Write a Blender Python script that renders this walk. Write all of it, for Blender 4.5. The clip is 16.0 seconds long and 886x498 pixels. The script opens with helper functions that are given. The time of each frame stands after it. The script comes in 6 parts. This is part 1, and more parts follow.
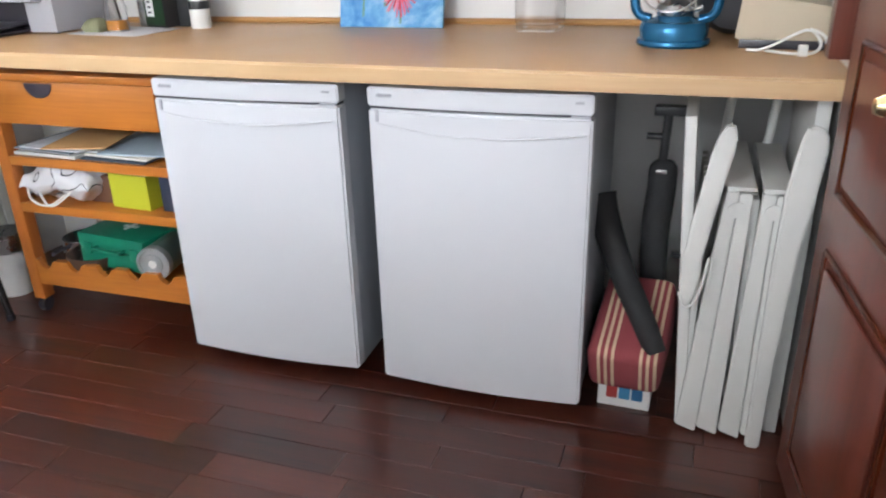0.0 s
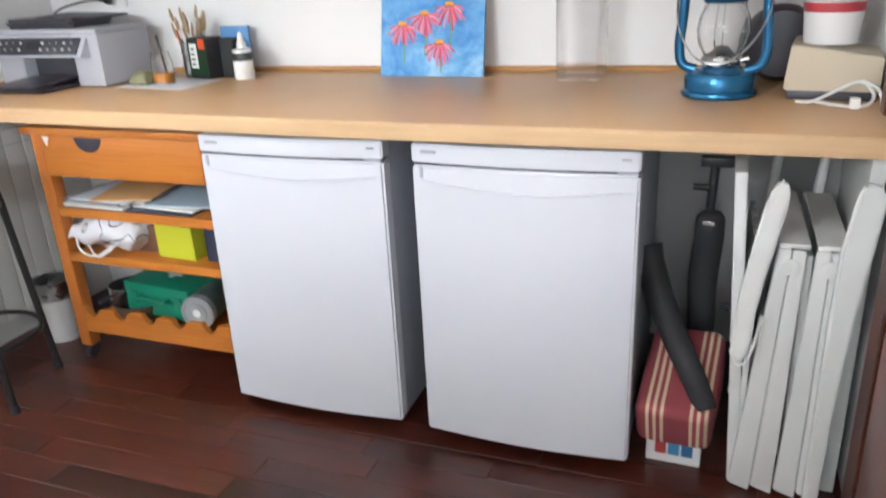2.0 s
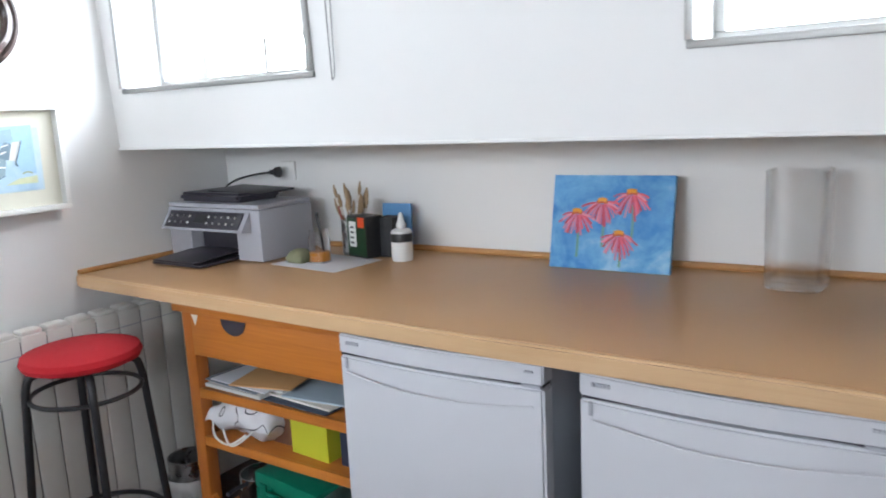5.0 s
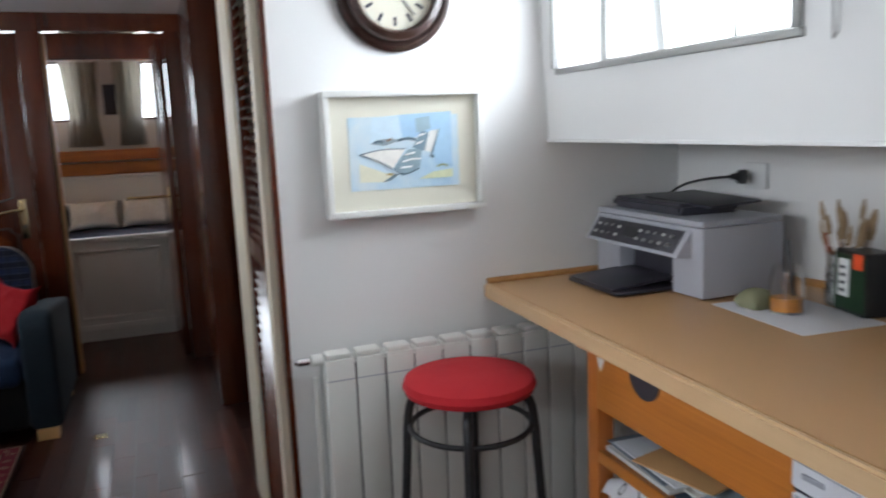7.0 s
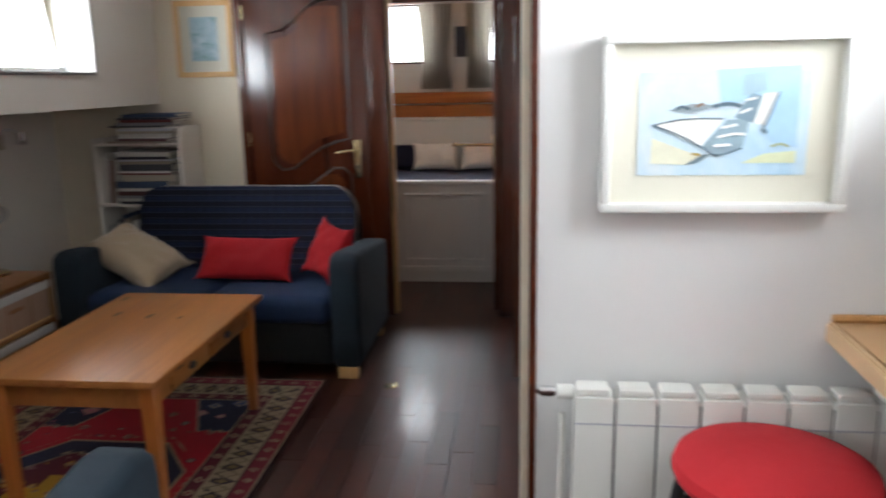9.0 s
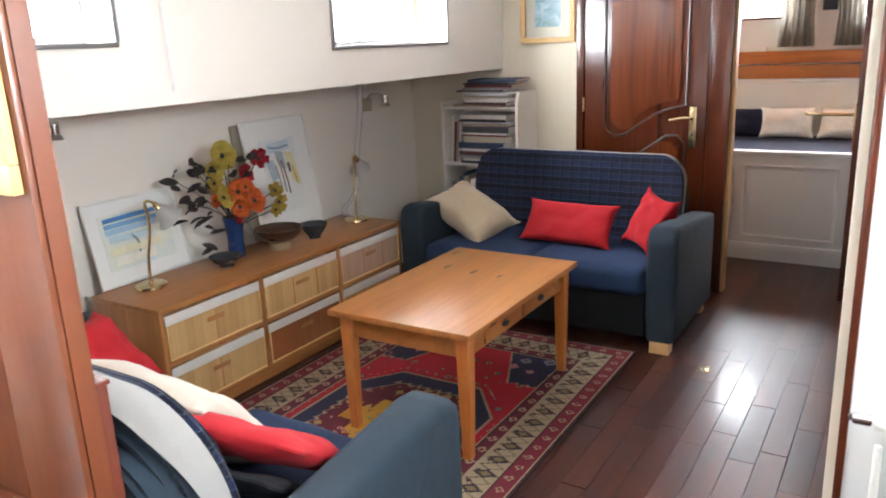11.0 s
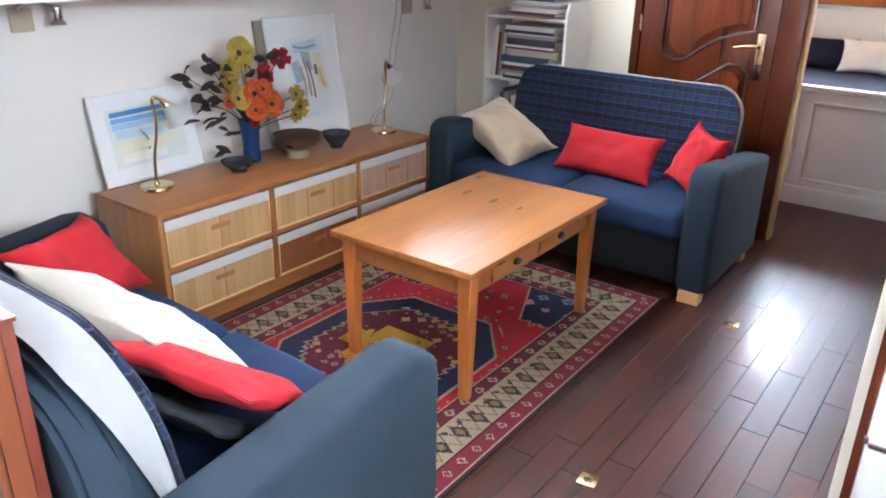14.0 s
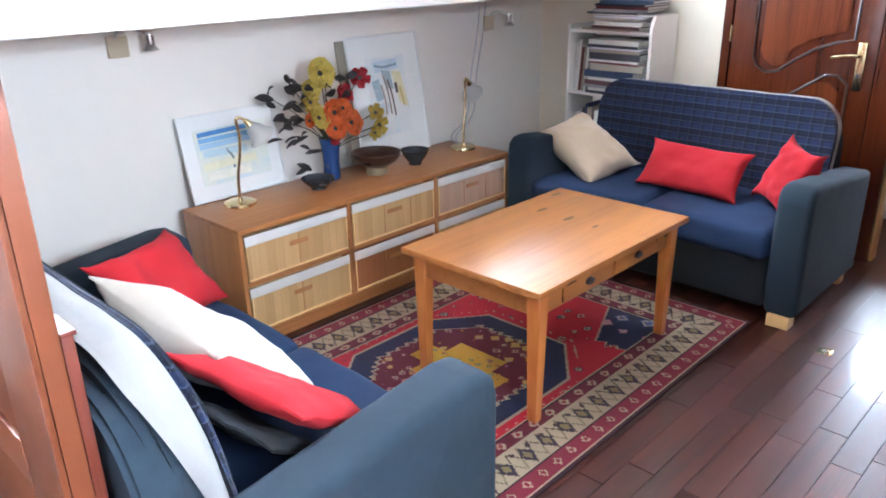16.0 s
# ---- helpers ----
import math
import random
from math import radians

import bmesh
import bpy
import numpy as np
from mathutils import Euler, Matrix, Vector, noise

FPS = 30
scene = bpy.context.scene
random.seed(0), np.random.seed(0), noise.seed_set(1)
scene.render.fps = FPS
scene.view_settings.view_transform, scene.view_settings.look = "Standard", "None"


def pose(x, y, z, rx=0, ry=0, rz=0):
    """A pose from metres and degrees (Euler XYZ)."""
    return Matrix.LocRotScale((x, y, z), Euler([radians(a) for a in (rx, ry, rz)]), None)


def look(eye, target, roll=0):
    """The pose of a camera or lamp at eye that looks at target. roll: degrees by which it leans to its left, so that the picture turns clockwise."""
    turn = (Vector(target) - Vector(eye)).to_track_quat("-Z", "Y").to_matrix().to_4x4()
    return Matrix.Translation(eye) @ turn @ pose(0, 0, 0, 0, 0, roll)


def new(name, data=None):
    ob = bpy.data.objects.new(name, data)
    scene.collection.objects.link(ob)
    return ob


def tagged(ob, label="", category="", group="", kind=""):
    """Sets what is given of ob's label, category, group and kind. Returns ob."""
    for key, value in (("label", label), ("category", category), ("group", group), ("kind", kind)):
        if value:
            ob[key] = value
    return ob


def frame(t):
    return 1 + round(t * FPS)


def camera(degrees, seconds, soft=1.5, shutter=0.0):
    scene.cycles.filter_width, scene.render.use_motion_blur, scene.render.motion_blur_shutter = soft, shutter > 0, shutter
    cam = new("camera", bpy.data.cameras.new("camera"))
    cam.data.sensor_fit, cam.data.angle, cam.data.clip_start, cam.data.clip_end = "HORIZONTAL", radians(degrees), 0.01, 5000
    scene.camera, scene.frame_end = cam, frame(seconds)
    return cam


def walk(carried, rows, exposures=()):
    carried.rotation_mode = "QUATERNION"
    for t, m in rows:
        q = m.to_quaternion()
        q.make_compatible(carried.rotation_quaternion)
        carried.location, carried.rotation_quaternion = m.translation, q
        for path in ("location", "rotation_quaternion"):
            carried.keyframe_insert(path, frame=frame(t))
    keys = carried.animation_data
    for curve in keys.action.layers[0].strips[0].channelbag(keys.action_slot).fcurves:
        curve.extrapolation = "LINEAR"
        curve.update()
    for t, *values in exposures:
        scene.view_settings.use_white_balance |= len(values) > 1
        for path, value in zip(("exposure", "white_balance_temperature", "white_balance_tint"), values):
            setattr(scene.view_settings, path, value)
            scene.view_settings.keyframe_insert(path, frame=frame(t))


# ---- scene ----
cam = camera(60.8, 16.0, 1.8, 0.5)
PATH = [
    (0, (0.752, -1.673, 1.194), (0.16, 0.07, 0.412), -1.6),
    (0.5, (0.721, -1.655, 1.188), (0.083, 0.045, 0.349), -1.7),
    (1, (0.707, -1.647, 1.19), (0.075, 0.05, 0.34), -1.5),
    (1.5, (0.709, -1.642, 1.223), (0.071, 0.063, 0.396), -1.3),
    (2, (0.712, -1.647, 1.266), (0.036, 0.09, 0.543), -2.9),
    (2.5, (0.719, -1.651, 1.308), (-0.087, 0.079, 0.709), -2.7),
    (3, (0.716, -1.66, 1.335), (-0.14, 0.082, 0.853), -2.9),
    (3.5, (0.7, -1.598, 1.347), (-0.221, 0.133, 0.955), -3.6),
    (6, (0.387, -1.095, 1.363), (-1.013, 0.299, 1.048), -2.4),
    (6.5, (0.268, -0.961, 1.344), (-1.386, 0.124, 1.052), -3.4),
    (7, (0.174, -0.829, 1.349), (-1.673, -0.135, 1.025), -2.4),
    (7.5, (0.021, -0.776, 1.331), (-1.871, -0.255, 0.945), -1.9),
    (8, (-0.153, -0.745, 1.339), (-2.072, -0.36, 0.929), -0.5),
    (8.5, (-0.225, -0.684, 1.356), (-2.165, -0.471, 0.918), -1.5),
    (9, (-0.282, -0.568, 1.372), (-2.221, -0.785, 0.932), -1.1),
    (9.5, (-0.301, -0.532, 1.385), (-2.161, -1.126, 0.95), -2.8),
    (10, (-0.293, -0.536, 1.403), (-2.067, -1.35, 0.967), -2.8),
    (12.5, (-0.336, -0.442, 1.45), (-1.863, -1.559, 0.802), -2.8),
    (13, (-0.425, -0.502, 1.436), (-1.949, -1.588, 0.73), -1.6),
    (13.5, (-0.501, -0.544, 1.43), (-2.009, -1.623, 0.681), -2.1),
    (14, (-0.556, -0.499, 1.445), (-2.044, -1.597, 0.684), 1.1),
    (14.5, (-0.593, -0.466, 1.438), (-2.028, -1.637, 0.681), 1.0),
    (15, (-0.605, -0.452, 1.439), (-1.995, -1.682, 0.694), 0.8),
    (15.5, (-0.613, -0.454, 1.439), (-1.975, -1.721, 0.705), -0.3),
    (16, (-0.621, -0.454, 1.447), (-1.962, -1.749, 0.723), -1.1),
]
EXPOSURES = [(0.0, -0.42, 6300), (1.5, -0.47, 6300), (2.0, -0.3, 6300), (2.5, -0.68, 6300), (3.5, -1.0, 6200), (6.0, -1.32, 6000), (7.0, -1.6, 6100), (8.0, -1.3, 6200), (8.5, -1.15, 6250), (9.5, -0.7, 6400), (10.0, -0.18, 6500), (12.5, 0.55, 5750), (14.5, 0.87, 5550), (16.0, 0.93, 5450)]
walk(cam, [(t, look(eye, target, roll)) for t, eye, target, roll in PATH], [(t, e, k, 10) for t, e, k in EXPOSURES])

# world, daylight and exposure
world = bpy.data.worlds.new("sky")
scene.world = world
world.use_nodes = True
wt = world.node_tree
sky = wt.nodes.new("ShaderNodeTexSky")
sky.sky_type = "NISHITA"
sky.sun_disc = False
sky.sun_elevation, sky.sun_rotation = radians(40), radians(150)
wt.links.new(sky.outputs[0], wt.nodes["Background"].inputs[0])
wt.nodes["Background"].inputs[1].default_value = 0.12
scene.view_settings.exposure = 0.0


def sun_lamp():
    d = bpy.data.lights.new("sun", "SUN")
    d.energy, d.angle, d.color = 1.0, radians(12), (1, 0.96, 0.9)
    ob = new("sun", d)
    ob.matrix_world = look((3, -9, 9), (0, 0, 0))


sun_lamp()


def window_light(eye, target, w, h, watts, color=(0.93, 0.97, 1.0)):
    d = bpy.data.lights.new("window_light", "AREA")
    d.shape, d.size, d.size_y, d.energy, d.color = "RECTANGLE", w, h, watts, color
    ob = new("window_light", d)
    ob.matrix_world = look(eye, target)
    return ob


# openings of the windows: x0, x1, z0, z1
WIN_S = [(-1.645, -0.83, 1.485, 1.86), (0.165, 0.98, 1.475, 1.86)]
# the last port opening is unseen, added to light the kitchen from the front
WIN_P = [(-3.88, -2.945, 1.436, 1.86), (-1.86, -1.05, 1.475, 1.86), (-0.80, 0.15, 1.475, 1.86)]
for x0, x1, z0, z1 in WIN_S:
    window_light(((x0 + x1) / 2, 0.42, (z0 + z1) / 2), (-1.75, -1.2, 1.50) if x0 < 0 else (0.5, -1.2, 1.55), x1 - x0 + 0.1, 0.46, 62 if x0 < 0 else 36)
for x0, x1, z0, z1 in WIN_P:
    window_light(((x0 + x1) / 2, -2.92, (z0 + z1) / 2), ((x0 + x1) / 2, -2, 1.58 if x0 > -1 else 1.78), x1 - x0 + 0.1, 0.46, 50 if x0 < -3 else 34 if x0 < -1 else 105)
window_light((-7.12, -1.15, 1.76), (-6, -1.15, 1.7), 1.9, 0.6, 230)
# added fill lamp behind the walker, shining through an unseen made-up opening
window_light((0.71, -2.16, 1.25), (0.6, 0, 0.9), 0.76, 0.75, 9)


# materials
class Nodes:
    """Short hand for building a node tree."""

    def __init__(self, name):
        self.m = bpy.data.materials.new(name)
        self.m.use_nodes = True
        self.t = self.m.node_tree
        self.bsdf = self.t.nodes["Principled BSDF"]
        self.co = self.t.nodes.new("ShaderNodeTexCoord")

    def link(self, a, b):
        if isinstance(a, bpy.types.NodeSocket):
            self.t.links.new(a, b)
        else:
            b.default_value = a

    def math(self, op, a, b=0.0, c=0.0):
        n = self.t.nodes.new("ShaderNodeMath")
        n.operation = op
        self.link(a, n.inputs[0])
        self.link(b, n.inputs[1])
        self.link(c, n.inputs[2])
        return n.outputs[0]

    def chance(self):
        """A random number for each object and each loose piece."""
        a = self.t.nodes.new("ShaderNodeObjectInfo").outputs["Random"]
        b = self.t.nodes.new("ShaderNodeNewGeometry").outputs["Random Per Island"]
        return self.math("FRACT", self.math("ADD", a, b))

    def mapped(self, scale=(1, 1, 1), rand=False, space="Object"):
        n = self.t.nodes.new("ShaderNodeMapping")
        n.inputs["Scale"].default_value = scale
        self.t.links.new(self.co.outputs[space], n.inputs[0])
        if rand:
            v = self.t.nodes.new("ShaderNodeVectorMath")
            v.operation = "SCALE"
            v.inputs[0].default_value = (37, 23, 11)
            self.t.links.new(self.chance(), v.inputs["Scale"])
            self.t.links.new(v.outputs[0], n.inputs["Location"])
        return n.outputs[0]

    def noise(self, vec, scale, detail=4.0, rough=0.55, distort=0.0):
        n = self.t.nodes.new("ShaderNodeTexNoise")
        n.inputs["Scale"].default_value = scale
        n.inputs["Detail"].default_value = detail
        n.inputs["Roughness"].default_value = rough
        n.inputs["Distortion"].default_value = distort
        self.link(vec, n.inputs["Vector"])
        return n.outputs["Fac"]

    def ramp(self, fac, stops, mode="LINEAR"):
        n = self.t.nodes.new("ShaderNodeValToRGB")
        n.color_ramp.interpolation = mode
        while len(n.color_ramp.elements) < len(stops):
            n.color_ramp.elements.new(0.5)
        for e, (p, c) in zip(n.color_ramp.elements, stops):
            e.position, e.color = p, (*c, 1) if len(c) == 3 else c
        self.link(fac, n.inputs[0])
        return n.outputs[0]

    def mix(self, fac, a, b, mode="MIX"):
        n = self.t.nodes.new("ShaderNodeMix")
        n.data_type, n.blend_type = "RGBA", mode
        self.link(fac, n.inputs["Factor"])
        self.link(a if isinstance(a, bpy.types.NodeSocket) else (*a, 1), n.inputs[6])
        self.link(b if isinstance(b, bpy.types.NodeSocket) else (*b, 1), n.inputs[7])
        return n.outputs[2]

    def mix_value(self, fac, a, b):
        n = self.t.nodes.new("ShaderNodeMix")
        self.link(fac, n.inputs["Factor"])
        self.link(a, n.inputs[2])
        self.link(b, n.inputs[3])
        return n.outputs[0]

    def xyz(self, vec):
        n = self.t.nodes.new("ShaderNodeSeparateXYZ")
        self.t.links.new(vec, n.inputs[0])
        return n.outputs

    def done(self, color, rough=0.5, bump=None, strength=0.1, metal=0.0, dist=0.002, **more):
        self.link(color if isinstance(color, bpy.types.NodeSocket) else (*color, 1), self.bsdf.inputs["Base Color"])
        self.link(rough, self.bsdf.inputs["Roughness"])
        self.bsdf.inputs["Metallic"].default_value = metal
        for key, value in more.items():
            self.bsdf.inputs[key.replace("_", " ")].default_value = value
        if bump is not None:
            n = self.t.nodes.new("ShaderNodeBump")
            n.inputs["Strength"].default_value = strength
            n.inputs["Distance"].default_value = dist
            self.t.links.new(bump, n.inputs["Height"])
            self.t.links.new(n.outputs[0], self.bsdf.inputs["Normal"])
        return self.m


def rgb(h):
    """A linear colour from the sRGB hex text."""
    v = [int(h[i:i + 2], 16) / 255 for i in (0, 2, 4)]
    return tuple(c / 12.92 if c < 0.04045 else ((c + 0.055) / 1.055) ** 2.4 for c in v)


def shade(c, k):
    return tuple(min(1, x * k) for x in c)


def plain(name, c, rough=0.5, vary=0.12, scale=6.0, fine=120.0, bump=0.08, metal=0.0, dist=0.001, **more):
    """A surface of one colour with stains, fine grain and uneven gloss."""
    n = Nodes(name)
    a = n.noise(n.mapped(), scale, 5)
    b = n.noise(n.mapped(), fine, 3)
    col = n.mix(a, shade(c, 1 - vary), shade(c, 1 + vary))
    r = n.math("MULTIPLY_ADD", a, 0.16, rough - 0.08)
    return n.done(col, r, b, bump, metal, dist, **more)


def wood(name, dark, light, axis=0, rough=0.4, scale=1.0, rand=True, contrast=1.0, knots=False, coat=0.0, vary=0.0):
    """Long grain along one axis, with fine fibres."""
    n = Nodes(name)
    s = [14 * scale] * 3
    s[axis] = 0.9 * scale
    v = n.mapped(s, rand)
    big = n.noise(v, 1.0, 5, 0.6, 1.2)
    f = [220 * scale] * 3
    f[axis] = 6 * scale
    fine = n.noise(n.mapped(f, rand), 1.0, 3, 0.6)
    fac = n.math("MULTIPLY_ADD", fine, 0.35, n.math("MULTIPLY", big, 0.75))
    mid = tuple((a + b) / 2 for a, b in zip(dark, light))
    col = n.ramp(fac, [(0.32, dark), (0.5, mid), (0.5 + 0.22 / contrast, light)])
    if vary:
        k = n.math("MULTIPLY_ADD", n.chance(), vary, 1 - vary / 2)
        c = n.t.nodes.new("ShaderNodeCombineColor")
        for i in range(3):
            n.t.links.new(k, c.inputs[i])
        col = n.mix(1.0, col, c.outputs[0], "MULTIPLY")
    if knots:
        vo = n.t.nodes.new("ShaderNodeTexVoronoi")
        vo.inputs["Scale"].default_value = 1.0
        ks = [13.0] * 3
        ks[axis] = 4.5
        n.t.links.new(n.mapped(ks, rand), vo.inputs["Vector"])
        keep = n.math("GREATER_THAN", n.xyz(vo.outputs["Color"])[0], 0.42)
        mask = n.math("MULTIPLY", keep, n.math("LESS_THAN", vo.outputs["Distance"], 0.16))
        col = n.mix(mask, col, shade(dark, 0.28))
    r = n.math("MULTIPLY_ADD", big, 0.14, rough - 0.07)
    return n.done(col, r, fine, 0.12, 0.0, 0.0006, Coat_Weight=coat, Coat_Roughness=0.12)


M = {}
M["wall"] = plain("white_paint", (0.80, 0.80, 0.79), 0.55, 0.025, 2.0, 60, 0.15)
M["cream"] = plain("cream_paint", (0.76, 0.69, 0.55), 0.55, 0.03, 2.0, 60, 0.15)
M["port"] = plain("off_white_paint", (0.84, 0.80, 0.73), 0.55, 0.03, 2.0, 60, 0.15)
M["ceil"] = plain("ceiling_paint", (0.78, 0.77, 0.74), 0.6, 0.02, 2.0, 60, 0.1)
M["counter"] = plain("beech_laminate", rgb("bb9368"), 0.38, 0.05, 5, 160, 0.06)
M["counter_edge"] = wood("beech_edge", rgb("b89770"), rgb("caab84"), 0, 0.4, 0.6, False, 0.8)
M["oak"] = wood("oak_strip", rgb("9a6d3d"), rgb("bd8d57"), 0, 0.45)
M["plank"] = wood("merbau_plank", rgb("240c07"), rgb("4c1d0e"), 0, 0.40, 1.0, True, 0.8, vary=0.85, coat=0.3)
M["pine"] = wood("orange_pine", rgb("854e26"), rgb("ae733b"), 0, 0.36, 0.8, True, 0.9, True)
M["pine_z"] = wood("orange_pine_upright", rgb("91501f"), rgb("b97136"), 2, 0.38, 0.8)
M["cart"] = wood("honey_pine", rgb("96541f"), rgb("bd762d"), 0, 0.38, 0.8)
M["cart_z"] = wood("honey_pine_upright", rgb("9a5323"), rgb("bd7233"), 2, 0.38, 0.8)
M["mahog"] = wood("dark_mahogany", rgb("2a0f07"), rgb("5a2611"), 2, 0.21, 0.45, True, 0.8, coat=0.4)
M["mahog_mid"] = wood("mahogany_panel", rgb("34140a"), rgb("74381b"), 2, 0.22, 0.35, True, 0.7, coat=0.3)
# darker mahogany: the shade of the panel grooves put into the colour
M["mahog_groove_shade"] = wood("mahogany_groove_shade", rgb("1c0a06"), rgb("3a180c"), 2, 0.42, 0.35, True, 0.7)
M["red_wood"] = wood("red_mahogany", rgb("431a11"), rgb("6c3223"), 2, 0.37, 0.5, True, 0.9, coat=0.3)
M["panel_wood"] = wood("varnished_orange_wood", rgb("552a18"), rgb("713d24"), 2, 0.34, 0.4, True, 0.7, coat=0.3)
M["cabinet"] = wood("walnut_board", rgb("7a4a25"), rgb("a8713f"), 0, 0.38, 0.6)
M["cabinet_z"] = wood("walnut_board_upright", rgb("7a4a25"), rgb("a8713f"), 2, 0.38, 0.6)
M["light_frame"] = wood("light_pine_frame", rgb("c99a5c"), rgb("e3bd84"), 2, 0.45, 0.7)
M["bed_rail"] = wood("orange_bed_board", rgb("8c4a17"), rgb("b8702b"), 1, 0.35, 0.5)
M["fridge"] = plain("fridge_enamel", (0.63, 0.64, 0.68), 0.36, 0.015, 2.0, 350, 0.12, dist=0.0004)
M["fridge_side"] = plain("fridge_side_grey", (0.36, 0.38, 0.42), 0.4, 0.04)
M["white_plastic"] = plain("white_plastic", (0.74, 0.74, 0.73), 0.35, 0.03)
M["chair_white"] = plain("garden_white_paint", (0.70, 0.70, 0.68), 0.45, 0.05, 9)
M["radiator"] = plain("radiator_enamel", (0.74, 0.74, 0.70), 0.36, 0.02)
M["white_wood"] = plain("painted_panel", (0.76, 0.76, 0.73), 0.42, 0.03, 3)
M["grey_plastic"] = plain("grey_plastic", (0.42, 0.43, 0.48), 0.4, 0.04, 8, 400, 0.1)
M["dark_plastic"] = plain("dark_plastic", (0.035, 0.033, 0.045), 0.35, 0.2)
M["black"] = plain("black_steel", (0.02, 0.02, 0.022), 0.35, 0.2)
M["nylon"] = plain("black_nylon", (0.018, 0.018, 0.02), 0.75, 0.3, 14, 500, 0.5)
M["lantern"] = plain("blue_lantern_enamel", (0.015, 0.12, 0.25), 0.22, 0.2, 10, 120, 0.05, 0.55)
M["brass"] = plain("brass", (0.78, 0.63, 0.36), 0.22, 0.1, 20, 200, 0.03, 1.0)
M["chrome"] = plain("chrome", (0.72, 0.72, 0.73), 0.18, 0.05, 20, 200, 0.03, 1.0)
M["steel"] = plain("steel", (0.50, 0.50, 0.50), 0.28, 0.1, 20, 200, 0.05, 1.0)
M["ferrule"] = plain("brush_ferrule", (0.66, 0.62, 0.56), 0.3, 0.2, 40, 200, 0.05, 0.35)
M["alu"] = plain("window_aluminium", (0.30, 0.30, 0.29), 0.45, 0.05, 20, 200, 0.05, 0.6)


def cloth(name, c, rough=0.9, vary=0.18, weave=420.0, sheen=0.35):
    n = Nodes(name)
    v = n.mapped()
    a = n.noise(v, 5.0, 5)
    w = n.noise(v, weave, 2)
    folds = n.noise(v, 9.0, 3, 0.5, 0.4)
    col = n.mix(a, shade(c, 1 - vary), shade(c, 1 + vary))
    col = n.mix(n.math("MULTIPLY", w, 0.35), col, shade(c, 0.55))
    h = n.math("MULTIPLY_ADD", w, 0.12, folds)
    return n.done(col, rough, h, 0.4, 0.0, 0.012, Sheen_Weight=sheen)


M["red_cloth"] = cloth("red_cotton", rgb("a50918"), sheen=0.0)
M["seat_red"] = cloth("red_seat_fabric", rgb("a80e1b"), sheen=0.0)
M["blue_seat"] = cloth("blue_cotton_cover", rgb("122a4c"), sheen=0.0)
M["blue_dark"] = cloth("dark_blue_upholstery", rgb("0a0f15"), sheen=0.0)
M["blue_arm"] = cloth("slate_blue_upholstery", rgb("1a2935"), sheen=0.0)
M["cream_cloth"] = cloth("cream_cotton", rgb("cabfae"), vary=0.06)
M["white_cloth"] = cloth("white_cotton_lining", rgb("cac8c4"), vary=0.04)
M["beige_cloth"] = cloth("beige_velvet", rgb("b5a187"), vary=0.12)
M["navy_cloth"] = cloth("navy_bedspread", rgb("0a1030"), sheen=0.0)


def plaid():
    n = Nodes("blue_plaid_throw")
    x, y, z = n.xyz(n.mapped())
    def lines(s, period, width):
        return n.math("LESS_THAN", n.math("FRACT", n.math("DIVIDE", n.math("ADD", s, 40.0), period)), width)
    col = n.mix(lines(y, 0.007, 0.5), rgb("10152a"), rgb("1a2242"))
    col = n.mix(n.math("MULTIPLY", lines(z, 0.062, 0.42), 0.6), col, rgb("2b3a63"))
    col = n.mix(n.math("MULTIPLY", lines(y, 0.056, 0.36), 0.45), col, rgb("0b0f1e"))
    col = n.mix(n.math("MULTIPLY", lines(z, 0.031, 0.10), 0.40), col, rgb("6b7694"))
    col = n.mix(n.math("MULTIPLY", lines(y, 0.056, 0.06), 0.25), col, rgb("6b7694"))
    w = n.noise(n.mapped(), 400, 2)
    return n.done(col, 0.9, w, 0.3, 0, 0.002, Sheen_Weight=0.4)


M["plaid"] = plaid()


def striped():
    n = Nodes("red_striped_canvas")
    x = n.xyz(n.mapped())[0]
    f = n.math("FRACT", n.math("DIVIDE", n.math("ADD", x, 3.0), 0.105))
    group = n.math("LESS_THAN", f, 0.5)
    fine = n.math("LESS_THAN", n.math("FRACT", n.math("DIVIDE", n.math("ADD", x, 3.0), 0.0175)), 0.45)
    col = n.mix(n.math("MULTIPLY", group, fine), rgb("8c3f45"), rgb("cdb698"))
    w = n.noise(n.mapped(), 350, 2)
    return n.done(col, 0.9, w, 0.3, 0, 0.002)


M["striped"] = striped()


def bamboo():
    n = Nodes("bamboo_front")
    x, y, z = n.xyz(n.mapped(rand=True))
    slat = n.math("FLOOR", n.math("DIVIDE", n.math("ADD", x, 40.0), 0.038))
    tone = n.t.nodes.new("ShaderNodeTexWhiteNoise")
    tone.noise_dimensions = "1D"
    n.t.links.new(slat, tone.inputs["W"])
    g = n.noise(n.mapped((60, 60, 3), True), 1.0, 4)
    col = n.mix(tone.outputs[0], rgb("b08c5c"), rgb("c2a06f"))
    col = n.mix(n.math("MULTIPLY", g, 0.5), col, rgb("8c6a40"))
    edge = n.math("LESS_THAN", n.math("FRACT", n.math("DIVIDE", n.math("ADD", x, 40.0), 0.038)), 0.05)
    col = n.mix(n.math("MULTIPLY", edge, 0.35), col, rgb("6c5030"))
    return n.done(col, 0.45, g, 0.1, 0, 0.001)


M["bamboo"] = bamboo()


def glass(name, tint=(1, 1, 1), rough=0.0):
    n = Nodes(name)
    m = n.done(tint, rough, Transmission_Weight=1.0, IOR=1.45)
    return m


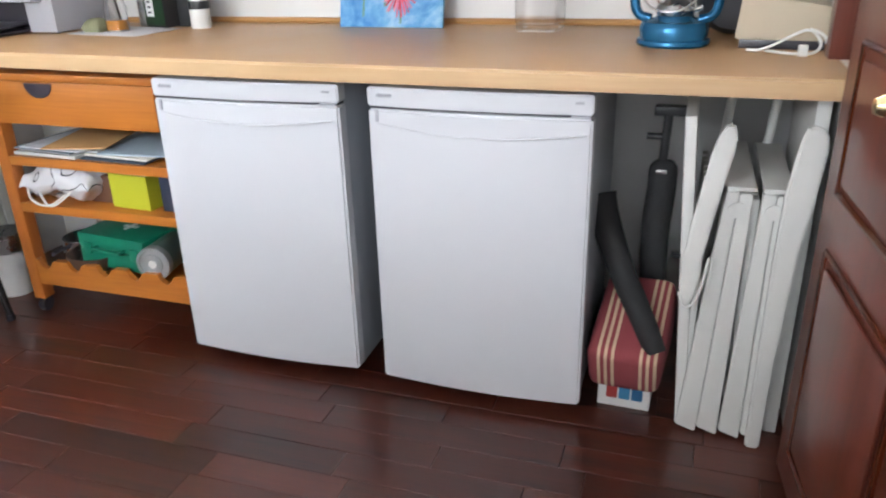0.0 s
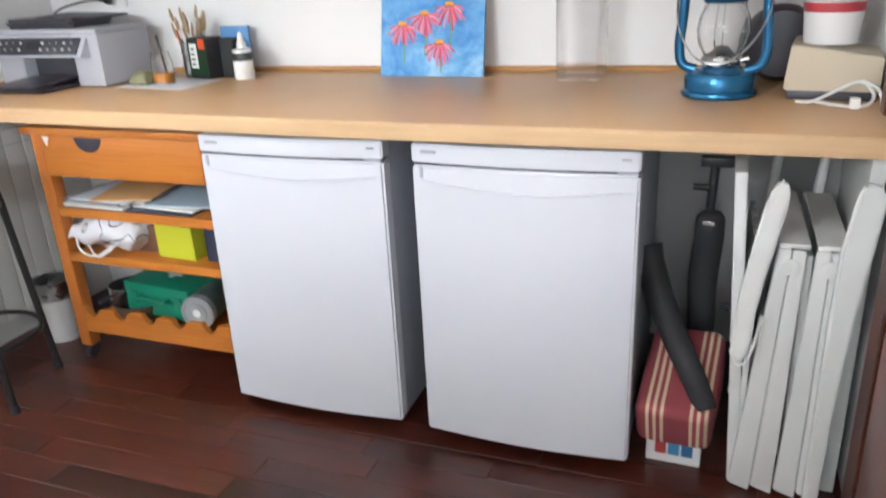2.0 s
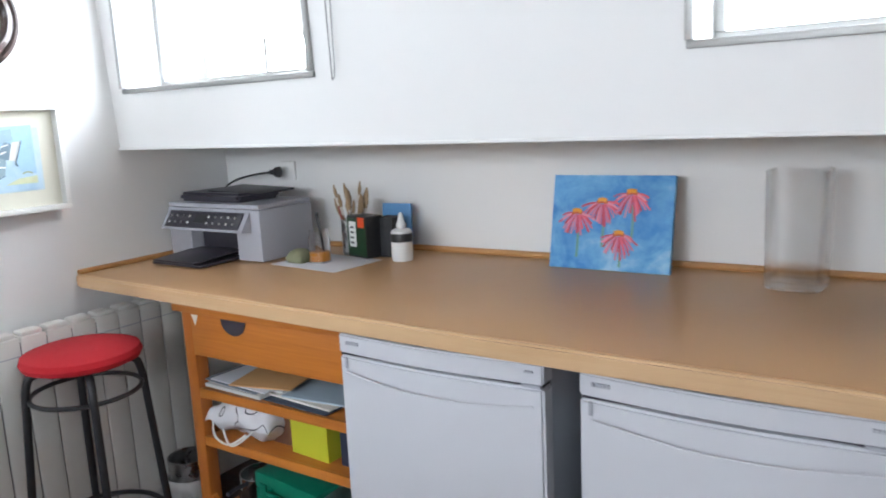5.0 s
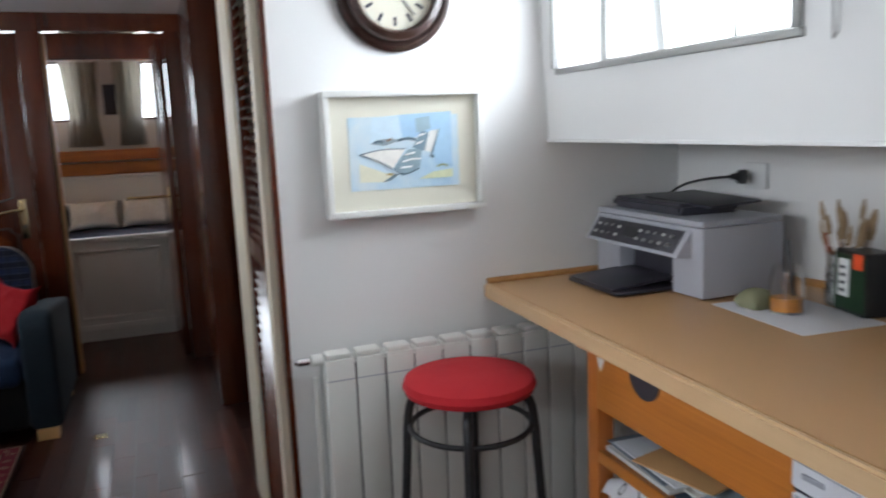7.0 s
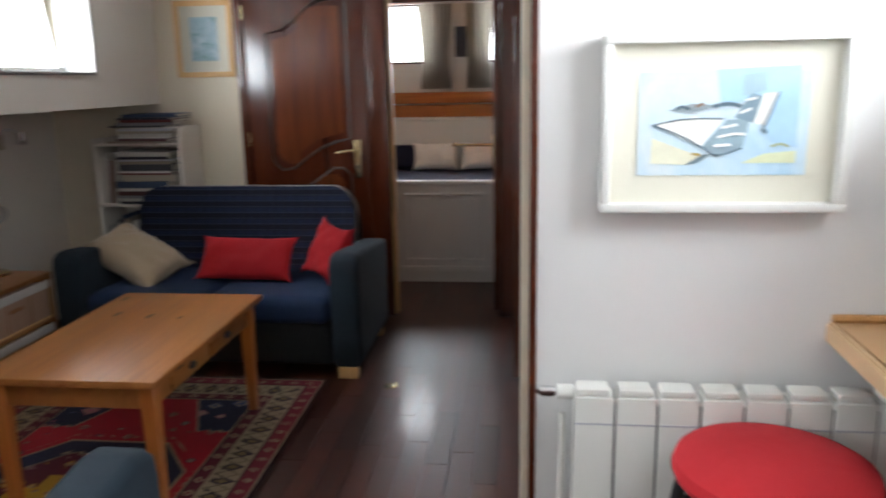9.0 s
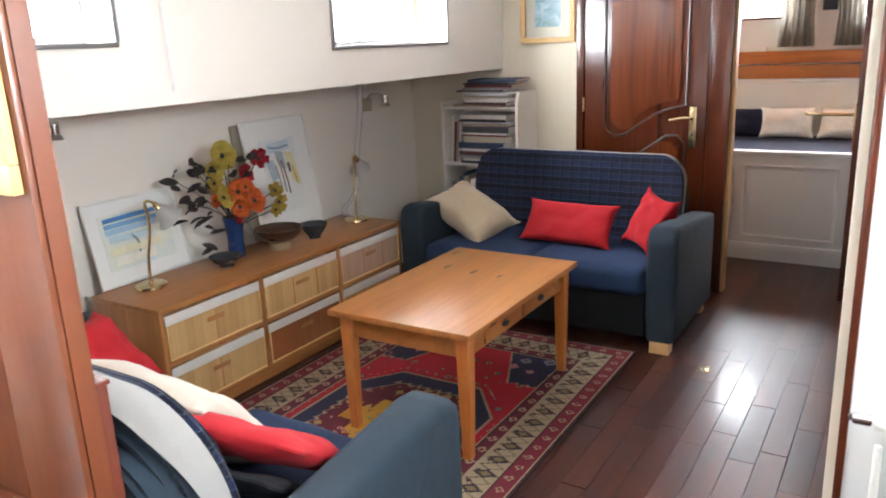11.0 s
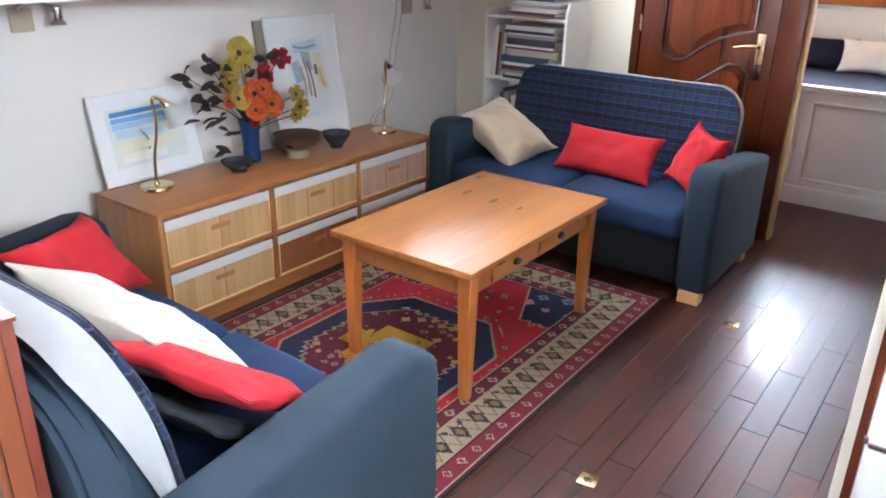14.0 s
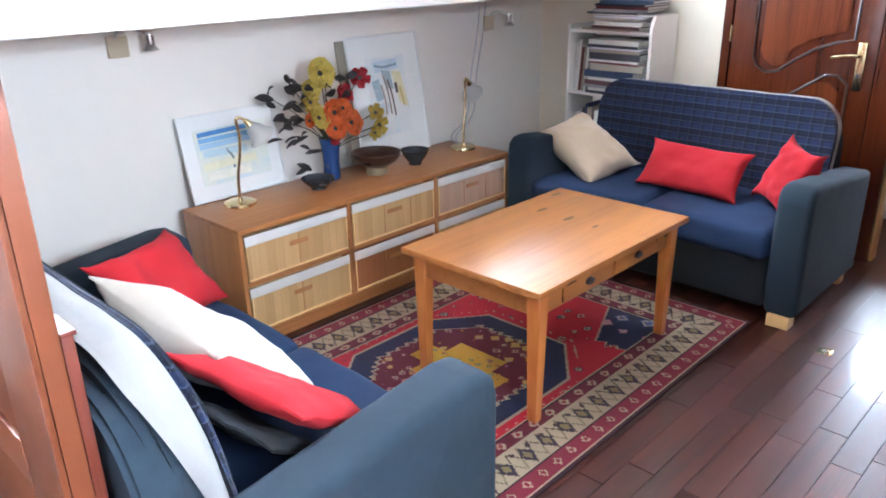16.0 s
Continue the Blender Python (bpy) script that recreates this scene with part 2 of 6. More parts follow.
M["glass"] = glass("clear_glass")
M["pane"] = glass("window_glass")
M["pane"].node_tree.nodes["Principled BSDF"].inputs["IOR"].default_value = 1.05


M["vase_glass"] = glass("thin_vase_glass")
M["vase_glass"].node_tree.nodes["Principled BSDF"].inputs["IOR"].default_value = 1.25
M["vase_glass"].node_tree.nodes["Principled BSDF"].inputs["Alpha"].default_value = 0.5
M["clock_wood"] = wood("dark_clock_wood", rgb("1b100d"), rgb("35201a"), 0, 0.25, 1.0, coat=0.3)


def rug_mat():
    """A red oriental rug: woven in small knots, three borders, blue corners and a stepped octagon in its middle."""
    n = Nodes("oriental_rug")
    raw = n.t.nodes.new("ShaderNodeVectorMath")
    raw.operation = "SNAP"
    raw.inputs[1].default_value = (0.006, 0.006, 0.006)
    n.t.links.new(n.mapped(), raw.inputs[0])
    x, y, z = n.xyz(raw.outputs[0])
    HX, HY = 1.08, 0.66
    ax, ay = n.math("ABSOLUTE", x), n.math("ABSOLUTE", y)
    ex, ey = n.math("SUBTRACT", HX, ax), n.math("SUBTRACT", HY, ay)
    d = n.math("MINIMUM", ex, ey)
    along = n.math("ADD", 20.0, n.mix_value(n.math("LESS_THAN", ex, ey), x, y))
    both = lambda a, b: n.math("MULTIPLY", a, b)
    near = lambda v, at, w: n.math("LESS_THAN", n.math("ABSOLUTE", n.math("SUBTRACT", v, at)), w)
    between = lambda v, lo, hi: both(n.math("GREATER_THAN", v, lo), n.math("LESS_THAN", v, hi))
    tri = lambda v, period: n.math("MULTIPLY", n.math("ABSOLUTE", n.math("SUBTRACT", n.math("FRACT", n.math("DIVIDE", v, period)), 0.5)), 2.0)
    red, deep, blue, maroon = rgb("a80f24"), rgb("7d0f22"), rgb("14203f"), rgb("5c1226")
    cream, dark, gold, pink, green = rgb("9f8f74"), rgb("1d1216"), rgb("b98a22"), rgb("b5707c"), rgb("5f6b3a")

    def flowers(col, scale, size, share, tones):
        """Small woven figures strewn about: a pale outline round a dark middle."""
        vo = n.t.nodes.new("ShaderNodeTexVoronoi")
        vo.inputs["Scale"].default_value = scale
        vo.inputs["Randomness"].default_value = 0.75
        vo.distance = "MANHATTAN"
        n.t.links.new(raw.outputs[0], vo.inputs["Vector"])
        r = n.xyz(vo.outputs["Color"])
        v = n.math("ADD", vo.outputs["Distance"], n.math("MULTIPLY", n.math("SUBTRACT", n.noise(raw.outputs[0], 70, 1), 0.5), 0.55 * size))
        keep = n.math("LESS_THAN", r[0], share)
        tone = n.mix(n.math("GREATER_THAN", r[1], 0.5), tones[0], tones[1])
        col = n.mix(both(keep, n.math("LESS_THAN", v, size)), col, tone)
        col = n.mix(both(keep, between(v, size * 0.52, size * 0.78)), col, cream)
        return col

    tooth = n.math("MULTIPLY", tri(n.math("ADD", x, n.math("ADD", y, 20.0)), 0.05), 0.022)
    # field, stepped octagon and its inner octagon
    octagon = n.math("MAXIMUM", n.math("MAXIMUM", n.math("DIVIDE", ax, 0.40), n.math("DIVIDE", ay, 0.345)), n.math("DIVIDE", n.math("ADD", n.math("MULTIPLY", ax, 0.78), ay), 0.50))
    col = flowers(red, 13.0, 0.36, 0.62, (deep, blue))
    spots = both(near(octagon, 1.13, 0.011), n.math("GREATER_THAN", tri(n.math("ADD", x, n.math("SUBTRACT", 20.0, y)), 0.05), 0.80))
    col = n.mix(spots, col, cream)
    col = n.mix(n.math("LESS_THAN", octagon, 1.045), col, cream)
    col = n.mix(n.math("LESS_THAN", octagon, 1.02), col, blue)
    inner = n.math("ADD", octagon, n.math("MULTIPLY", tooth, 2.4))
    col = n.mix(n.math("LESS_THAN", inner, 0.82), col, cream)
    heart = flowers(maroon, 20.0, 0.50, 0.95, (gold, rgb("7a2c4a")))
    col = n.mix(n.math("LESS_THAN", inner, 0.79), col, heart)
    core = n.math("MAXIMUM", n.math("DIVIDE", ax, 0.15), n.math("DIVIDE", ay, 0.12))
    cross = n.math("MINIMUM", core, n.math("MAXIMUM", n.math("DIVIDE", ax, 0.06), n.math("DIVIDE", ay, 0.20)))
    col = n.mix(n.math("LESS_THAN", cross, 1.0), col, flowers(gold, 24.0, 0.44, 0.75, (green, deep)))
    # blue corners of the field with a large pink flower
    lean = n.math("MAXIMUM", n.math("SUBTRACT", ax, 0.87 - 0.0), n.math("SUBTRACT", n.math("ADD", ay, n.math("MULTIPLY", ax, 0.42)), 0.49))
    corner = n.math("MINIMUM", lean, n.math("SUBTRACT", n.math("ADD", ax, tooth), 0.54))
    col = n.mix(n.math("GREATER_THAN", corner, -0.008), col, cream)
    col = n.mix(n.math("GREATER_THAN", corner, 0.0), col, flowers(blue, 10.0, 0.44, 0.9, (pink, rgb("3c4f7a"))))

    def band(c, hi, tone):
        return n.mix(n.math("LESS_THAN", d, hi), c, tone)

    motif = lambda period, at, half, size: both(n.math("LESS_THAN", n.math("ADD", n.math("DIVIDE", n.math("ABSOLUTE", n.math("SUBTRACT", d, at)), half), n.math("DIVIDE", tri(along, period), size)), n.math("MULTIPLY_ADD", n.noise(raw.outputs[0], 60, 1), 0.9, 0.55)), 1.0)
    col = band(col, 0.262, cream)
    col = band(col, 0.256, dark)
    small = n.mix(motif(0.085, 0.226, 0.020, 0.55), maroon, cream)
    small = n.mix(motif(0.085, 0.226, 0.010, 0.28), small, deep)
    col = band(col, 0.251, small)
    col = band(col, 0.204, dark)
    zig = n.math("MULTIPLY_ADD", tri(along, 0.10), 0.09, 0.096)
    broad = n.mix(near(d, zig, 0.006), cream, rgb("4a4030"))
    broad = n.mix(n.math("LESS_THAN", n.math("ABSOLUTE", n.math("SUBTRACT", d, n.math("SUBTRACT", 0.282, zig))), 0.005), broad, rgb("6d6448"))
    broad = n.mix(motif(0.10, 0.141, 0.042, 0.55), broad, rgb("2b2333"))
    broad = n.mix(motif(0.10, 0.141, 0.022, 0.35), broad, rgb("7b6a44"))
    broad = n.mix(motif(0.075, 0.170, 0.013, 0.30), broad, rgb("3b2b2b"))
    col = band(col, 0.199, broad)
    col = band(col, 0.086, dark)
    outer = n.mix(motif(0.075, 0.053, 0.020, 0.42), rgb("741429"), cream)
    outer = n.mix(motif(0.075, 0.053, 0.011, 0.24), outer, rgb("741429"))
    col = band(col, 0.082, outer)
    col = band(col, 0.022, cream)
    col = band(col, 0.013, rgb("2a1018"))
    w = n.noise(n.mapped(), 300, 3)
    wear = n.noise(n.mapped(), 7.0, 5)
    col = n.mix(n.math("MULTIPLY", wear, 0.45), col, rgb("2b1416"))
    return n.done(col, 0.95, w, 0.6, 0, 0.003)


M["rug"] = rug_mat()


# mesh helpers
def link_mesh(bm, name, material, smooth=True):
    me = bpy.data.meshes.new(name)
    bm.normal_update()
    bm.to_mesh(me)
    bm.free()
    if smooth:
        for p in me.polygons:
            p.use_smooth = True
        me.set_sharp_from_angle(angle=radians(38))
    me.materials.append(M[material] if isinstance(material, str) else material)
    return me


def part(name, bm, material, parent, label="", smooth=True, loc=(0, 0, 0), rot=(0, 0, 0), kind=""):
    """One mesh object under a thing or a part."""
    ob = new(name, link_mesh(bm, name, material, smooth))
    ob.parent = parent
    ob.matrix_basis = pose(*loc, *rot)
    return tagged(ob, label, kind=kind)


def thing(name, loc, label, category, group="", rz=0, rx=0, ry=0):
    ob = new(name)
    ob.empty_display_size = 0.05
    ob.matrix_basis = pose(*loc, rx, ry, rz)
    return tagged(ob, label, category, group)


def solid(name, bm, material, loc=(0, 0, 0), label="", category="", group="", kind="", smooth=True, rot=(0, 0, 0)):
    ob = new(name, link_mesh(bm, name, material, smooth))
    ob.matrix_basis = pose(*loc, *rot)
    return tagged(ob, label, category, group, kind)


def box(x0, y0, z0, x1, y1, z1, bevel=0.0, seg=2, bm=None):
    b = bmesh.new()
    v = bmesh.ops.create_cube(b, size=1)["verts"]
    bmesh.ops.scale(b, vec=(abs(x1 - x0), abs(y1 - y0), abs(z1 - z0)), verts=v)
    bmesh.ops.translate(b, vec=((x0 + x1) / 2, (y0 + y1) / 2, (z0 + z1) / 2), verts=v)
    if bevel:
        bmesh.ops.bevel(b, geom=b.edges[:], offset=bevel, segments=seg, affect="EDGES", profile=0.6)
    return merge(bm, b)


def merge(bm, b, m=None):
    if m is not None:
        bmesh.ops.transform(b, matrix=m, verts=b.verts)
    if bm is None:
        return b
    me = bpy.data.meshes.new("tmp")
    b.to_mesh(me)
    b.free()
    bm.from_mesh(me)
    bpy.data.meshes.remove(me)
    return bm


def cyl(r0, r1, z0, z1, seg=24, bm=None, m=None, bevel=0.0):
    b = bmesh.new()
    bmesh.ops.create_cone(b, cap_ends=True, segments=seg, radius1=r0, radius2=r1, depth=z1 - z0)
    bmesh.ops.translate(b, vec=(0, 0, (z0 + z1) / 2), verts=b.verts)
    if bevel:
        bmesh.ops.bevel(b, geom=[e for e in b.edges if len(e.link_faces) == 2 and any(len(f.verts) > 4 for f in e.link_faces)], offset=bevel, segments=2, affect="EDGES")
    return merge(bm, b, m)


def lathe(profile, seg=32, bm=None, m=None, sx=1.0, sy=1.0):
    """A turned body from (radius, height) pairs."""
    b = bmesh.new()
    rings = []
    for r, z in profile:
        if r < 1e-5:
            rings.append([b.verts.new((0, 0, z))])
        else:
            rings.append([b.verts.new((r * sx * math.cos(2 * math.pi * i / seg), r * sy * math.sin(2 * math.pi * i / seg), z)) for i in range(seg)])
    for p, q in zip(rings, rings[1:]):
        for i in range(seg):
            j = (i + 1) % seg
            if len(p) == 1 and len(q) == 1:
                continue
            if len(p) == 1:
                b.faces.new((p[0], q[j], q[i]))
            elif len(q) == 1:
                b.faces.new((p[i], p[j], q[0]))
            else:
                b.faces.new((p[i], p[j], q[j], q[i]))
    bmesh.ops.recalc_face_normals(b, faces=b.faces)
    return merge(bm, b, m)


def tube(points, r, seg=8, closed=False, bm=None, smooth=0, m=None):
    """A round bar along points; r may be a list."""
    pts = [Vector(p) for p in points]
    for _ in range(smooth):
        out = [] if closed else [pts[0]]
        rng = range(len(pts)) if closed else range(len(pts) - 1)
        for i in rng:
            a, c = pts[i], pts[(i + 1) % len(pts)]
            out += [a.lerp(c, 0.25), a.lerp(c, 0.75)]
        if not closed:
            out.append(pts[-1])
        pts = out
    b = bmesh.new()
    n = len(pts)
    rad = r if isinstance(r, (list, tuple)) else [r] * n
    if len(rad) != n:
        rad = [rad[0] + (rad[-1] - rad[0]) * i / (n - 1) for i in range(n)]
    rings, side = [], None
    for i, p in enumerate(pts):
        a = pts[(i - 1) % n] if closed or i else p
        c = pts[(i + 1) % n] if closed or i < n - 1 else p
        d = (c - a).normalized()
        if side is None:
            side = d.orthogonal().normalized()
        side = (side - d * side.dot(d)).normalized()
        up = d.cross(side)
        rings.append([b.verts.new(p + (side * math.cos(2 * math.pi * k / seg) + up * math.sin(2 * math.pi * k / seg)) * rad[i]) for k in range(seg)])
    for i in range(n if closed else n - 1):
        p, q = rings[i], rings[(i + 1) % n]
        for k in range(seg):
            b.faces.new((p[k], p[(k + 1) % seg], q[(k + 1) % seg], q[k]))
    if not closed:
        b.faces.new(rings[0][::-1])
        b.faces.new(rings[-1])
    bmesh.ops.recalc_face_normals(b, faces=b.faces)
    return merge(bm, b, m)


def prism(outline, z0, z1, bm=None, m=None, bevel=0.0):
    """An outline in x and y, made solid from z0 to z1."""
    b = bmesh.new()
    lo = [b.verts.new((x, y, z0)) for x, y in outline]
    hi = [b.verts.new((x, y, z1)) for x, y in outline]
    b.faces.new(lo[::-1])
    b.faces.new(hi)
    for i in range(len(lo)):
        j = (i + 1) % len(lo)
        b.faces.new((lo[i], lo[j], hi[j], hi[i]))
    bmesh.ops.recalc_face_normals(b, faces=b.faces)
    if bevel:
        bmesh.ops.bevel(b, geom=b.edges[:], offset=bevel, segments=2, affect="EDGES")
    return merge(bm, b, m)


TO_XZ = Matrix(((1, 0, 0, 0), (0, 0, -1, 0), (0, 1, 0, 0), (0, 0, 0, 1)))   # outline in x and z, depth towards -y
TO_YZ = Matrix(((0, 0, 1, 0), (1, 0, 0, 0), (0, 1, 0, 0), (0, 0, 0, 1)))    # outline in y and z, depth towards +x


def pillow(w, h, t, seed=0, pinch=0.12, n=22, crumple=0.012):
    """A stuffed cushion lying in x and y, thickest in its middle, with drawn-in sides and pointed corners."""
    b = bmesh.new()
    off = Vector((seed * 7.3, seed * 3.1, 0))
    grids = []
    for side in (1, -1):
        g = []
        for i in range(n + 1):
            row = []
            for j in range(n + 1):
                u, v = 2 * i / n - 1, 2 * j / n - 1
                puff = max(0, (1 - abs(u) ** 2.6)) ** 0.55 * max(0, (1 - abs(v) ** 2.6)) ** 0.55
                k = 1 - pinch * (1 - abs(u) ** 3) * abs(v) ** 4
                l = 1 - pinch * (1 - abs(v) ** 3) * abs(u) ** 4
                p = Vector((u * w / 2 * l, v * h / 2 * k, 0))
                wr = noise.noise(p * 9 + off) * crumple * (0.3 + puff)
                wr += noise.noise(p * 24 + off * 2) * crumple * 0.35
                bend = noise.noise(p * 3 + off * 3) * crumple * 1.2
                row.append(b.verts.new((p.x, p.y, side * (t / 2 * puff + 0.003) + wr + bend)))
            g.append(row)
        grids.append(g)
        for i in range(n):
            for j in range(n):
                f = (g[i][j], g[i + 1][j], g[i + 1][j + 1], g[i][j + 1])
                b.faces.new(f if side > 0 else f[::-1])
    g, q = grids
    rim = [(i, 0) for i in range(n)] + [(n, j) for j in range(n)] + [(n - i, n) for i in range(n)] + [(0, n - j) for j in range(n)]
    for a, c in zip(rim, rim[1:] + rim[:1]):
        b.faces.new((g[a[0]][a[1]], q[a[0]][a[1]], q[c[0]][c[1]], g[c[0]][c[1]]))
    bmesh.ops.recalc_face_normals(b, faces=b.faces)
    return b


def soft_box(x0, y0, z0, x1, y1, z1, r, seed=0, amp=0.006, cut=9):
    """An upholstered block with rounded edges and a slightly uneven surface."""
    b = bmesh.new()
    v = bmesh.ops.create_cube(b, size=1)["verts"]
    bmesh.ops.scale(b, vec=(x1 - x0, y1 - y0, z1 - z0), verts=v)
    bmesh.ops.bevel(b, geom=b.edges[:], offset=r, segments=4, affect="EDGES", profile=0.5)
    bmesh.ops.translate(b, vec=((x0 + x1) / 2, (y0 + y1) / 2, (z0 + z1) / 2), verts=b.verts)
    long_edges = [e for e in b.edges if e.calc_length() > 0.12]
    bmesh.ops.subdivide_edges(b, edges=long_edges, cuts=cut, use_grid_fill=True)
    off = Vector((seed * 5.1, seed, 0))
    for w in b.verts:
        d = Vector((noise.noise(w.co * 6 + off), noise.noise(w.co * 6 + off * 2 + Vector((9, 0, 0))), noise.noise(w.co * 6 + off * 3 + Vector((0, 9, 0)))))
        w.co += d * amp
    return b


# the room
XP, XE, XD = -1.735, 1.05, -4.55          # dividing wall, kitchen end wall, bedroom wall
YS0, YP, ZC = 0.68, -3.36, 2.04           # hull walls and the ceiling
HULL = [(-1.735, 0.665), (-0.95, 0.765), (0.5, 0.80), (1.25, 0.82)]


def floor_slab():
    solid("floor", box(-7.2, -3.6, -0.12, 1.5, 1.1, -0.012), "clock_wood", kind="structure", smooth=False)


floor_slab()
solid("ceiling", box(-4.62, -3.6, ZC, 1.5, 1.1, ZC + 0.08), "ceil", kind="structure", smooth=False)
b = prism([(x, y) for x, y in HULL] + [(x, y + 0.12) for x, y in HULL[::-1]], 0, 1.36)
solid("wall_hull_kitchen", b, "wall", kind="structure", smooth=False)
solid("wall_hull_lounge", box(-4.62, YP - 0.12, 0, 1.2, YP, 1.33), "port", kind="structure", smooth=False)


def upstand(name, y0, z0, y1, z1, side, wins, material, x0, x1, skew=0.0):
    """The sloping inner side of the deck edge with window openings through it. side: +1 towards the kitchen hull."""
    def lean_in(x):
        return skew * max(0.0, -x / 1.735)
    def y_at(z):
        return y0 + (y1 - y0) * (z - z0) / (z1 - z0)
    th = 0.05 * side
    cuts = sorted({x0, x1, *[w[0] for w in wins], *[w[1] for w in wins]})
    bm = bmesh.new()
    def slab(xa, xb, za, zb):
        out = [(y_at(za), za), (y_at(zb), zb), (y_at(zb) + th, zb), (y_at(za) + th, za)]
        prism(out, xa, xb, bm, TO_YZ)
    for xa, xb in zip(cuts, cuts[1:]):
        w = next((w for w in wins if w[0] <= xa + 1e-6 and xb <= w[1] + 1e-6), None)
        if w is None:
            slab(xa, xb, z0, z1)
        else:
            slab(xa, xb, z0, w[2])
            slab(xa, xb, w[3], z1)
    for v in bm.verts:
        v.co.y += lean_in(v.co.x)
    ob = solid(name, bm, material, kind="structure", smooth=False)
    for k, (wa, wb, za, zb) in enumerate(wins):
        yo = y_at((za + zb) / 2)
        back = yo + 0.17 * side
        win = tagged(new("window_" + str(len([o for o in bpy.data.objects if o.name.startswith("window_") and o.type == "EMPTY"]) + 1)), kind="structure")
        win.matrix_basis = pose((wa + wb) / 2, yo + lean_in((wa + wb) / 2), (za + zb) / 2, 0, 0, -math.degrees(skew / 1.735))
        cx, cz = (wa + wb) / 2, (za + zb) / 2
        def loc(*v):
            return (v[0] - cx, v[1] - yo, v[2] - cz, v[3] - cx, v[4] - yo, v[5] - cz)
        ya, yb = sorted((yo + 0.051 * side, back))
        rev = bmesh.new()
        for a in ((wa - 0.02, ya, za - 0.02, wb + 0.02, yb, za), (wa - 0.02, ya, zb, wb + 0.02, yb, zb + 0.02), (wa - 0.02, ya, za, wa, yb, zb), (wb, ya, za, wb + 0.02, yb, zb)):
            box(*loc(*a), bm=rev)
        part("window_reveal", rev, "wall", win, smooth=False)
        fr = bmesh.new()
        fy = yo - 0.008 * side
        f0, f1 = sorted((fy, fy + 0.014 * side))
        for a in ((wa - 0.016, f0 - 0.0, za - 0.016, wb + 0.016, f1, za), (wa - 0.016, f0, za, wa, f1, zb), (wb, f0, za, wb + 0.016, f1, zb)):
            lean = (y_at(za) - yo) if a[5] - a[2] < 0.05 else 0
            q = list(loc(*a))
            q[1] += lean; q[4] += lean
            box(*q, bevel=0.003, bm=fr)
        part("window_trim", fr, "alu", win)
        fr = bmesh.new()
        g0, g1 = sorted((back - 0.03 * side, back - 0.012 * side))
        for a in ((wa, g0, za, wb, g1, za + 0.022), (wa, g0, zb - 0.022, wb, g1, zb), (wa, g0, za + 0.022, wa + 0.022, g1, zb - 0.022), (wb - 0.022, g0, za + 0.022, wb, g1, zb - 0.022), (cx + 0.1, g0, za + 0.022, cx + 0.112, g1, za + 0.12)):
            box(*loc(*a), bevel=0.003, bm=fr)
        part("window_frame", fr, "alu", win)
        p0, p1 = sorted((back - 0.009 * side, back - 0.004 * side))
        pn = part("pane", box(*loc(wa, p0, za, wb, p1, zb)), "pane", win, smooth=False)
        pn.visible_shadow = False
    return ob


upstand("wall_upstand_kitchen", 0.195, 1.297, 0.155, ZC, 1, WIN_S, "wall", XP, 1.2, 0.026)
upstand("wall_upstand_lounge", -2.685, 1.262, -2.665, ZC, -1, WIN_P, "port", XD, 1.2)
# undersides of the side decks
solid("ceiling_side_deck_kitchen", box(XP, 0.275, 1.298, 1.2, 0.95, 1.36), "wall", kind="structure", smooth=False)
solid("ceiling_side_deck_lounge", box(XD, YP, 1.264, 1.2, -2.737, 1.33), "port", kind="structure", smooth=False)
# unseen outer casing, added to keep daylight at the windows only
solid("wall_outer_kitchen", box(-4.62, 0.95, 1.36, 1.3, 1.0, ZC), "wall", kind="structure", smooth=False)
solid("wall_outer_lounge", box(-4.62, -3.6, 1.33, 1.3, -3.55, ZC), "wall", kind="structure", smooth=False)
# trim along the lower edge of the upstand
lip = [(XP, 0.213), (0, 0.188), (1.2, 0.188), (1.2, 0.29), (XP, 0.29)]
solid("trim_upstand", prism(lip, 1.289, 1.2965, bevel=0.002), "wall", kind="structure")

# unseen wall added to block port light; its opening passes the fill lamp
bm = box(0.20, -2.10, 0, 1.199, -2.04, 0.85)
box(0.20, -2.10, 1.65, 1.199, -2.04, ZC, bm=bm)
box(0.20, -2.10, 0.85, 0.32, -2.04, 1.65, bm=bm)
box(1.10, -2.10, 0.85, 1.199, -2.04, 1.65, bm=bm)
solid("wall_behind_stair", bm, "wall", kind="structure", smooth=False)
# unseen half wall, added to keep port light off the lower fridge fronts
solid("wall_half_stair", box(-0.60, -2.10, 0, 0.20, -2.04, 1.28), "wall", kind="structure", smooth=False)
solid("wall_dividing", box(XP - 0.10, -0.545, 0, XP, 0.80, ZC), "wall", kind="structure", smooth=False)
solid("trim_wall_end", box(XP - 0.03, -0.560, 0, XP + 0.010, -0.5455, ZC, 0.003), "mahog", kind="structure")
solid("trim_jamb", box(XP - 0.10, -0.578, 0, XP - 0.034, -0.5455, ZC, 0.003), "cream", kind="structure")
solid("wall_end_kitchen", box(XE, -0.03, 0, 1.199, 0.949, ZC), "wall", kind="structure", smooth=False)
solid("wall_end_stair", box(1.2, -3.549, 0, 1.3, 0.949, ZC), "wall", kind="structure", smooth=False)
solid("wall_aft_passage", box(XD, -0.44, 0, XP - 0.10, -0.38, ZC), "mahog", kind="structure", smooth=False)
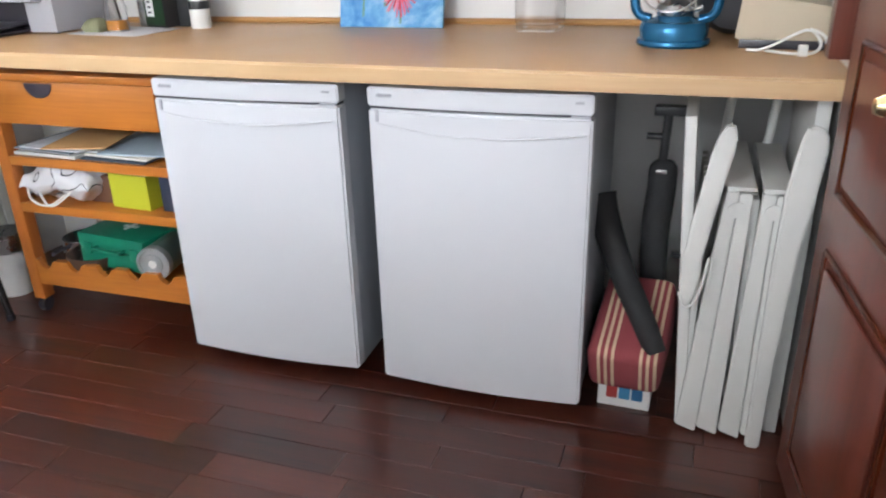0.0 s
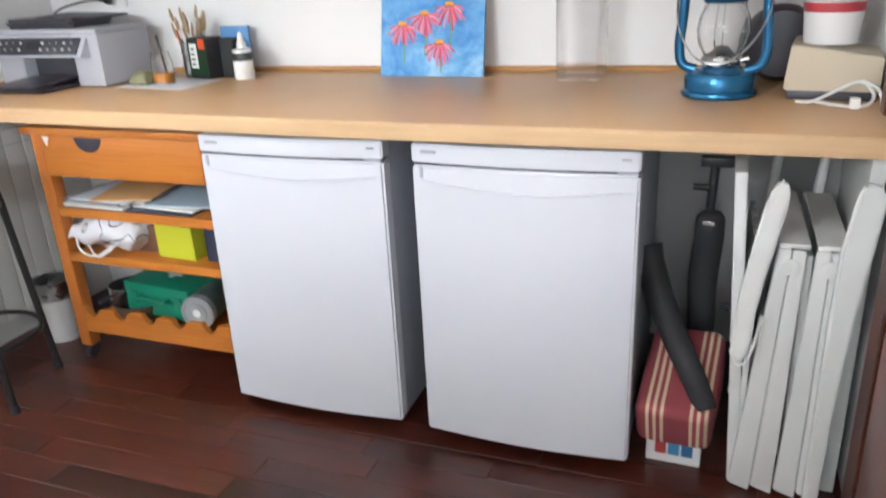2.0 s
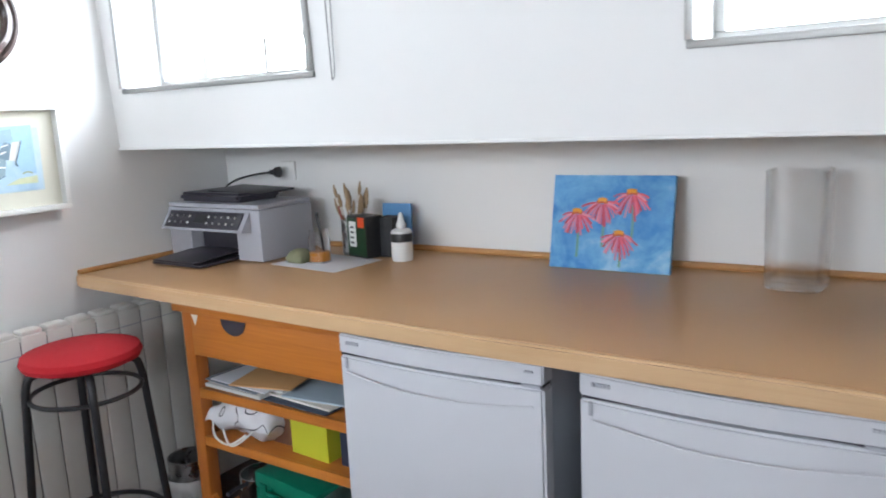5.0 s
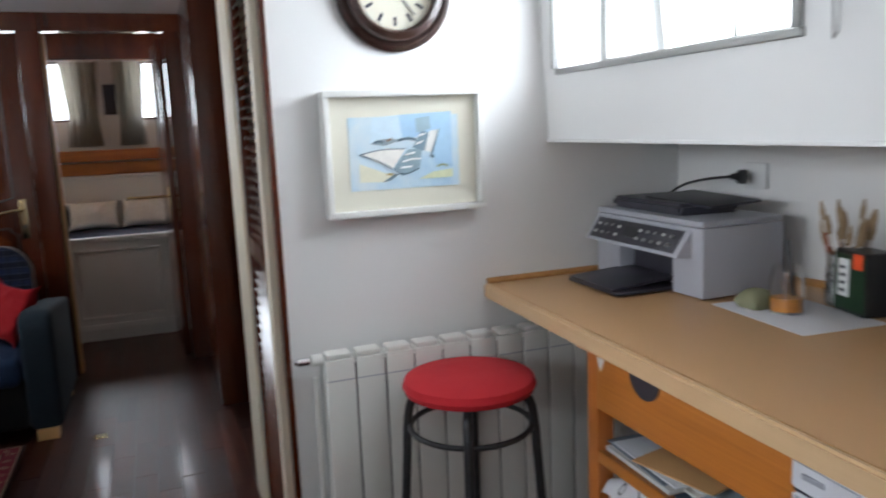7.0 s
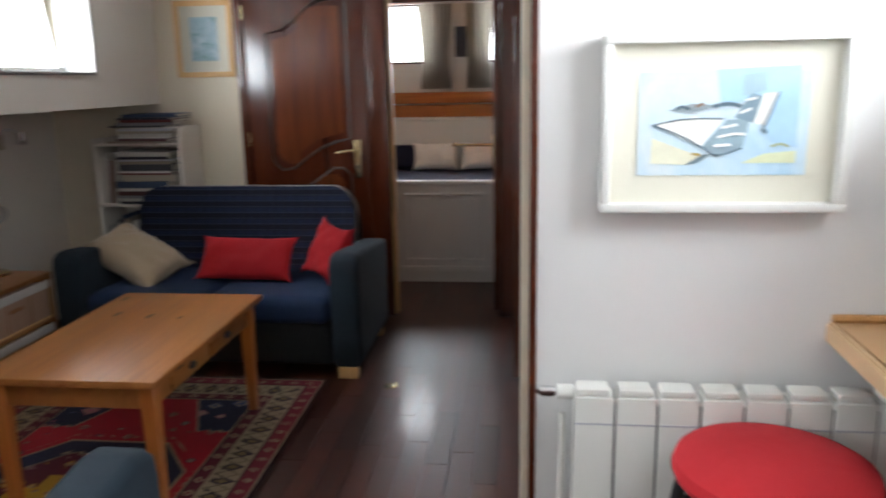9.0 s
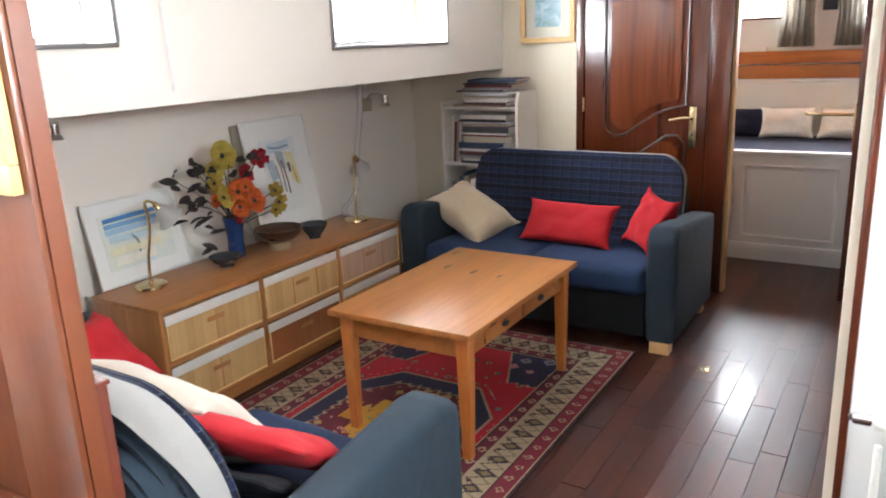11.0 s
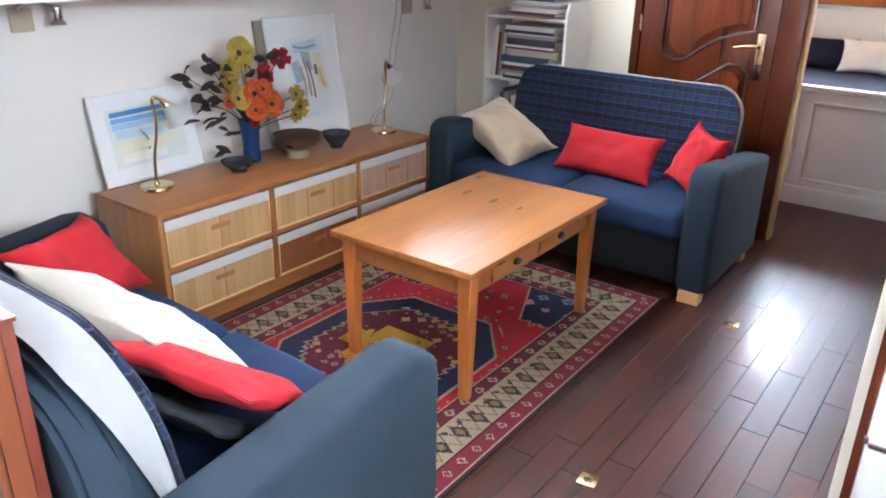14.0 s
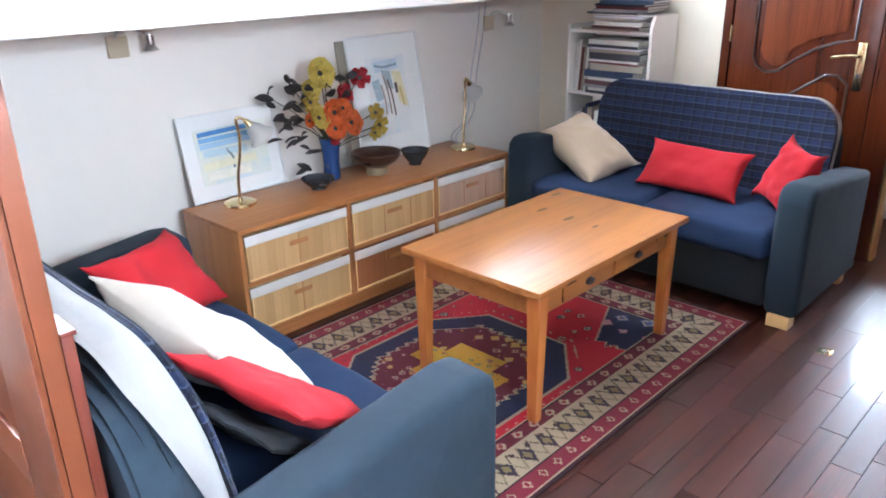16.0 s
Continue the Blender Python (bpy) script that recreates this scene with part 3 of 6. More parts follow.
# bedroom wall with its opening and the closed door
bm = box(XD - 0.08, -3.5, 0, XD, -2.20, ZC)
solid("wall_bedroom_side", bm, "cream", kind="structure", smooth=False)
solid("wall_bedroom_top", box(XD - 0.08, -2.20, 1.94, XD, -0.38, ZC), "mahog", kind="structure", smooth=False)
solid("wall_bedroom_right", box(XD - 0.08, -0.70, 0, XD, -0.38, 1.94), "mahog", kind="structure", smooth=False)
for a, c in ((-2.20, -2.155), (-1.455, -1.34), (-0.71, -0.70)):
    solid("trim_door_post", box(XD - 0.085, a, 0, XD + 0.014, c, 1.94, 0.004), "mahog", kind="structure")
solid("trim_opening", box(XD - 0.09, -1.34, 0, XD - 0.02, -1.325, 1.93, 0.002), "light_frame", kind="structure")


def wavy_door(name, w, h, label, material, panel_material, loc, rz):
    """A panelled door with curved panels; hinged at its left edge, standing in x and z, face to -y."""
    d = thing(name, loc, label, "door", rz=rz)
    part("door_leaf", box(0, 0, 0, w, 0.036, h, 0.003), material, d)
    low_top = [(0.105, 0.70), (0.22, 0.715), (0.30, 0.745), (0.40, 0.815), (0.48, 0.87), (0.54, 0.872), (0.585, 0.83)]
    up_foot = [(0.125, 0.93), (0.145, 0.892), (0.19, 0.862), (0.25, 0.872), (0.34, 0.94), (0.42, 0.99), (0.50, 1.02), (0.585, 1.04)]
    up_top = [(0.585, 1.80), (0.47, 1.80), (0.40, 1.785), (0.34, 1.735), (0.285, 1.685), (0.216, 1.645), (0.125, 1.625)]
    for out in ([(0.105, 0.13), (0.585, 0.13)] + low_top[::-1], up_foot + up_top):
        out = [(x * w / 0.69, z * h / 1.90) for x, z in out]
        # dark bar along the outline stands for the shaded groove round the panel
        part("moulding", tube([(x, -0.001, z) for x, z in out], 0.007, 6, True), "mahog_groove_shade", d)
        cx, cz = sum(p[0] for p in out) / len(out), sum(p[1] for p in out) / len(out)
        inner = [(x + (0.034 if x < cx else -0.034), z + (0.034 if z < cz else -0.034)) for x, z in out]
        part("panel", prism(inner, 0, 0.009, None, TO_XZ, 0.003), panel_material, d)
    return d


def lever(parent, x, z, flip=1, side=-1):
    hd = part("handle", box(x - 0.019, side * 0.009, z - 0.12, x + 0.019, side * 0.001, z + 0.10, 0.004), "brass", parent, "polished brass handle plate")
    part("lever", tube([(x, side * 0.009, z + 0.04), (x, side * 0.05, z + 0.04), (x - 0.03 * flip, side * 0.055, z + 0.045), (x - 0.115 * flip, side * 0.055, z + 0.03)], 0.0085, 8, smooth=2), "brass", hd)
    part("key_rose", cyl(0.008, 0.008, 0, 0.008, 12, m=pose(x, side * 0.009, z - 0.05, 90)), "dark_plastic", hd)


cd = wavy_door("bedroom_door", 0.69, 1.90, "dark polished mahogany door with curved panels, closed", "mahog", "mahog_mid", (XD + 0.006, -2.15, 0.01), 90)
lever(cd, 0.625, 0.93, 1)
for z in (0.25, 1.0, 1.7):
    part("hinge", cyl(0.007, 0.007, z, z + 0.08, 10, m=Matrix.Translation((-0.002, -0.006, 0))), "brass", cd)
od = wavy_door("passage_door", 0.66, 1.90, "dark mahogany door standing open into the bedroom", "mahog", "mahog_mid", (XD - 0.085, -0.715, 0.01), 183)
lever(od, 0.09, 0.94, -1)
lever(od, 0.09, 0.94, -1, 4.9)


def louvre_door(loc, rz, w, h):
    d = thing("louvre_door", loc, "narrow mahogany louvred cupboard door beside the passage", "door", "louvred cupboard doors", rz)
    for x in (0, w - 0.045):
        part("stile", box(x, 0, 0, x + 0.045, 0.03, h, 0.003), "mahog", d)
    for z in (0, h / 2 - 0.03, h - 0.06):
        part("rail", box(0.046, 0, z, w - 0.046, 0.03, z + 0.06, 0.003), "mahog", d)
    z = 0.08
    bm = bmesh.new()
    while z < h - 0.08:
        if not (h / 2 - 0.045 < z < h / 2 + 0.04):
            part("slat", box(0.046, -0.014, -0.003, w - 0.046, 0.014, 0.003), "mahog", d, smooth=False, loc=(0, 0.014, z), rot=(-38, 0, 0))
        z += 0.03
    return d


louvre_door((XP - 0.104, -0.535, 0.03), 180, 0.5, 1.93)
louvre_door((-2.660, -0.452, 0.03), 180, 0.5, 1.93)
louvre_door((-3.163, -0.452, 0.03), 180, 0.235, 1.93)
solid("trim_louvre_post", box(-2.65, -0.573, 0, -2.343, -0.4525, ZC, 0.003), "cream", kind="structure")
solid("trim_cupboard", box(-3.44, -0.465, 0, -3.40, -0.44, ZC, 0.003), "mahog", kind="structure")
solid("wall_cupboard_block", box(XD + 0.001, -0.62, 0, -3.62, -0.45, ZC, 0.004), "mahog", kind="structure")

# ---- kitchen side ----


def worktop():
    t = thing("worktop", (0, 0, 0), "long light beech laminate worktop over fridges and trolley", "worktop")
    out = [(XP + 0.002, 0.022), (-0.2, -0.028), (XE - 0.002, -0.035)] + [(x, y - 0.003) for x, y in ((XE - 0.002, 0.812), (0.5, 0.80), (-0.95, 0.765), (XP + 0.002, 0.668))]
    part("top", prism(out, 0.866, 0.905), "counter", t, smooth=False)
    lip = [(XP + 0.002, 0.0215), (-0.2, -0.0285), (XE - 0.002, -0.0355), (XE - 0.002, -0.052), (-0.2, -0.045), (XP + 0.002, 0.005)]
    part("front_edge", prism(lip, 0.864, 0.9055, bevel=0.005), "counter_edge", t)
    bm = tube([(XP + 0.01, 0.656, 0.912), (-0.95, 0.752, 0.912), (0.5, 0.787, 0.912), (XE - 0.005, 0.80, 0.912)], 0.011, 8)
    part("back_strip", bm, "oak", t)
    part("side_strip", tube([(XP + 0.008, 0.015, 0.912), (XP + 0.008, 0.65, 0.912)], 0.009, 8), "oak", t)
    return t


worktop()


def fridge(loc, rz, label):
    """An under-counter fridge, 0.545 wide; the origin is at its front left corner."""
    f = thing("fridge", loc, label, "fridge", "under-counter fridges", rz)
    w, h = 0.545, 0.848
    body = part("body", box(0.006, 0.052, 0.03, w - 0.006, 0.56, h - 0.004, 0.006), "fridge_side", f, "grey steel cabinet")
    for x in (0.04, w - 0.04):
        for y in (0.1, 0.5):
            part("foot", cyl(0.016, 0.018, 0, 0.03, 12, m=Matrix.Translation((x, y, 0))), "dark_plastic", f)
    def bowed(z0, z1, inset=0.0, bevel=0.006):
        n = 14
        out = [(w * i / n, inset - 0.016 * math.sin(math.pi * i / n)) for i in range(n + 1)] + [(w, 0.046), (0, 0.046)]
        return prism(out, z0, z1, bevel=bevel)
    d = part("door", bowed(0.036, 0.795), "fridge", f, "smooth white enamelled door, slightly bowed")
    part("door_seal", box(0.012, 0.0465, 0.05, w - 0.012, 0.0515, 0.79), "grey_plastic", f)
    n = 14
    lip = [(0.035 + (w - 0.05) * i / n, -0.0185 - 0.016 * math.sin(math.pi * (0.05 + 0.9 * i / n)), 0.762 - 0.018 * math.sin(math.pi * i / n)) for i in range(n + 1)]
    part("grip_lip", tube(lip, 0.0022, 8), "fridge", d)
    # grey block in place of the shade at the end of the grip
    part("grip_shade", box(0.022, -0.008, 0.7655, 0.030, -0.0045, 0.794, 0.001), "grey_plastic", d)
    p = part("top_panel", bowed(0.802, h, 0.0, 0.004), "fridge", f)
    # dark strip drawn as the shadow line under the top panel
    part("panel_gap", box(0.004, 0.004, 0.796, w - 0.004, 0.04, 0.801), "dark_plastic", f)
    for k in range(5):
        part("badge_mark", box(0.028 + k * 0.008, -0.0085, 0.826, 0.034 + k * 0.008, -0.004, 0.834), "grey_plastic", p, smooth=False)
    for k in range(3):
        part("badge_mark", box(w - 0.040 + k * 0.007, -0.008, 0.828, w - 0.035 + k * 0.007, -0.003, 0.833), "grey_plastic", p, smooth=False)
    part("hinge", box(w - 0.05, -0.004, 0.795, w - 0.005, 0.02, 0.8015, 0.001), "grey_plastic", f)
    return f


fridge((-0.627, 0.004, 0), 0.5, "white under-counter fridge next to the wooden trolley")
fridge((0.0, 0.0, 0), 0, "white under-counter fridge next to the folded chairs")


def trolley():
    t = thing("kitchen_trolley", (-1.345, 0.10, 0), "orange pine trolley with a drawer, open shelves and bottle rack", "trolley")
    w, d, h = 0.69, 0.46, 0.83
    part("top", box(-0.02, -0.02, h - 0.022, w + 0.01, d + 0.02, h, 0.003), "cart", t)
    part("drawer", box(0.045, -0.004, 0.672, w - 0.045, 0.018, h - 0.026, 0.003), "cart", t)
    # half-moon finger hole of the drawer, its shade a dark plate on the front
    n = 14
    out = [(0.235 + 0.052 * math.cos(math.pi + math.pi * i / n), h - 0.030 + 0.045 * math.sin(math.pi + math.pi * i / n)) for i in range(n + 1)]
    part("finger_hole", prism(out, 0.0045, 0.0065, None, TO_XZ), "dark_plastic", t, "dark half-round plate for the shaded finger hole")
    part("side_panel", box(0.002, 0.047, 0.672, 0.02, d - 0.047, h - 0.023), "cart", t)
    part("side_panel", box(w - 0.02, 0.047, 0.672, w - 0.002, d - 0.047, h - 0.023), "cart", t)
    for x in (0.0, w - 0.045):
        for y in (0, d - 0.045):
            part("post", box(x, y, 0.055, x + 0.045, y + 0.045, h - 0.023, 0.003), "cart_z", t)
            part("castor", cyl(0.027, 0.027, -0.012, 0.012, 16, m=pose(x + 0.022, y + 0.022, 0.028, 0, 90), bevel=0.004), "dark_plastic", t)
    for z in (0.54, 0.382):
        part("shelf", box(0.046, 0.012, z, w - 0.046, d - 0.012, z + 0.02, 0.002), "cart", t)
        part("shelf_rail", box(0.046, 0.0, z - 0.006, w - 0.046, 0.011, z + 0.024, 0.002), "cart", t)
        part("side_rail", box(0.004, 0.046, z - 0.006, 0.02, d - 0.046, z + 0.024, 0.002), "cart", t)
    part("bottom_shelf", box(0.046, 0.012, 0.14, w - 0.046, d - 0.012, 0.155, 0.002), "cart", t)
    # scalloped front board of the bottle rack
    out = [(0.046, 0.115), (w - 0.046, 0.115), (w - 0.046, 0.205)]
    n = 60
    for i in range(n, -1, -1):
        u = i / n
        z = 0.205 - 0.032 * max(0, math.sin(u * math.pi * 5.0 * 2 - 0.6)) ** 0.7
        out.append((0.046 + (w - 0.092) * u, z))
    part("bottle_rack_front", prism(out, -0.02, 0.0, None, TO_XZ), "cart", t, smooth=False)
    part("bottle_rack_back", prism(out, -d + 0.0, -d + 0.02, None, TO_XZ), "cart", t, smooth=False)
    part("sticker", prism([(0.052, 0.80), (0.082, 0.80), (0.067, 0.768)], 0.0045, 0.006, None, TO_XZ), "white_plastic", t, "white triangular paper tag", smooth=False)


trolley()


def paper(name, x, y, z, w, d, t, rz, c, label, category="papers"):
    m = M.setdefault("paper_" + c, plain("paper_" + c, rgb(c), 0.7, 0.06))
    return solid(name, box(-w / 2, -d / 2, 0, w / 2, d / 2, t, min(0.001, t * 0.3)), m, (x, y, z), label, category, rot=(0, 0, rz))


random.seed(4)
zz = [0.5645, 0.5645]
for k, (c, t) in enumerate((("c9c9c6", 0.010), ("3c4656", 0.004), ("b8bcc0", 0.006), ("dcdad2", 0.006), ("6e7a86", 0.004), ("9fb0bd", 0.005), ("cdd3da", 0.004))):
    s = k % 2
    x = -1.155 + 0.26 * s + random.uniform(-0.02, 0.02)
    paper("magazine", x, 0.28 + random.uniform(-0.02, 0.03), zz[s], 0.25, 0.30, t, random.uniform(-9, 9), c, "magazine in a loose pile on the trolley shelf", "magazine")
    zz[s] += t + 0.0004
paper("magazine", -1.10, 0.27, zz[0] + 0.001, 0.21, 0.29, 0.004, 14, "c69a66", "brown-covered magazine on the pile on the trolley", "magazine")


def printed(name, c, ink, scale, width):
    n = Nodes(name)
    f = n.noise(n.mapped(), scale, 2, 0.4, 0.3)
    line = n.math("LESS_THAN", n.math("ABSOLUTE", n.math("SUBTRACT", f, 0.56)), width)
    return n.done(n.mix(line, c, ink), 0.35, f, 0.1)


M["bag_print"] = printed("printed_carrier_bag", (0.72, 0.72, 0.75), (0.03, 0.03, 0.05), 9, 0.009)
M["sprig_print"] = printed("printed_cloth", (0.70, 0.69, 0.66), (0.15, 0.12, 0.12), 22, 0.03)


def carrier_bag():
    b = pillow(0.28, 0.24, 0.13, 5, 0.03, 40, 0.055)
    bag = thing("carrier_bag", (-1.16, 0.23, 0.465), "crumpled white plastic bag with black scrawls on the shelf", "bag", rx=8)
    part("bag_body", b, "bag_print", bag)
    for k in (-1, 1):
        part("bag_handle", tube([(-0.10 * k - 0.02, -0.10, 0.02), (-0.06 * k - 0.02, -0.15, -0.02), (0.0, -0.16, -0.035), (0.05 * k, -0.13, 0.0)], 0.0035, 6, smooth=2), "white_plastic", bag)


carrier_bag()


def yellow_box():
    y = thing("yellow_box", (-0.895, 0.21, 0.403), "open lime yellow cardboard box on the trolley shelf", "box", rz=-4)
    m = plain("lime_card", rgb("b9bd2a"), 0.6, 0.06)
    bm = box(-0.075, -0.06, 0, 0.075, 0.06, 0.004)
    for a in ((-0.075, -0.06, 0.004, 0.075, -0.056, 0.11), (-0.075, 0.056, 0.004, 0.075, 0.06, 0.11), (-0.075, -0.056, 0.004, -0.071, 0.056, 0.11), (0.071, -0.056, 0.004, 0.075, 0.056, 0.11)):
        box(*a, bm=bm)
    part("box_body", bm, m, y, smooth=False)
    for k in range(3):
        part("contents", pillow(0.05, 0.06, 0.03, k, 0.1, 8, 0.006), "white_cloth", y, "white packets", loc=(-0.04 + 0.042 * k, 0, 0.10))


yellow_box()
solid("dark_box", box(-0.05, -0.06, 0, 0.05, 0.06, 0.115, 0.002), plain("dark_blue_card", rgb("2c3347"), 0.5, 0.05), (-0.735, 0.215, 0.403), "dark blue cardboard box on the trolley shelf", "box")
solid("brown_box", box(-0.05, -0.07, 0, 0.05, 0.07, 0.09, 0.002), plain("brown_card", rgb("6b4a3a"), 0.6, 0.08), (-1.03, 0.25, 0.403), "small brown cardboard box behind the bag", "box")


def first_aid_box():
    m = plain("green_plastic", (0.008, 0.16, 0.095), 0.3, 0.08)
    g = thing("first_aid_box", (-1.01, 0.25, 0.1785), "dark green plastic first aid box with white cross", "box", rz=-6, rx=0)
    part("case_bottom", box(-0.145, -0.10, 0, 0.145, 0.10, 0.06, 0.008), m, g)
    part("case_lid", box(-0.145, -0.10, 0.061, 0.145, 0.10, 0.115, 0.008), m, g)
    part("handle", tube([(-0.06, -0.101, 0.075), (-0.06, -0.12, 0.072), (0.06, -0.12, 0.072), (0.06, -0.101, 0.075)], 0.006, 8), m, g)
    for x in (-0.10, 0.10):
        part("latch", box(x - 0.015, -0.107, 0.045, x + 0.015, -0.1005, 0.085, 0.002), m, g)
    bm = box(-0.03, -0.008, 0.1155, 0.03, 0.008, 0.1165)
    box(-0.008, -0.03, 0.1166, 0.008, 0.03, 0.1172, bm=bm)
    part("cross", bm, "white_plastic", g, "white cross", smooth=False)


first_aid_box()


def tin():
    t = thing("tin", (-0.835, 0.13, 0.232), "grey-green metal tin lying on its side, ridged lid", "tin", rz=8)
    m = Matrix.Rotation(radians(90), 4, "X")
    part("tin_body", lathe([(0, -0.14), (0.052, -0.14), (0.055, -0.136), (0.055, -0.002), (0, -0.002)], 32, m=m), plain("tin_green", rgb("6f8781"), 0.3, 0.1, metal=0.5), t)
    part("lid", lathe([(0.0565, -0.012), (0.0575, 0.0), (0.0565, 0.014), (0.047, 0.0155), (0.045, 0.012), (0.034, 0.012), (0.032, 0.0155), (0.0, 0.0155)], 32, m=m), plain("tin_lid_grey", rgb("b4babd"), 0.3, 0.08, metal=0.6), t, "grey ridged lid")
    part("lid_mark", lathe([(0, 0.0165), (0.014, 0.0165), (0.014, 0.0158)], 16, m=m), "white_plastic", t)


tin()
s = thing("saucepan", (-1.215, 0.24, 0.1555), "polished steel saucepan on the lowest trolley shelf", "saucepan")
part("pan", lathe([(0, 0), (0.062, 0), (0.07, 0.008), (0.07, 0.09), (0.067, 0.09), (0.067, 0.01), (0, 0.006)], 32), "chrome", s)
part("pan_handle", tube([(0.0, -0.068, 0.075), (0.0, -0.11, 0.08), (0.01, -0.15, 0.082)], 0.007, 8), "dark_plastic", s)
solid("patterned_cushion", pillow(0.26, 0.20, 0.10, 9, 0.08, 16), "sprig_print", (-1.15, 0.40, 0.27), "white patterned cloth bundle at the back of the shelf", "cloth", rot=(70, 0, 0))
solid("brown_basket", lathe([(0, 0), (0.05, 0), (0.06, 0.05), (0.055, 0.05), (0.045, 0.006), (0, 0.006)], 20, sx=1.5), plain("wicker", rgb("4d382c"), 0.8, 0.3, 20, 200, 0.5), (-1.13, 0.165, 0.1665), "shallow brown wicker basket on the lowest shelf", "basket")

u = thing("bucket", (-1.555, 0.22, 0), "white bucket with a steel pot inside, on the floor", "bucket")
part("bucket_body", lathe([(0, 0), (0.06, 0), (0.078, 0.17), (0.08, 0.17), (0.075, 0.166), (0.058, 0.004), (0, 0.004)], 28), "white_plastic", u)
pot = part("pot", lathe([(0, 0.12), (0.062, 0.12), (0.07, 0.145), (0.072, 0.235), (0.068, 0.235), (0.066, 0.15), (0, 0.13)], 28), "steel", u, "steel pot")
part("pot_knob", lathe([(0, 0.14), (0.012, 0.14), (0.014, 0.15), (0, 0.156)], 14), "steel", pot)


def radiator():
    """Ten aluminium column sections; the origin is at the floor at its end nearest the passage."""
    r = thing("radiator", (XP + 0.012, -0.475, 0.118), "white aluminium panel radiator on the wall behind the stool", "radiator")
    w = 0.0795
    for k in range(11):
        y = k * w
        s = part("section", box(0.022, y + 0.0022, 0, 0.078, y + w - 0.0022, 0.655, 0.003), "radiator", r)
        part("top_fin", box(0.024, y + 0.006, 0.6555, 0.074, y + w - 0.010, 0.670, 0.006), "radiator", s)
        part("fin_line", box(0.0775, y + 0.004, 0.60, 0.079, y + w - 0.004, 0.603), "grey_plastic", s, smooth=False)
        if k < 10:
            part("joint", box(0.03, y + w - 0.0021, 0.02, 0.072, y + w + 0.0021, 0.64), "black", r, smooth=False)
    part("header_pipe", cyl(0.015, 0.015, -0.03, 0.001, 16, m=pose(0.05, 0, 0.655, -90)), "radiator", r)
    v = part("valve", cyl(0.011, 0.011, 0, 0.03, 12, m=pose(0.05, -0.034, 0.655, 90), bevel=0.002), "chrome", r, "chrome bleed valve")
    part("valve_key", box(0.047, -0.071, 0.650, 0.053, -0.0645, 0.662, 0.001), "chrome", v)
    part("supply_pipe", tube([(0.05, -0.02, -0.08), (0.05, -0.02, 0.30), (0.05, -0.02, 0.61)], 0.007, 10), "radiator", r)
    for y in (0.14, 0.7):
        part("bracket", box(-0.011, y, 0.58, 0.021, y + 0.02, 0.62, 0.001), "radiator", r)


radiator()


def stool():
    s = thing("bar_stool", (-1.475, -0.155, 0), "round red-cushioned stool with bent black steel legs", "stool", rz=20)
    part("seat", lathe([(0, 0.70), (0.140, 0.70), (0.159, 0.708), (0.165, 0.722), (0.159, 0.738), (0.125, 0.749), (0.06, 0.754), (0, 0.755)], 48), "seat_red", s, "red fabric seat")
    for k in range(4):
        a = radians(45 + 90 * k)
        c, q = math.cos(a), math.sin(a)
        part("leg", tube([(0.05 * c, 0.05 * q, 0.692), (0.13 * c, 0.13 * q, 0.692), (0.155 * c, 0.155 * q, 0.665), (0.165 * c, 0.165 * q, 0.5), (0.20 * c, 0.20 * q, 0.02)], 0.0115, 10, smooth=2), "black", s)
        part("foot_cap", cyl(0.014, 0.014, 0, 0.022, 12, m=Matrix.Translation((0.2 * c, 0.2 * q, 0))), "dark_plastic", s)
    part("upper_ring", tube([(0.15 * math.cos(i * math.pi / 16), 0.15 * math.sin(i * math.pi / 16), 0.615) for i in range(32)], 0.007, 8, True), "black", s)
    part("foot_ring", tube([(0.178 * math.cos(i * math.pi / 16), 0.178 * math.sin(i * math.pi / 16), 0.20) for i in range(32)], 0.008, 8, True), "black", s)


stool()


def framed(name, loc, rz, rx, w, h, bar, depth, mat_w, frame_m, label, art, mount="mount_card", glass_on=True, ry=0):
    """A picture standing in x and z, facing -y; the origin at its lower left front."""
    p = thing(name, loc, label, "picture", rz=rz, rx=rx, ry=ry)
    bars = ((0, 0, w, bar), (0, h - bar, w, h), (0, bar, bar, h - bar), (w - bar, bar, w, h - bar))
    for x0, z0, x1, z1 in bars:
        part("frame_bar", box(x0, -depth, z0, x1, 0, z1, 0.003), frame_m, p)
    M.setdefault("mount_card", plain("mount_card", rgb("dad6c6"), 0.7, 0.02))
    part("mount", box(bar, -depth * 0.45, bar, w - bar, -depth * 0.3, h - bar), mount, p, smooth=False)
    a = bar + mat_w
    part("painting", box(a, -depth * 0.45 - 0.0025, a * 1.0, w - a, -depth * 0.45 - 0.0008, h - a), art, p, smooth=False)
    if glass_on:
        g = part("glass", box(bar, -depth * 0.75, bar, w - bar, -depth * 0.75 + 0.002, h - bar), "pane", p, smooth=False)
        g.visible_shadow = False
    return p


def strokes(parent, y, items):
    """Brush marks on a picture: colour, width and a path in x and z for each."""
    for k, (c, r, pts) in enumerate(items):
        m = M.setdefault("paint_" + c, plain("paint_" + c, rgb(c), 0.7, 0.15, 40))
        flat = Matrix.Translation((0, y - 0.0006 - 0.0002 * k, 0)) @ Matrix.Diagonal((1, 0.06, 1, 1))
        part("brush_mark", tube([(a, 0, b) for a, b in pts], r, 6, smooth=2, m=flat), m, parent)


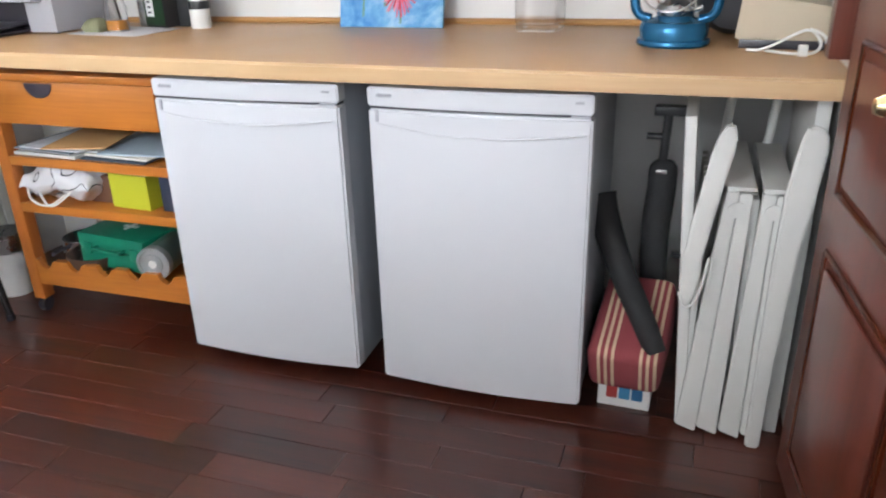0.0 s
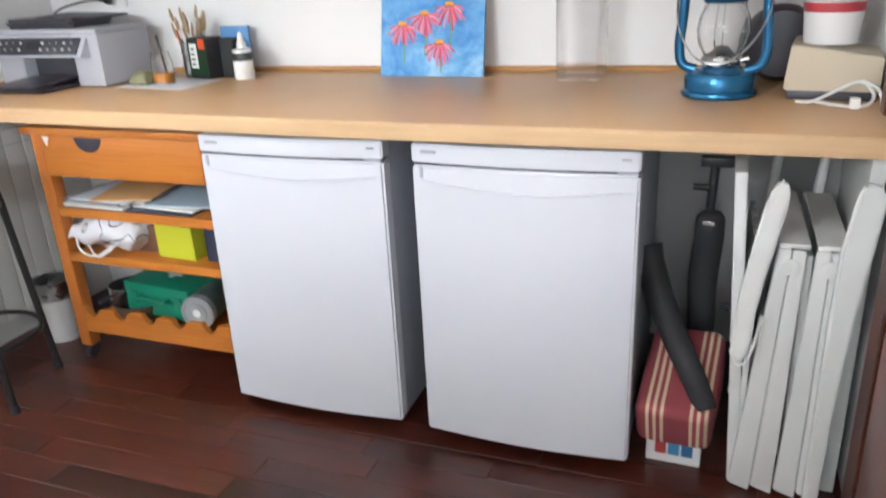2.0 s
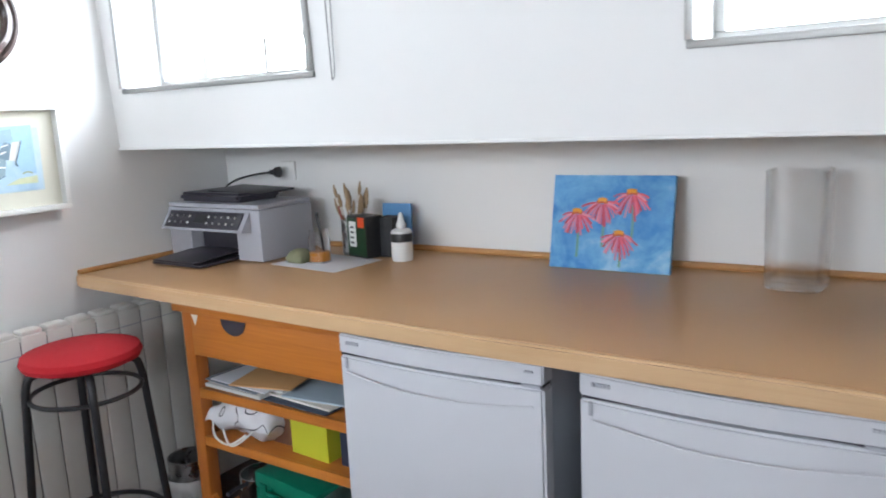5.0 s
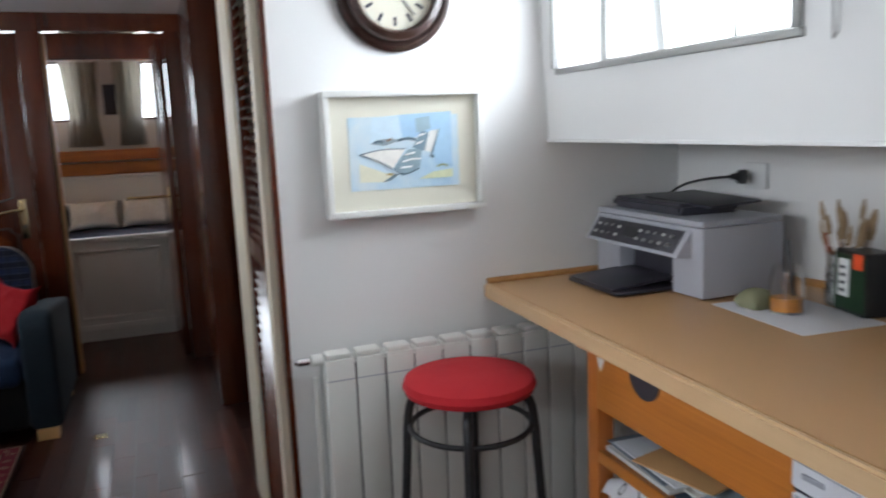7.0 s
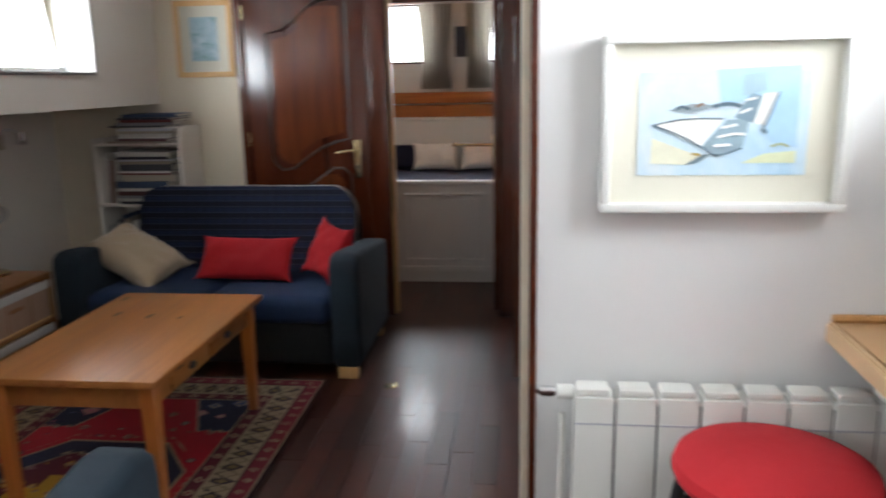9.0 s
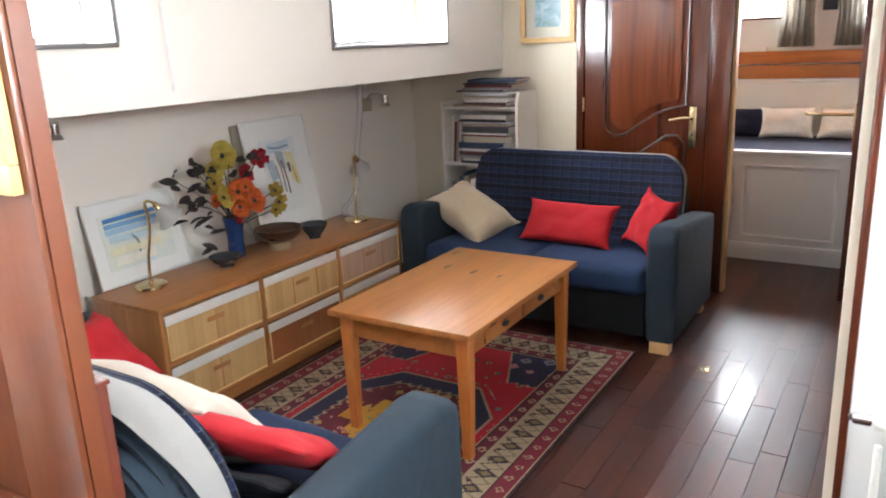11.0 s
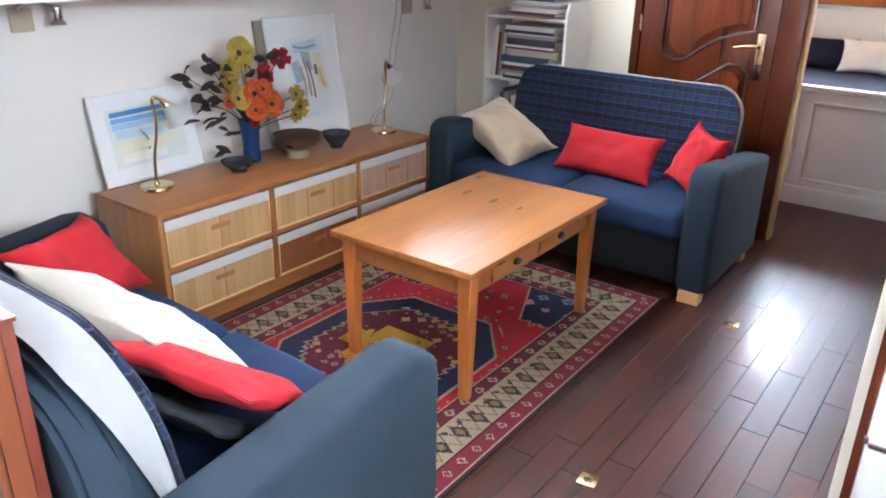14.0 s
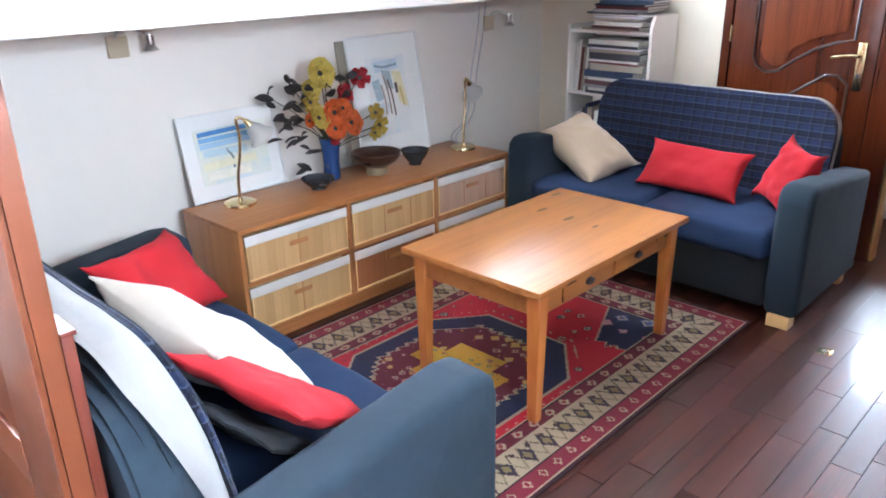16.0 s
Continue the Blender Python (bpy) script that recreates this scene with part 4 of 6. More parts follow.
def wash(name, stops, scale=6.0, seed=0.0, streak=(1, 1, 1)):
    n = Nodes(name)
    v = n.mapped(streak)
    f = n.noise(v, scale, 6, 0.6, 0.8 + seed)
    g = n.noise(v, scale * 5, 4)
    fac = n.math("MULTIPLY_ADD", g, 0.25, n.math("MULTIPLY", f, 0.85))
    return n.done(n.ramp(fac, stops), 0.75)


art1 = wash("art_chair", [(0.3, rgb("d3d7cf")), (0.45, rgb("d0dade")), (0.6, rgb("bcd2df")), (0.75, rgb("a3c2d8"))], 5)
p = framed("picture", (XP + 0.002, -0.43, 1.124), 90, 0, 0.43, 0.318, 0.016, 0.050, 0.05, "white_wood", "white box-framed watercolour of a deck chair on the wall", art1)
def patches(parent, y, items):
    """Flat painted shapes on a picture: a colour and an outline in x and z for each."""
    for k, (c, pts) in enumerate(items):
        m = M.setdefault("paint_" + c, plain("paint_" + c, rgb(c), 0.7, 0.15, 40))
        part("painted_shape", prism(pts, -(y - 0.0005 - 0.0001 * k), -(y - 0.0004 - 0.0001 * k) + 0.0002, None, TO_XZ), m, parent, smooth=False)


patches(p, -0.0252, [
    ("9fbfd8", [(0.20, 0.255), (0.345, 0.26), (0.345, 0.115), (0.30, 0.125), (0.27, 0.20), (0.19, 0.19)]), ("c3d6e2", [(0.13, 0.25), (0.20, 0.255), (0.21, 0.19), (0.12, 0.185)]),
    ("dcdac4", [(0.09, 0.135), (0.18, 0.10), (0.16, 0.085), (0.09, 0.088)]), ("cfd3b0", [(0.29, 0.105), (0.345, 0.11), (0.345, 0.088), (0.25, 0.088)]),
    ("ece9e2", [(0.092, 0.158), (0.165, 0.172), (0.215, 0.166), (0.178, 0.118)]), ("8ba0ab", [(0.18, 0.118), (0.222, 0.166), (0.262, 0.168), (0.252, 0.118), (0.205, 0.098)]),
    ("748a96", [(0.235, 0.170), (0.262, 0.215), (0.285, 0.205), (0.268, 0.160)]), ("93aab6", [(0.245, 0.245), (0.285, 0.25), (0.288, 0.218), (0.248, 0.208)]),
    ("e9e9e4", [(0.283, 0.212), (0.308, 0.214), (0.290, 0.155), (0.268, 0.160)]), ("6d8089", [(0.150, 0.085), (0.172, 0.088), (0.196, 0.104), (0.182, 0.104)]),
    ("8d9aa0", [(0.12, 0.184), (0.158, 0.196), (0.208, 0.192), (0.16, 0.178)])])
strokes(p, -0.0278, [
    ("5b6d78", 0.0016, [(0.092, 0.158), (0.14, 0.14), (0.178, 0.118)]), ("5b6d78", 0.0014, [(0.092, 0.158), (0.15, 0.17), (0.215, 0.168)]),
    ("4f626e", 0.0028, [(0.13, 0.186), (0.142, 0.192), (0.155, 0.186)]), ("7d6a5c", 0.0030, [(0.165, 0.19), (0.18, 0.196)]), ("4f626e", 0.0035, [(0.195, 0.19), (0.222, 0.196), (0.245, 0.19)]),
    ("f1f1ee", 0.0024, [(0.205, 0.135), (0.235, 0.142), (0.255, 0.14)]), ("f1f1ee", 0.0024, [(0.20, 0.120), (0.23, 0.122)]), ("f1f1ee", 0.0024, [(0.212, 0.152), (0.24, 0.158)]),
    ("f1f1ee", 0.0022, [(0.243, 0.178), (0.262, 0.186)]), ("f1f1ee", 0.0022, [(0.25, 0.200), (0.27, 0.205)]), ("4f626e", 0.0018, [(0.308, 0.215), (0.300, 0.19), (0.285, 0.152)]),
    ("4f626e", 0.0030, [(0.283, 0.150), (0.290, 0.142)]), ("a58f4a", 0.0025, [(0.162, 0.106), (0.178, 0.104)]), ("9aa07a", 0.0022, [(0.300, 0.118), (0.315, 0.124), (0.33, 0.118)]),
    ("4f626e", 0.0016, [(0.18, 0.118), (0.205, 0.099), (0.25, 0.116)])])


def clock():
    c = thing("wall_clock", (XP + 0.004, -0.222, 1.69), "round dark wooden wall clock with a cream dial", "clock", rz=90)
    m = Matrix.Rotation(radians(90), 4, "X")
    part("case_ring", lathe([(0.100, 0.0), (0.152, 0.0), (0.153, 0.012), (0.140, 0.022), (0.132, 0.018), (0.124, 0.034), (0.108, 0.040), (0.100, 0.030), (0.100, 0.0)], 64, m=m), "clock_wood", c)
    dial = part("dial", lathe([(0, 0.012), (0.101, 0.012), (0.101, 0.004), (0, 0.004)], 48, m=m), plain("clock_dial", rgb("d6d2c0"), 0.5, 0.05), c)
    for k in range(12):
        a = math.pi * k / 6
        part("numeral", box(-0.004, -0.0135, 0.066, 0.004, -0.0125, 0.088), "dark_plastic", dial, smooth=False, rot=(0, math.degrees(a), 0))
    part("hour_hand", box(-0.003, -0.016, -0.01, 0.003, -0.0145, 0.05), "dark_plastic", c, smooth=False, rot=(0, 5, 0))
    part("minute_hand", box(-0.002, -0.0185, -0.01, 0.002, -0.017, 0.08), "dark_plastic", c, smooth=False, rot=(0, 140, 0))
    part("cover_glass", lathe([(0, 0.026), (0.1, 0.026), (0.1, 0.028), (0, 0.028)], 40, m=m), "pane", c).visible_shadow = False


clock()


def printer():
    p = thing("printer", (-1.715, 0.365, 0.9055), "grey and black all-in-one inkjet printer", "printer")
    w, d, h = 0.46, 0.245, 0.175
    for a in ((0, 0, 0.004, 0.115, d, h), (0.345, 0, 0.004, w, d, h), (0.1155, 0.06, 0.004, 0.3445, d, 0.10)):
        part("housing", box(*a, 0.006), "grey_plastic", p)
    part("upper_housing", box(0.1155, 0.0, 0.101, 0.3445, d, h, 0.004), "grey_plastic", p)
    part("paper_bay", box(0.12, 0.045, 0.012, 0.34, 0.0595, 0.1, 0.002), "dark_plastic", p)
    bm = prism([(-0.046, 0.105), (-0.002, 0.168), (-0.002, 0.10)], 0.012, 0.42, None, TO_YZ)
    pan = part("control_panel", bm, "grey_plastic", p)
    face = part("panel_face", box(0.03, -0.001, -0.030, 0.40, 0.003, 0.032, 0.001), "dark_plastic", p, loc=(0, -0.0265, 0.1385), rot=(-35, 0, 0))
    for i in range(11):
        for j in range(2):
            if i not in (4, 5):
                part("button", cyl(0.0045, 0.0045, 0, 0.003, 10, m=pose(0.05 + i * 0.032, -0.001, -0.012 + j * 0.024, 90)), "steel" if i % 3 else "white_plastic", face)
    part("screen", box(0.175, -0.003, -0.012, 0.235, -0.0012, 0.018), "black", face, smooth=False)
    part("scanner_lid", box(0.004, 0.002, h + 0.001, w - 0.004, d, h + 0.016, 0.005), "grey_plastic", p)
    f = part("paper_feeder", prism([(0.03, 0.03), (0.34, 0.025), (0.36, 0.20), (0.05, 0.23)], h + 0.0165, h + 0.048, bevel=0.01), "dark_plastic", p, "black sheet feeder")
    part("feeder_tray", box(0.10, 0.06, -0.003, 0.36, 0.22, 0.004, 0.002), "dark_plastic", f, loc=(0.05, 0, h + 0.052), rot=(2, 2, 0))
    tr = part("output_tray", box(0.09, -0.15, 0.004, 0.33, 0.044, 0.012, 0.003), "dark_plastic", p, "black output tray")
    part("tray_flap", box(0.10, -0.152, 0.0125, 0.31, 0.04, 0.0185, 0.002), "dark_plastic", tr, "dark tray flap", loc=(0, 0, 0.012), rot=(4, 0, 0))
    for x in (0.03, w - 0.03):
        for y in (0.03, d - 0.03):
            part("foot", cyl(0.008, 0.008, 0, 0.0038, 10, m=Matrix.Translation((x, y, 0))), "dark_plastic", p)
    c = thing("power_cable", (0, 0, 0), "black mains cable plugged into the wall socket", "cable")
    part("cable", tube([(-1.62, 0.52, 1.105), (-1.62, 0.58, 1.15), (-1.55, 0.62, 1.17), (-1.47, 0.64, 1.178)], 0.004, 8, smooth=3), "black", c)
    part("plug", lathe([(0, 0), (0.008, 0), (0.011, 0.02), (0.019, 0.026), (0.020, 0.04), (0, 0.045)], 20, m=pose(-1.475, 0.640, 1.178, 0, 90, 12)), "black", c)
    socket = solid("wall_socket", box(-0.035, -0.012, -0.035, 0.035, 0, 0.035, 0.003), "wall", (-1.44, 0.70, 1.178), "white wall socket behind the printer", "socket", rot=(0, 0, 7))


printer()
paper("paper_sheet", -1.07, 0.462, 0.9056, 0.297, 0.215, 0.0012, -5, "d9dadf", "white sheet of paper under the brush jar", "paper")
M["orange_paint"] = plain("orange_paint", rgb("d98a1e"), 0.35, 0.1)
j = thing("glass_jar", (-1.085, 0.452, 0.9075), "small glass jar half full of orange paint water", "jar")
part("jar_glass", lathe([(0, 0), (0.034, 0), (0.036, 0.004), (0.036, 0.075), (0.03, 0.095), (0.03, 0.105), (0.028, 0.105), (0.028, 0.095), (0.034, 0.074), (0.034, 0.005), (0, 0.003)], 28), "glass", j)
part("liquid", lathe([(0, 0.006), (0.0335, 0.006), (0.0335, 0.036), (0, 0.036)], 24), "orange_paint", j)
part("brush", tube([(0.0, 0.02, 0.03), (-0.03, 0.03, 0.155)], [0.003, 0.005], 8), "black", j)
solid("sea_sponge", pillow(0.07, 0.06, 0.05, 3, 0.0, 14, 0.02), plain("olive_sponge", rgb("7f7f63"), 0.9, 0.3, 30, 200, 0.6), (-1.155, 0.43, 0.926), "olive sponge lying on the paper", "sponge")


def brush_jar():
    b = thing("brush_pot", (-1.075, 0.612, 0.9075), "silver ribbed pot crammed with paint brushes", "pot")
    prof = [(0, 0), (0.036, 0)]
    for k in range(12):
        prof += [(0.038, 0.006 + k * 0.009), (0.040, 0.010 + k * 0.009)]
    prof += [(0.038, 0.118), (0.036, 0.118), (0.034, 0.006), (0, 0.004)]
    part("pot_body", lathe(prof, 28), "steel", b)
    random.seed(8)
    cols = ["5b2020", "3b2a20", "7a4a28", "202020", "8c3a2a", "b08a50"]
    for k in range(20):
        a, r = random.uniform(0, 6.28), random.uniform(0.3, 1)
        x, y, l = 0.024 * r * math.cos(a), 0.024 * r * math.sin(a), random.uniform(0.10, 0.17)
        tx, ty = x * 2.6, y * 1.6
        m = M.setdefault("handle_" + cols[k % 6], plain("handle_" + cols[k % 6], rgb(cols[k % 6]), 0.3, 0.1))
        br = part("paint_brush", tube([(x, y, 0.02), (tx, ty, l)], [0.0028, 0.0036], 8), m, b)
        d = Vector((tx - x, ty - y, l - 0.02)).normalized()
        e = Vector((tx, ty, l))
        part("ferrule", tube([e, e + d * 0.028], [0.0036, 0.005], 8), "ferrule", br)
        q = e + d * 0.0285
        w = random.uniform(0.005, 0.009)
        part("bristles", tube([q, q + d * 0.02, q + d * 0.045], [w * 0.7, w, w * 0.35], 8), M.setdefault("bristle", plain("bristle", rgb("9c8466"), 0.8, 0.3, 80, 900, 0.5)), br)


brush_jar()


def ink_box():
    g = thing("ink_carton", (-1.005, 0.59, 0.9075), "black and green ink carton with white label", "box", rz=-14)
    part("carton", box(-0.05, -0.035, 0, 0.05, 0.035, 0.135, 0.001), "black", g, smooth=False)
    part("green_band", box(-0.048, -0.037, 0.008, 0.048, -0.0355, 0.128), plain("dark_green_print", rgb("16331c"), 0.4, 0.2, 60), g, smooth=False)
    part("label", box(-0.036, -0.0385, 0.035, 0.0, -0.0372, 0.118), "white_plastic", g, "white label", smooth=False)
    for k in range(4):
        part("print_line", box(-0.028, -0.0395, 0.045 + k * 0.017, -0.012, -0.0387, 0.052 + k * 0.017), "dark_plastic", g, smooth=False)
    part("orange_corner", box(0.012, -0.0385, 0.10, 0.044, -0.0372, 0.134), plain("orange_print", rgb("c9471f"), 0.4), g, smooth=False)
    part("top_flap", box(-0.05, -0.034, 0.1355, 0.05, 0.03, 0.137), "black", g, smooth=False)


ink_box()
solid("black_wedge_box", box(-0.03, -0.03, 0, 0.035, 0.03, 0.13, 0.003), "nylon", (-0.935, 0.63, 0.9055), "matt black box behind the glue bottle", "box")
solid("blue_card", box(-0.055, -0.006, 0, 0.055, 0.006, 0.165, 0.001), plain("blue_card", rgb("4d7fae"), 0.6, 0.08), (-0.95, 0.69, 0.9055), "blue card packet against the wall", "box", rot=(-4, 0, 6))


def glue():
    g = thing("glue_bottle", (-0.848, 0.578, 0.9055), "white plastic glue bottle with black label band", "bottle")
    part("bottle_body", lathe([(0, 0), (0.031, 0), (0.034, 0.004), (0.034, 0.09), (0.03, 0.098), (0.014, 0.104), (0.014, 0.108)], 30), "white_plastic", g)
    part("label_band", lathe([(0.0345, 0.062), (0.0348, 0.063), (0.0348, 0.088), (0.0345, 0.089)], 30), "black", g, "black label band")
    part("nozzle", lathe([(0.016, 0.1085), (0.016, 0.118), (0.012, 0.124), (0.005, 0.152), (0.003, 0.153), (0, 0.153)], 20), "white_plastic", g)


glue()


def daisies():
    sky_art = wash("daisy_sky", [(0.3, rgb("2f6cb0")), (0.45, rgb("4788c6")), (0.6, rgb("6fa9d6")), (0.75, rgb("a3cbe2"))], 9)
    c = thing("canvas_painting", (-0.372, 0.652, 0.9055), "unframed canvas of pink daisies on blue, leaning", "picture", rx=-12, rz=0.5)
    part("canvas", box(0, 0, 0, 0.352, 0.016, 0.268, 0.002), sky_art, c)
    part("stretcher", box(0.012, 0.0165, 0.012, 0.34, 0.022, 0.256), "pine", c, smooth=False)
    pinks = ["c24a62", "d9697e", "dd93a5", "b23f50", "c97f9d"]
    random.seed(3)
    for cx, cz, k_ in ((0.078, 0.158, 1.0), (0.152, 0.190, 1.15), (0.236, 0.216, 1.15), (0.205, 0.100, 1.0)):
        st = [("6f9a8a", 0.0035, [(cx + 0.004, cz - 0.03), (cx + 0.006, cz - 0.08), (cx + 0.004, max(0.012, cz - 0.125))])]
        for k in range(19):
            a = math.pi * (0.98 + 1.04 * ((k * 7) % 19) / 18) + random.uniform(-0.08, 0.08)
            l = k_ * random.uniform(0.034, 0.060)
            dx, dz = math.cos(a), math.sin(a)
            st.append((pinks[(k * 7) % 5], random.uniform(0.0020, 0.0038), [(cx + 0.010 * dx, cz + 0.004 * dz), (cx + l * dx * 0.6, cz + l * 0.55 * dz - 0.002), (cx + l * 0.95 * dx, cz + l * dz - 0.012)]))
        st.append(("b5552a", 0.0050, [(cx - 0.016, cz + 0.001), (cx, cz + 0.003), (cx + 0.016, cz + 0.001)]))
        st.append(("dc9a35", 0.0058, [(cx - 0.013, cz + 0.006), (cx, cz + 0.010), (cx + 0.013, cz + 0.006)]))
        strokes(c, 0.0, st)


daisies()


def vase():
    v = thing("glass_vase", (0.292, 0.645, 0.9055), "tall empty square glass vase on the worktop", "vase", rz=-4)
    b = bmesh.new()
    def ring(w, z):
        o = []
        for k in range(32):
            a = 2 * math.pi * k / 32
            c, s = math.cos(a), math.sin(a)
            q = (abs(c) ** 5 + abs(s) ** 5) ** (-0.2)
            o.append(b.verts.new((w * q * c, w * q * s, z)))
        return o
    rings = [ring(0.062, 0.0), ring(0.067, 0.006), ring(0.069, 0.284), ring(0.0684, 0.285), ring(0.0678, 0.284), ring(0.0658, 0.022), ring(0.055, 0.018)]
    for p, q in zip(rings, rings[1:]):
        for k in range(32):
            b.faces.new((p[k], p[(k + 1) % 32], q[(k + 1) % 32], q[k]))
    b.faces.new(rings[0][::-1])
    b.faces.new(rings[-1])
    bmesh.ops.recalc_face_normals(b, faces=b.faces)
    part("vase_body", b, "vase_glass", v)


vase()


def lantern():
    l = thing("hurricane_lantern", (0.686, 0.395, 0.9055), "metallic blue hurricane lantern with glass chimney and wire bail", "lantern", rz=-8)
    part("fount", lathe([(0, 0), (0.088, 0), (0.092, 0.006), (0.09, 0.014), (0.084, 0.018), (0.086, 0.045), (0.080, 0.058), (0.05, 0.066), (0.045, 0.072), (0, 0.072)], 40), "lantern", l)
    part("burner", lathe([(0.045, 0.073), (0.05, 0.085), (0.044, 0.098), (0.03, 0.104), (0.014, 0.12), (0.0, 0.122)], 28), "steel", l)
    part("chimney", lathe([(0.042, 0.10), (0.058, 0.125), (0.064, 0.16), (0.058, 0.195), (0.042, 0.222), (0.040, 0.222), (0.056, 0.195), (0.062, 0.16), (0.056, 0.126), (0.040, 0.10)], 36), "glass", l)
    cap = part("hood", lathe([(0.030, 0.222), (0.050, 0.224), (0.056, 0.236), (0.045, 0.246), (0.045, 0.292), (0.050, 0.296), (0.046, 0.304), (0.03, 0.31)], 36), "lantern", l)
    part("cap_collar", lathe([(0.03, 0.305), (0.034, 0.31), (0.03, 0.33), (0.056, 0.334), (0.05, 0.343), (0.02, 0.356), (0.0, 0.358)], 24), "lantern", cap)
    part("cap_ring", tube([(0.018 * math.cos(i * math.pi / 8), 0, 0.364 + 0.012 * math.sin(i * math.pi / 8)) for i in range(16)], 0.0018, 6, True), "steel", cap)
    for s in (-1, 1):
        part("side_tube", tube([(s * 0.045, 0, 0.27), (s * 0.075, 0, 0.285), (s * 0.096, 0, 0.265), (s * 0.098, 0, 0.20), (s * 0.106, 0, 0.11), (s * 0.095, 0, 0.07), (s * 0.06, 0, 0.062)], 0.0125, 12, smooth=2), "lantern", l)
        part("pivot", cyl(0.006, 0.006, -0.006, 0.006, 10, m=pose(s * 0.112, 0, 0.262, 0, 90)), "steel", l)
    part("bail", tube([(-0.113, 0, 0.262), (-0.102, -0.06, 0.17), (-0.05, -0.098, 0.10), (0, -0.108, 0.085), (0.05, -0.098, 0.10), (0.102, -0.06, 0.17), (0.113, 0, 0.262)], 0.0024, 8, smooth=3), "steel", l)
    part("wick_knob", cyl(0.007, 0.007, 0, 0.02, 10, m=pose(0.05, -0.02, 0.088, 0, 70)), "steel", l)
    for a in (20, 100, 180, 260):
        part("chimney_guard", tube([(0.045 * math.cos(radians(a)), 0.045 * math.sin(radians(a)), 0.1), (0.067 * math.cos(radians(a)), 0.067 * math.sin(radians(a)), 0.155), (0.046 * math.cos(radians(a)), 0.046 * math.sin(radians(a)), 0.225)], 0.0016, 6, smooth=2), "steel", l)


lantern()


def beige_machine():
    m = plain("beige_plastic", rgb("b9ad98"), 0.5, 0.03)
    b = thing("beige_appliance", (0.83, 0.34, 0.9055), "beige boxy appliance with a white cable on the worktop", "appliance", rz=-6)
    part("casing", prism([(0.0, 0.022), (0.205, 0.022), (0.205, 0.10), (0.01, 0.128)], -0.22, 0, None, TO_XZ, 0.004), m, b)
    part("base", box(0.01, 0.01, 0, 0.2, 0.21, 0.0215, 0.002), "dark_plastic", b)
    c = thing("white_cable", (0, 0, 0), "loose loops of white cable beside the beige appliance", "cable")
    part("cable", tube([(0.90, 0.30, 0.909), (0.94, 0.255, 0.909), (1.0, 0.24, 0.909), (1.02, 0.27, 0.93), (0.99, 0.28, 0.965), (0.95, 0.30, 0.94), (0.89, 0.28, 0.91), (0.86, 0.30, 0.909)], 0.0035, 8, smooth=3), "white_plastic", c)
    part("cable_end", tube([(0.99, 0.285, 0.96), (1.022, 0.25, 0.95), (1.028, 0.22, 0.912)], 0.0035, 8, smooth=2), "white_plastic", c)
    part("plug", box(0.965, 0.225, 0.906, 0.985, 0.25, 0.93, 0.003), "white_plastic", c)
    t = thing("plastic_tub", (0.93, 0.44, 1.027), "white plastic tub with a red printed band on the appliance", "tub")
    part("tub_body", lathe([(0, 0), (0.06, 0), (0.068, 0.10), (0.066, 0.10), (0.058, 0.003), (0, 0.003)], 30), "white_plastic", t)
    part("printed_band", lathe([(0.0665, 0.074), (0.0668, 0.074), (0.0683, 0.096), (0.068, 0.096)], 30), plain("red_print", rgb("a8343c"), 0.4), t, "red printed band")
    part("clear_lid", lathe([(0.069, 0.1015), (0.066, 0.13), (0.0, 0.133), (0, 0.131), (0.064, 0.128), (0.067, 0.1015)], 30), "glass", t)
    solid("round_black_case", lathe([(0, 0), (0.085, 0.002), (0.10, 0.03), (0.10, 0.07), (0.085, 0.098), (0, 0.10)], 36, m=Matrix.Rotation(radians(90), 4, "X")), "dark_plastic", (0.83, 0.68, 1.006), "round glossy black case standing on the worktop", "case")


beige_machine()


def garden_chair(x, lean, tall, rz):
    """A folded slatted garden chair standing upright, seen at its narrow side."""
    c = thing("folding_chair", (x, 0.02, 0), "white wooden garden chair, folded upright beneath the worktop", "chair", "folded garden chairs", rz)
    for s, a, top in ((0.0, 0.0, 0.645), (0.051, 0.029, 0.640)):
        for y in (0.0, 0.42):
            part("leg", prism([(s, 0.016), (s + 0.049, 0.0), (a + 0.027 + lean, top), (a + lean, top)], -y - 0.022, -y, None, TO_XZ, 0.003), "chair_white", c)
    part("back_post", box(-0.012, 0.42, 0.28, 0.010, 0.45, tall, 0.010, 3), "chair_white", c, loc=(0.0, -0.024, 0), rot=(0, 5, 0))
    part("pivot_disc", cyl(0.019, 0.019, 0, 0.004, 24, m=pose(0.026 + lean, -0.0003, 0.602, 90), bevel=0.001), "chair_white", c, "round white pivot disc")
    part("pivot_plate", box(0.0 + lean, 0.001, 0.6455, 0.062 + lean, 0.40, 0.655, 0.001), "chair_white", c)
    for k in range(8):
        part("slat", box(0.008, 0.03 + k * 0.05, 0.06, 0.022, 0.065 + k * 0.05, 0.62, 0.002), "chair_white", c)
    return c


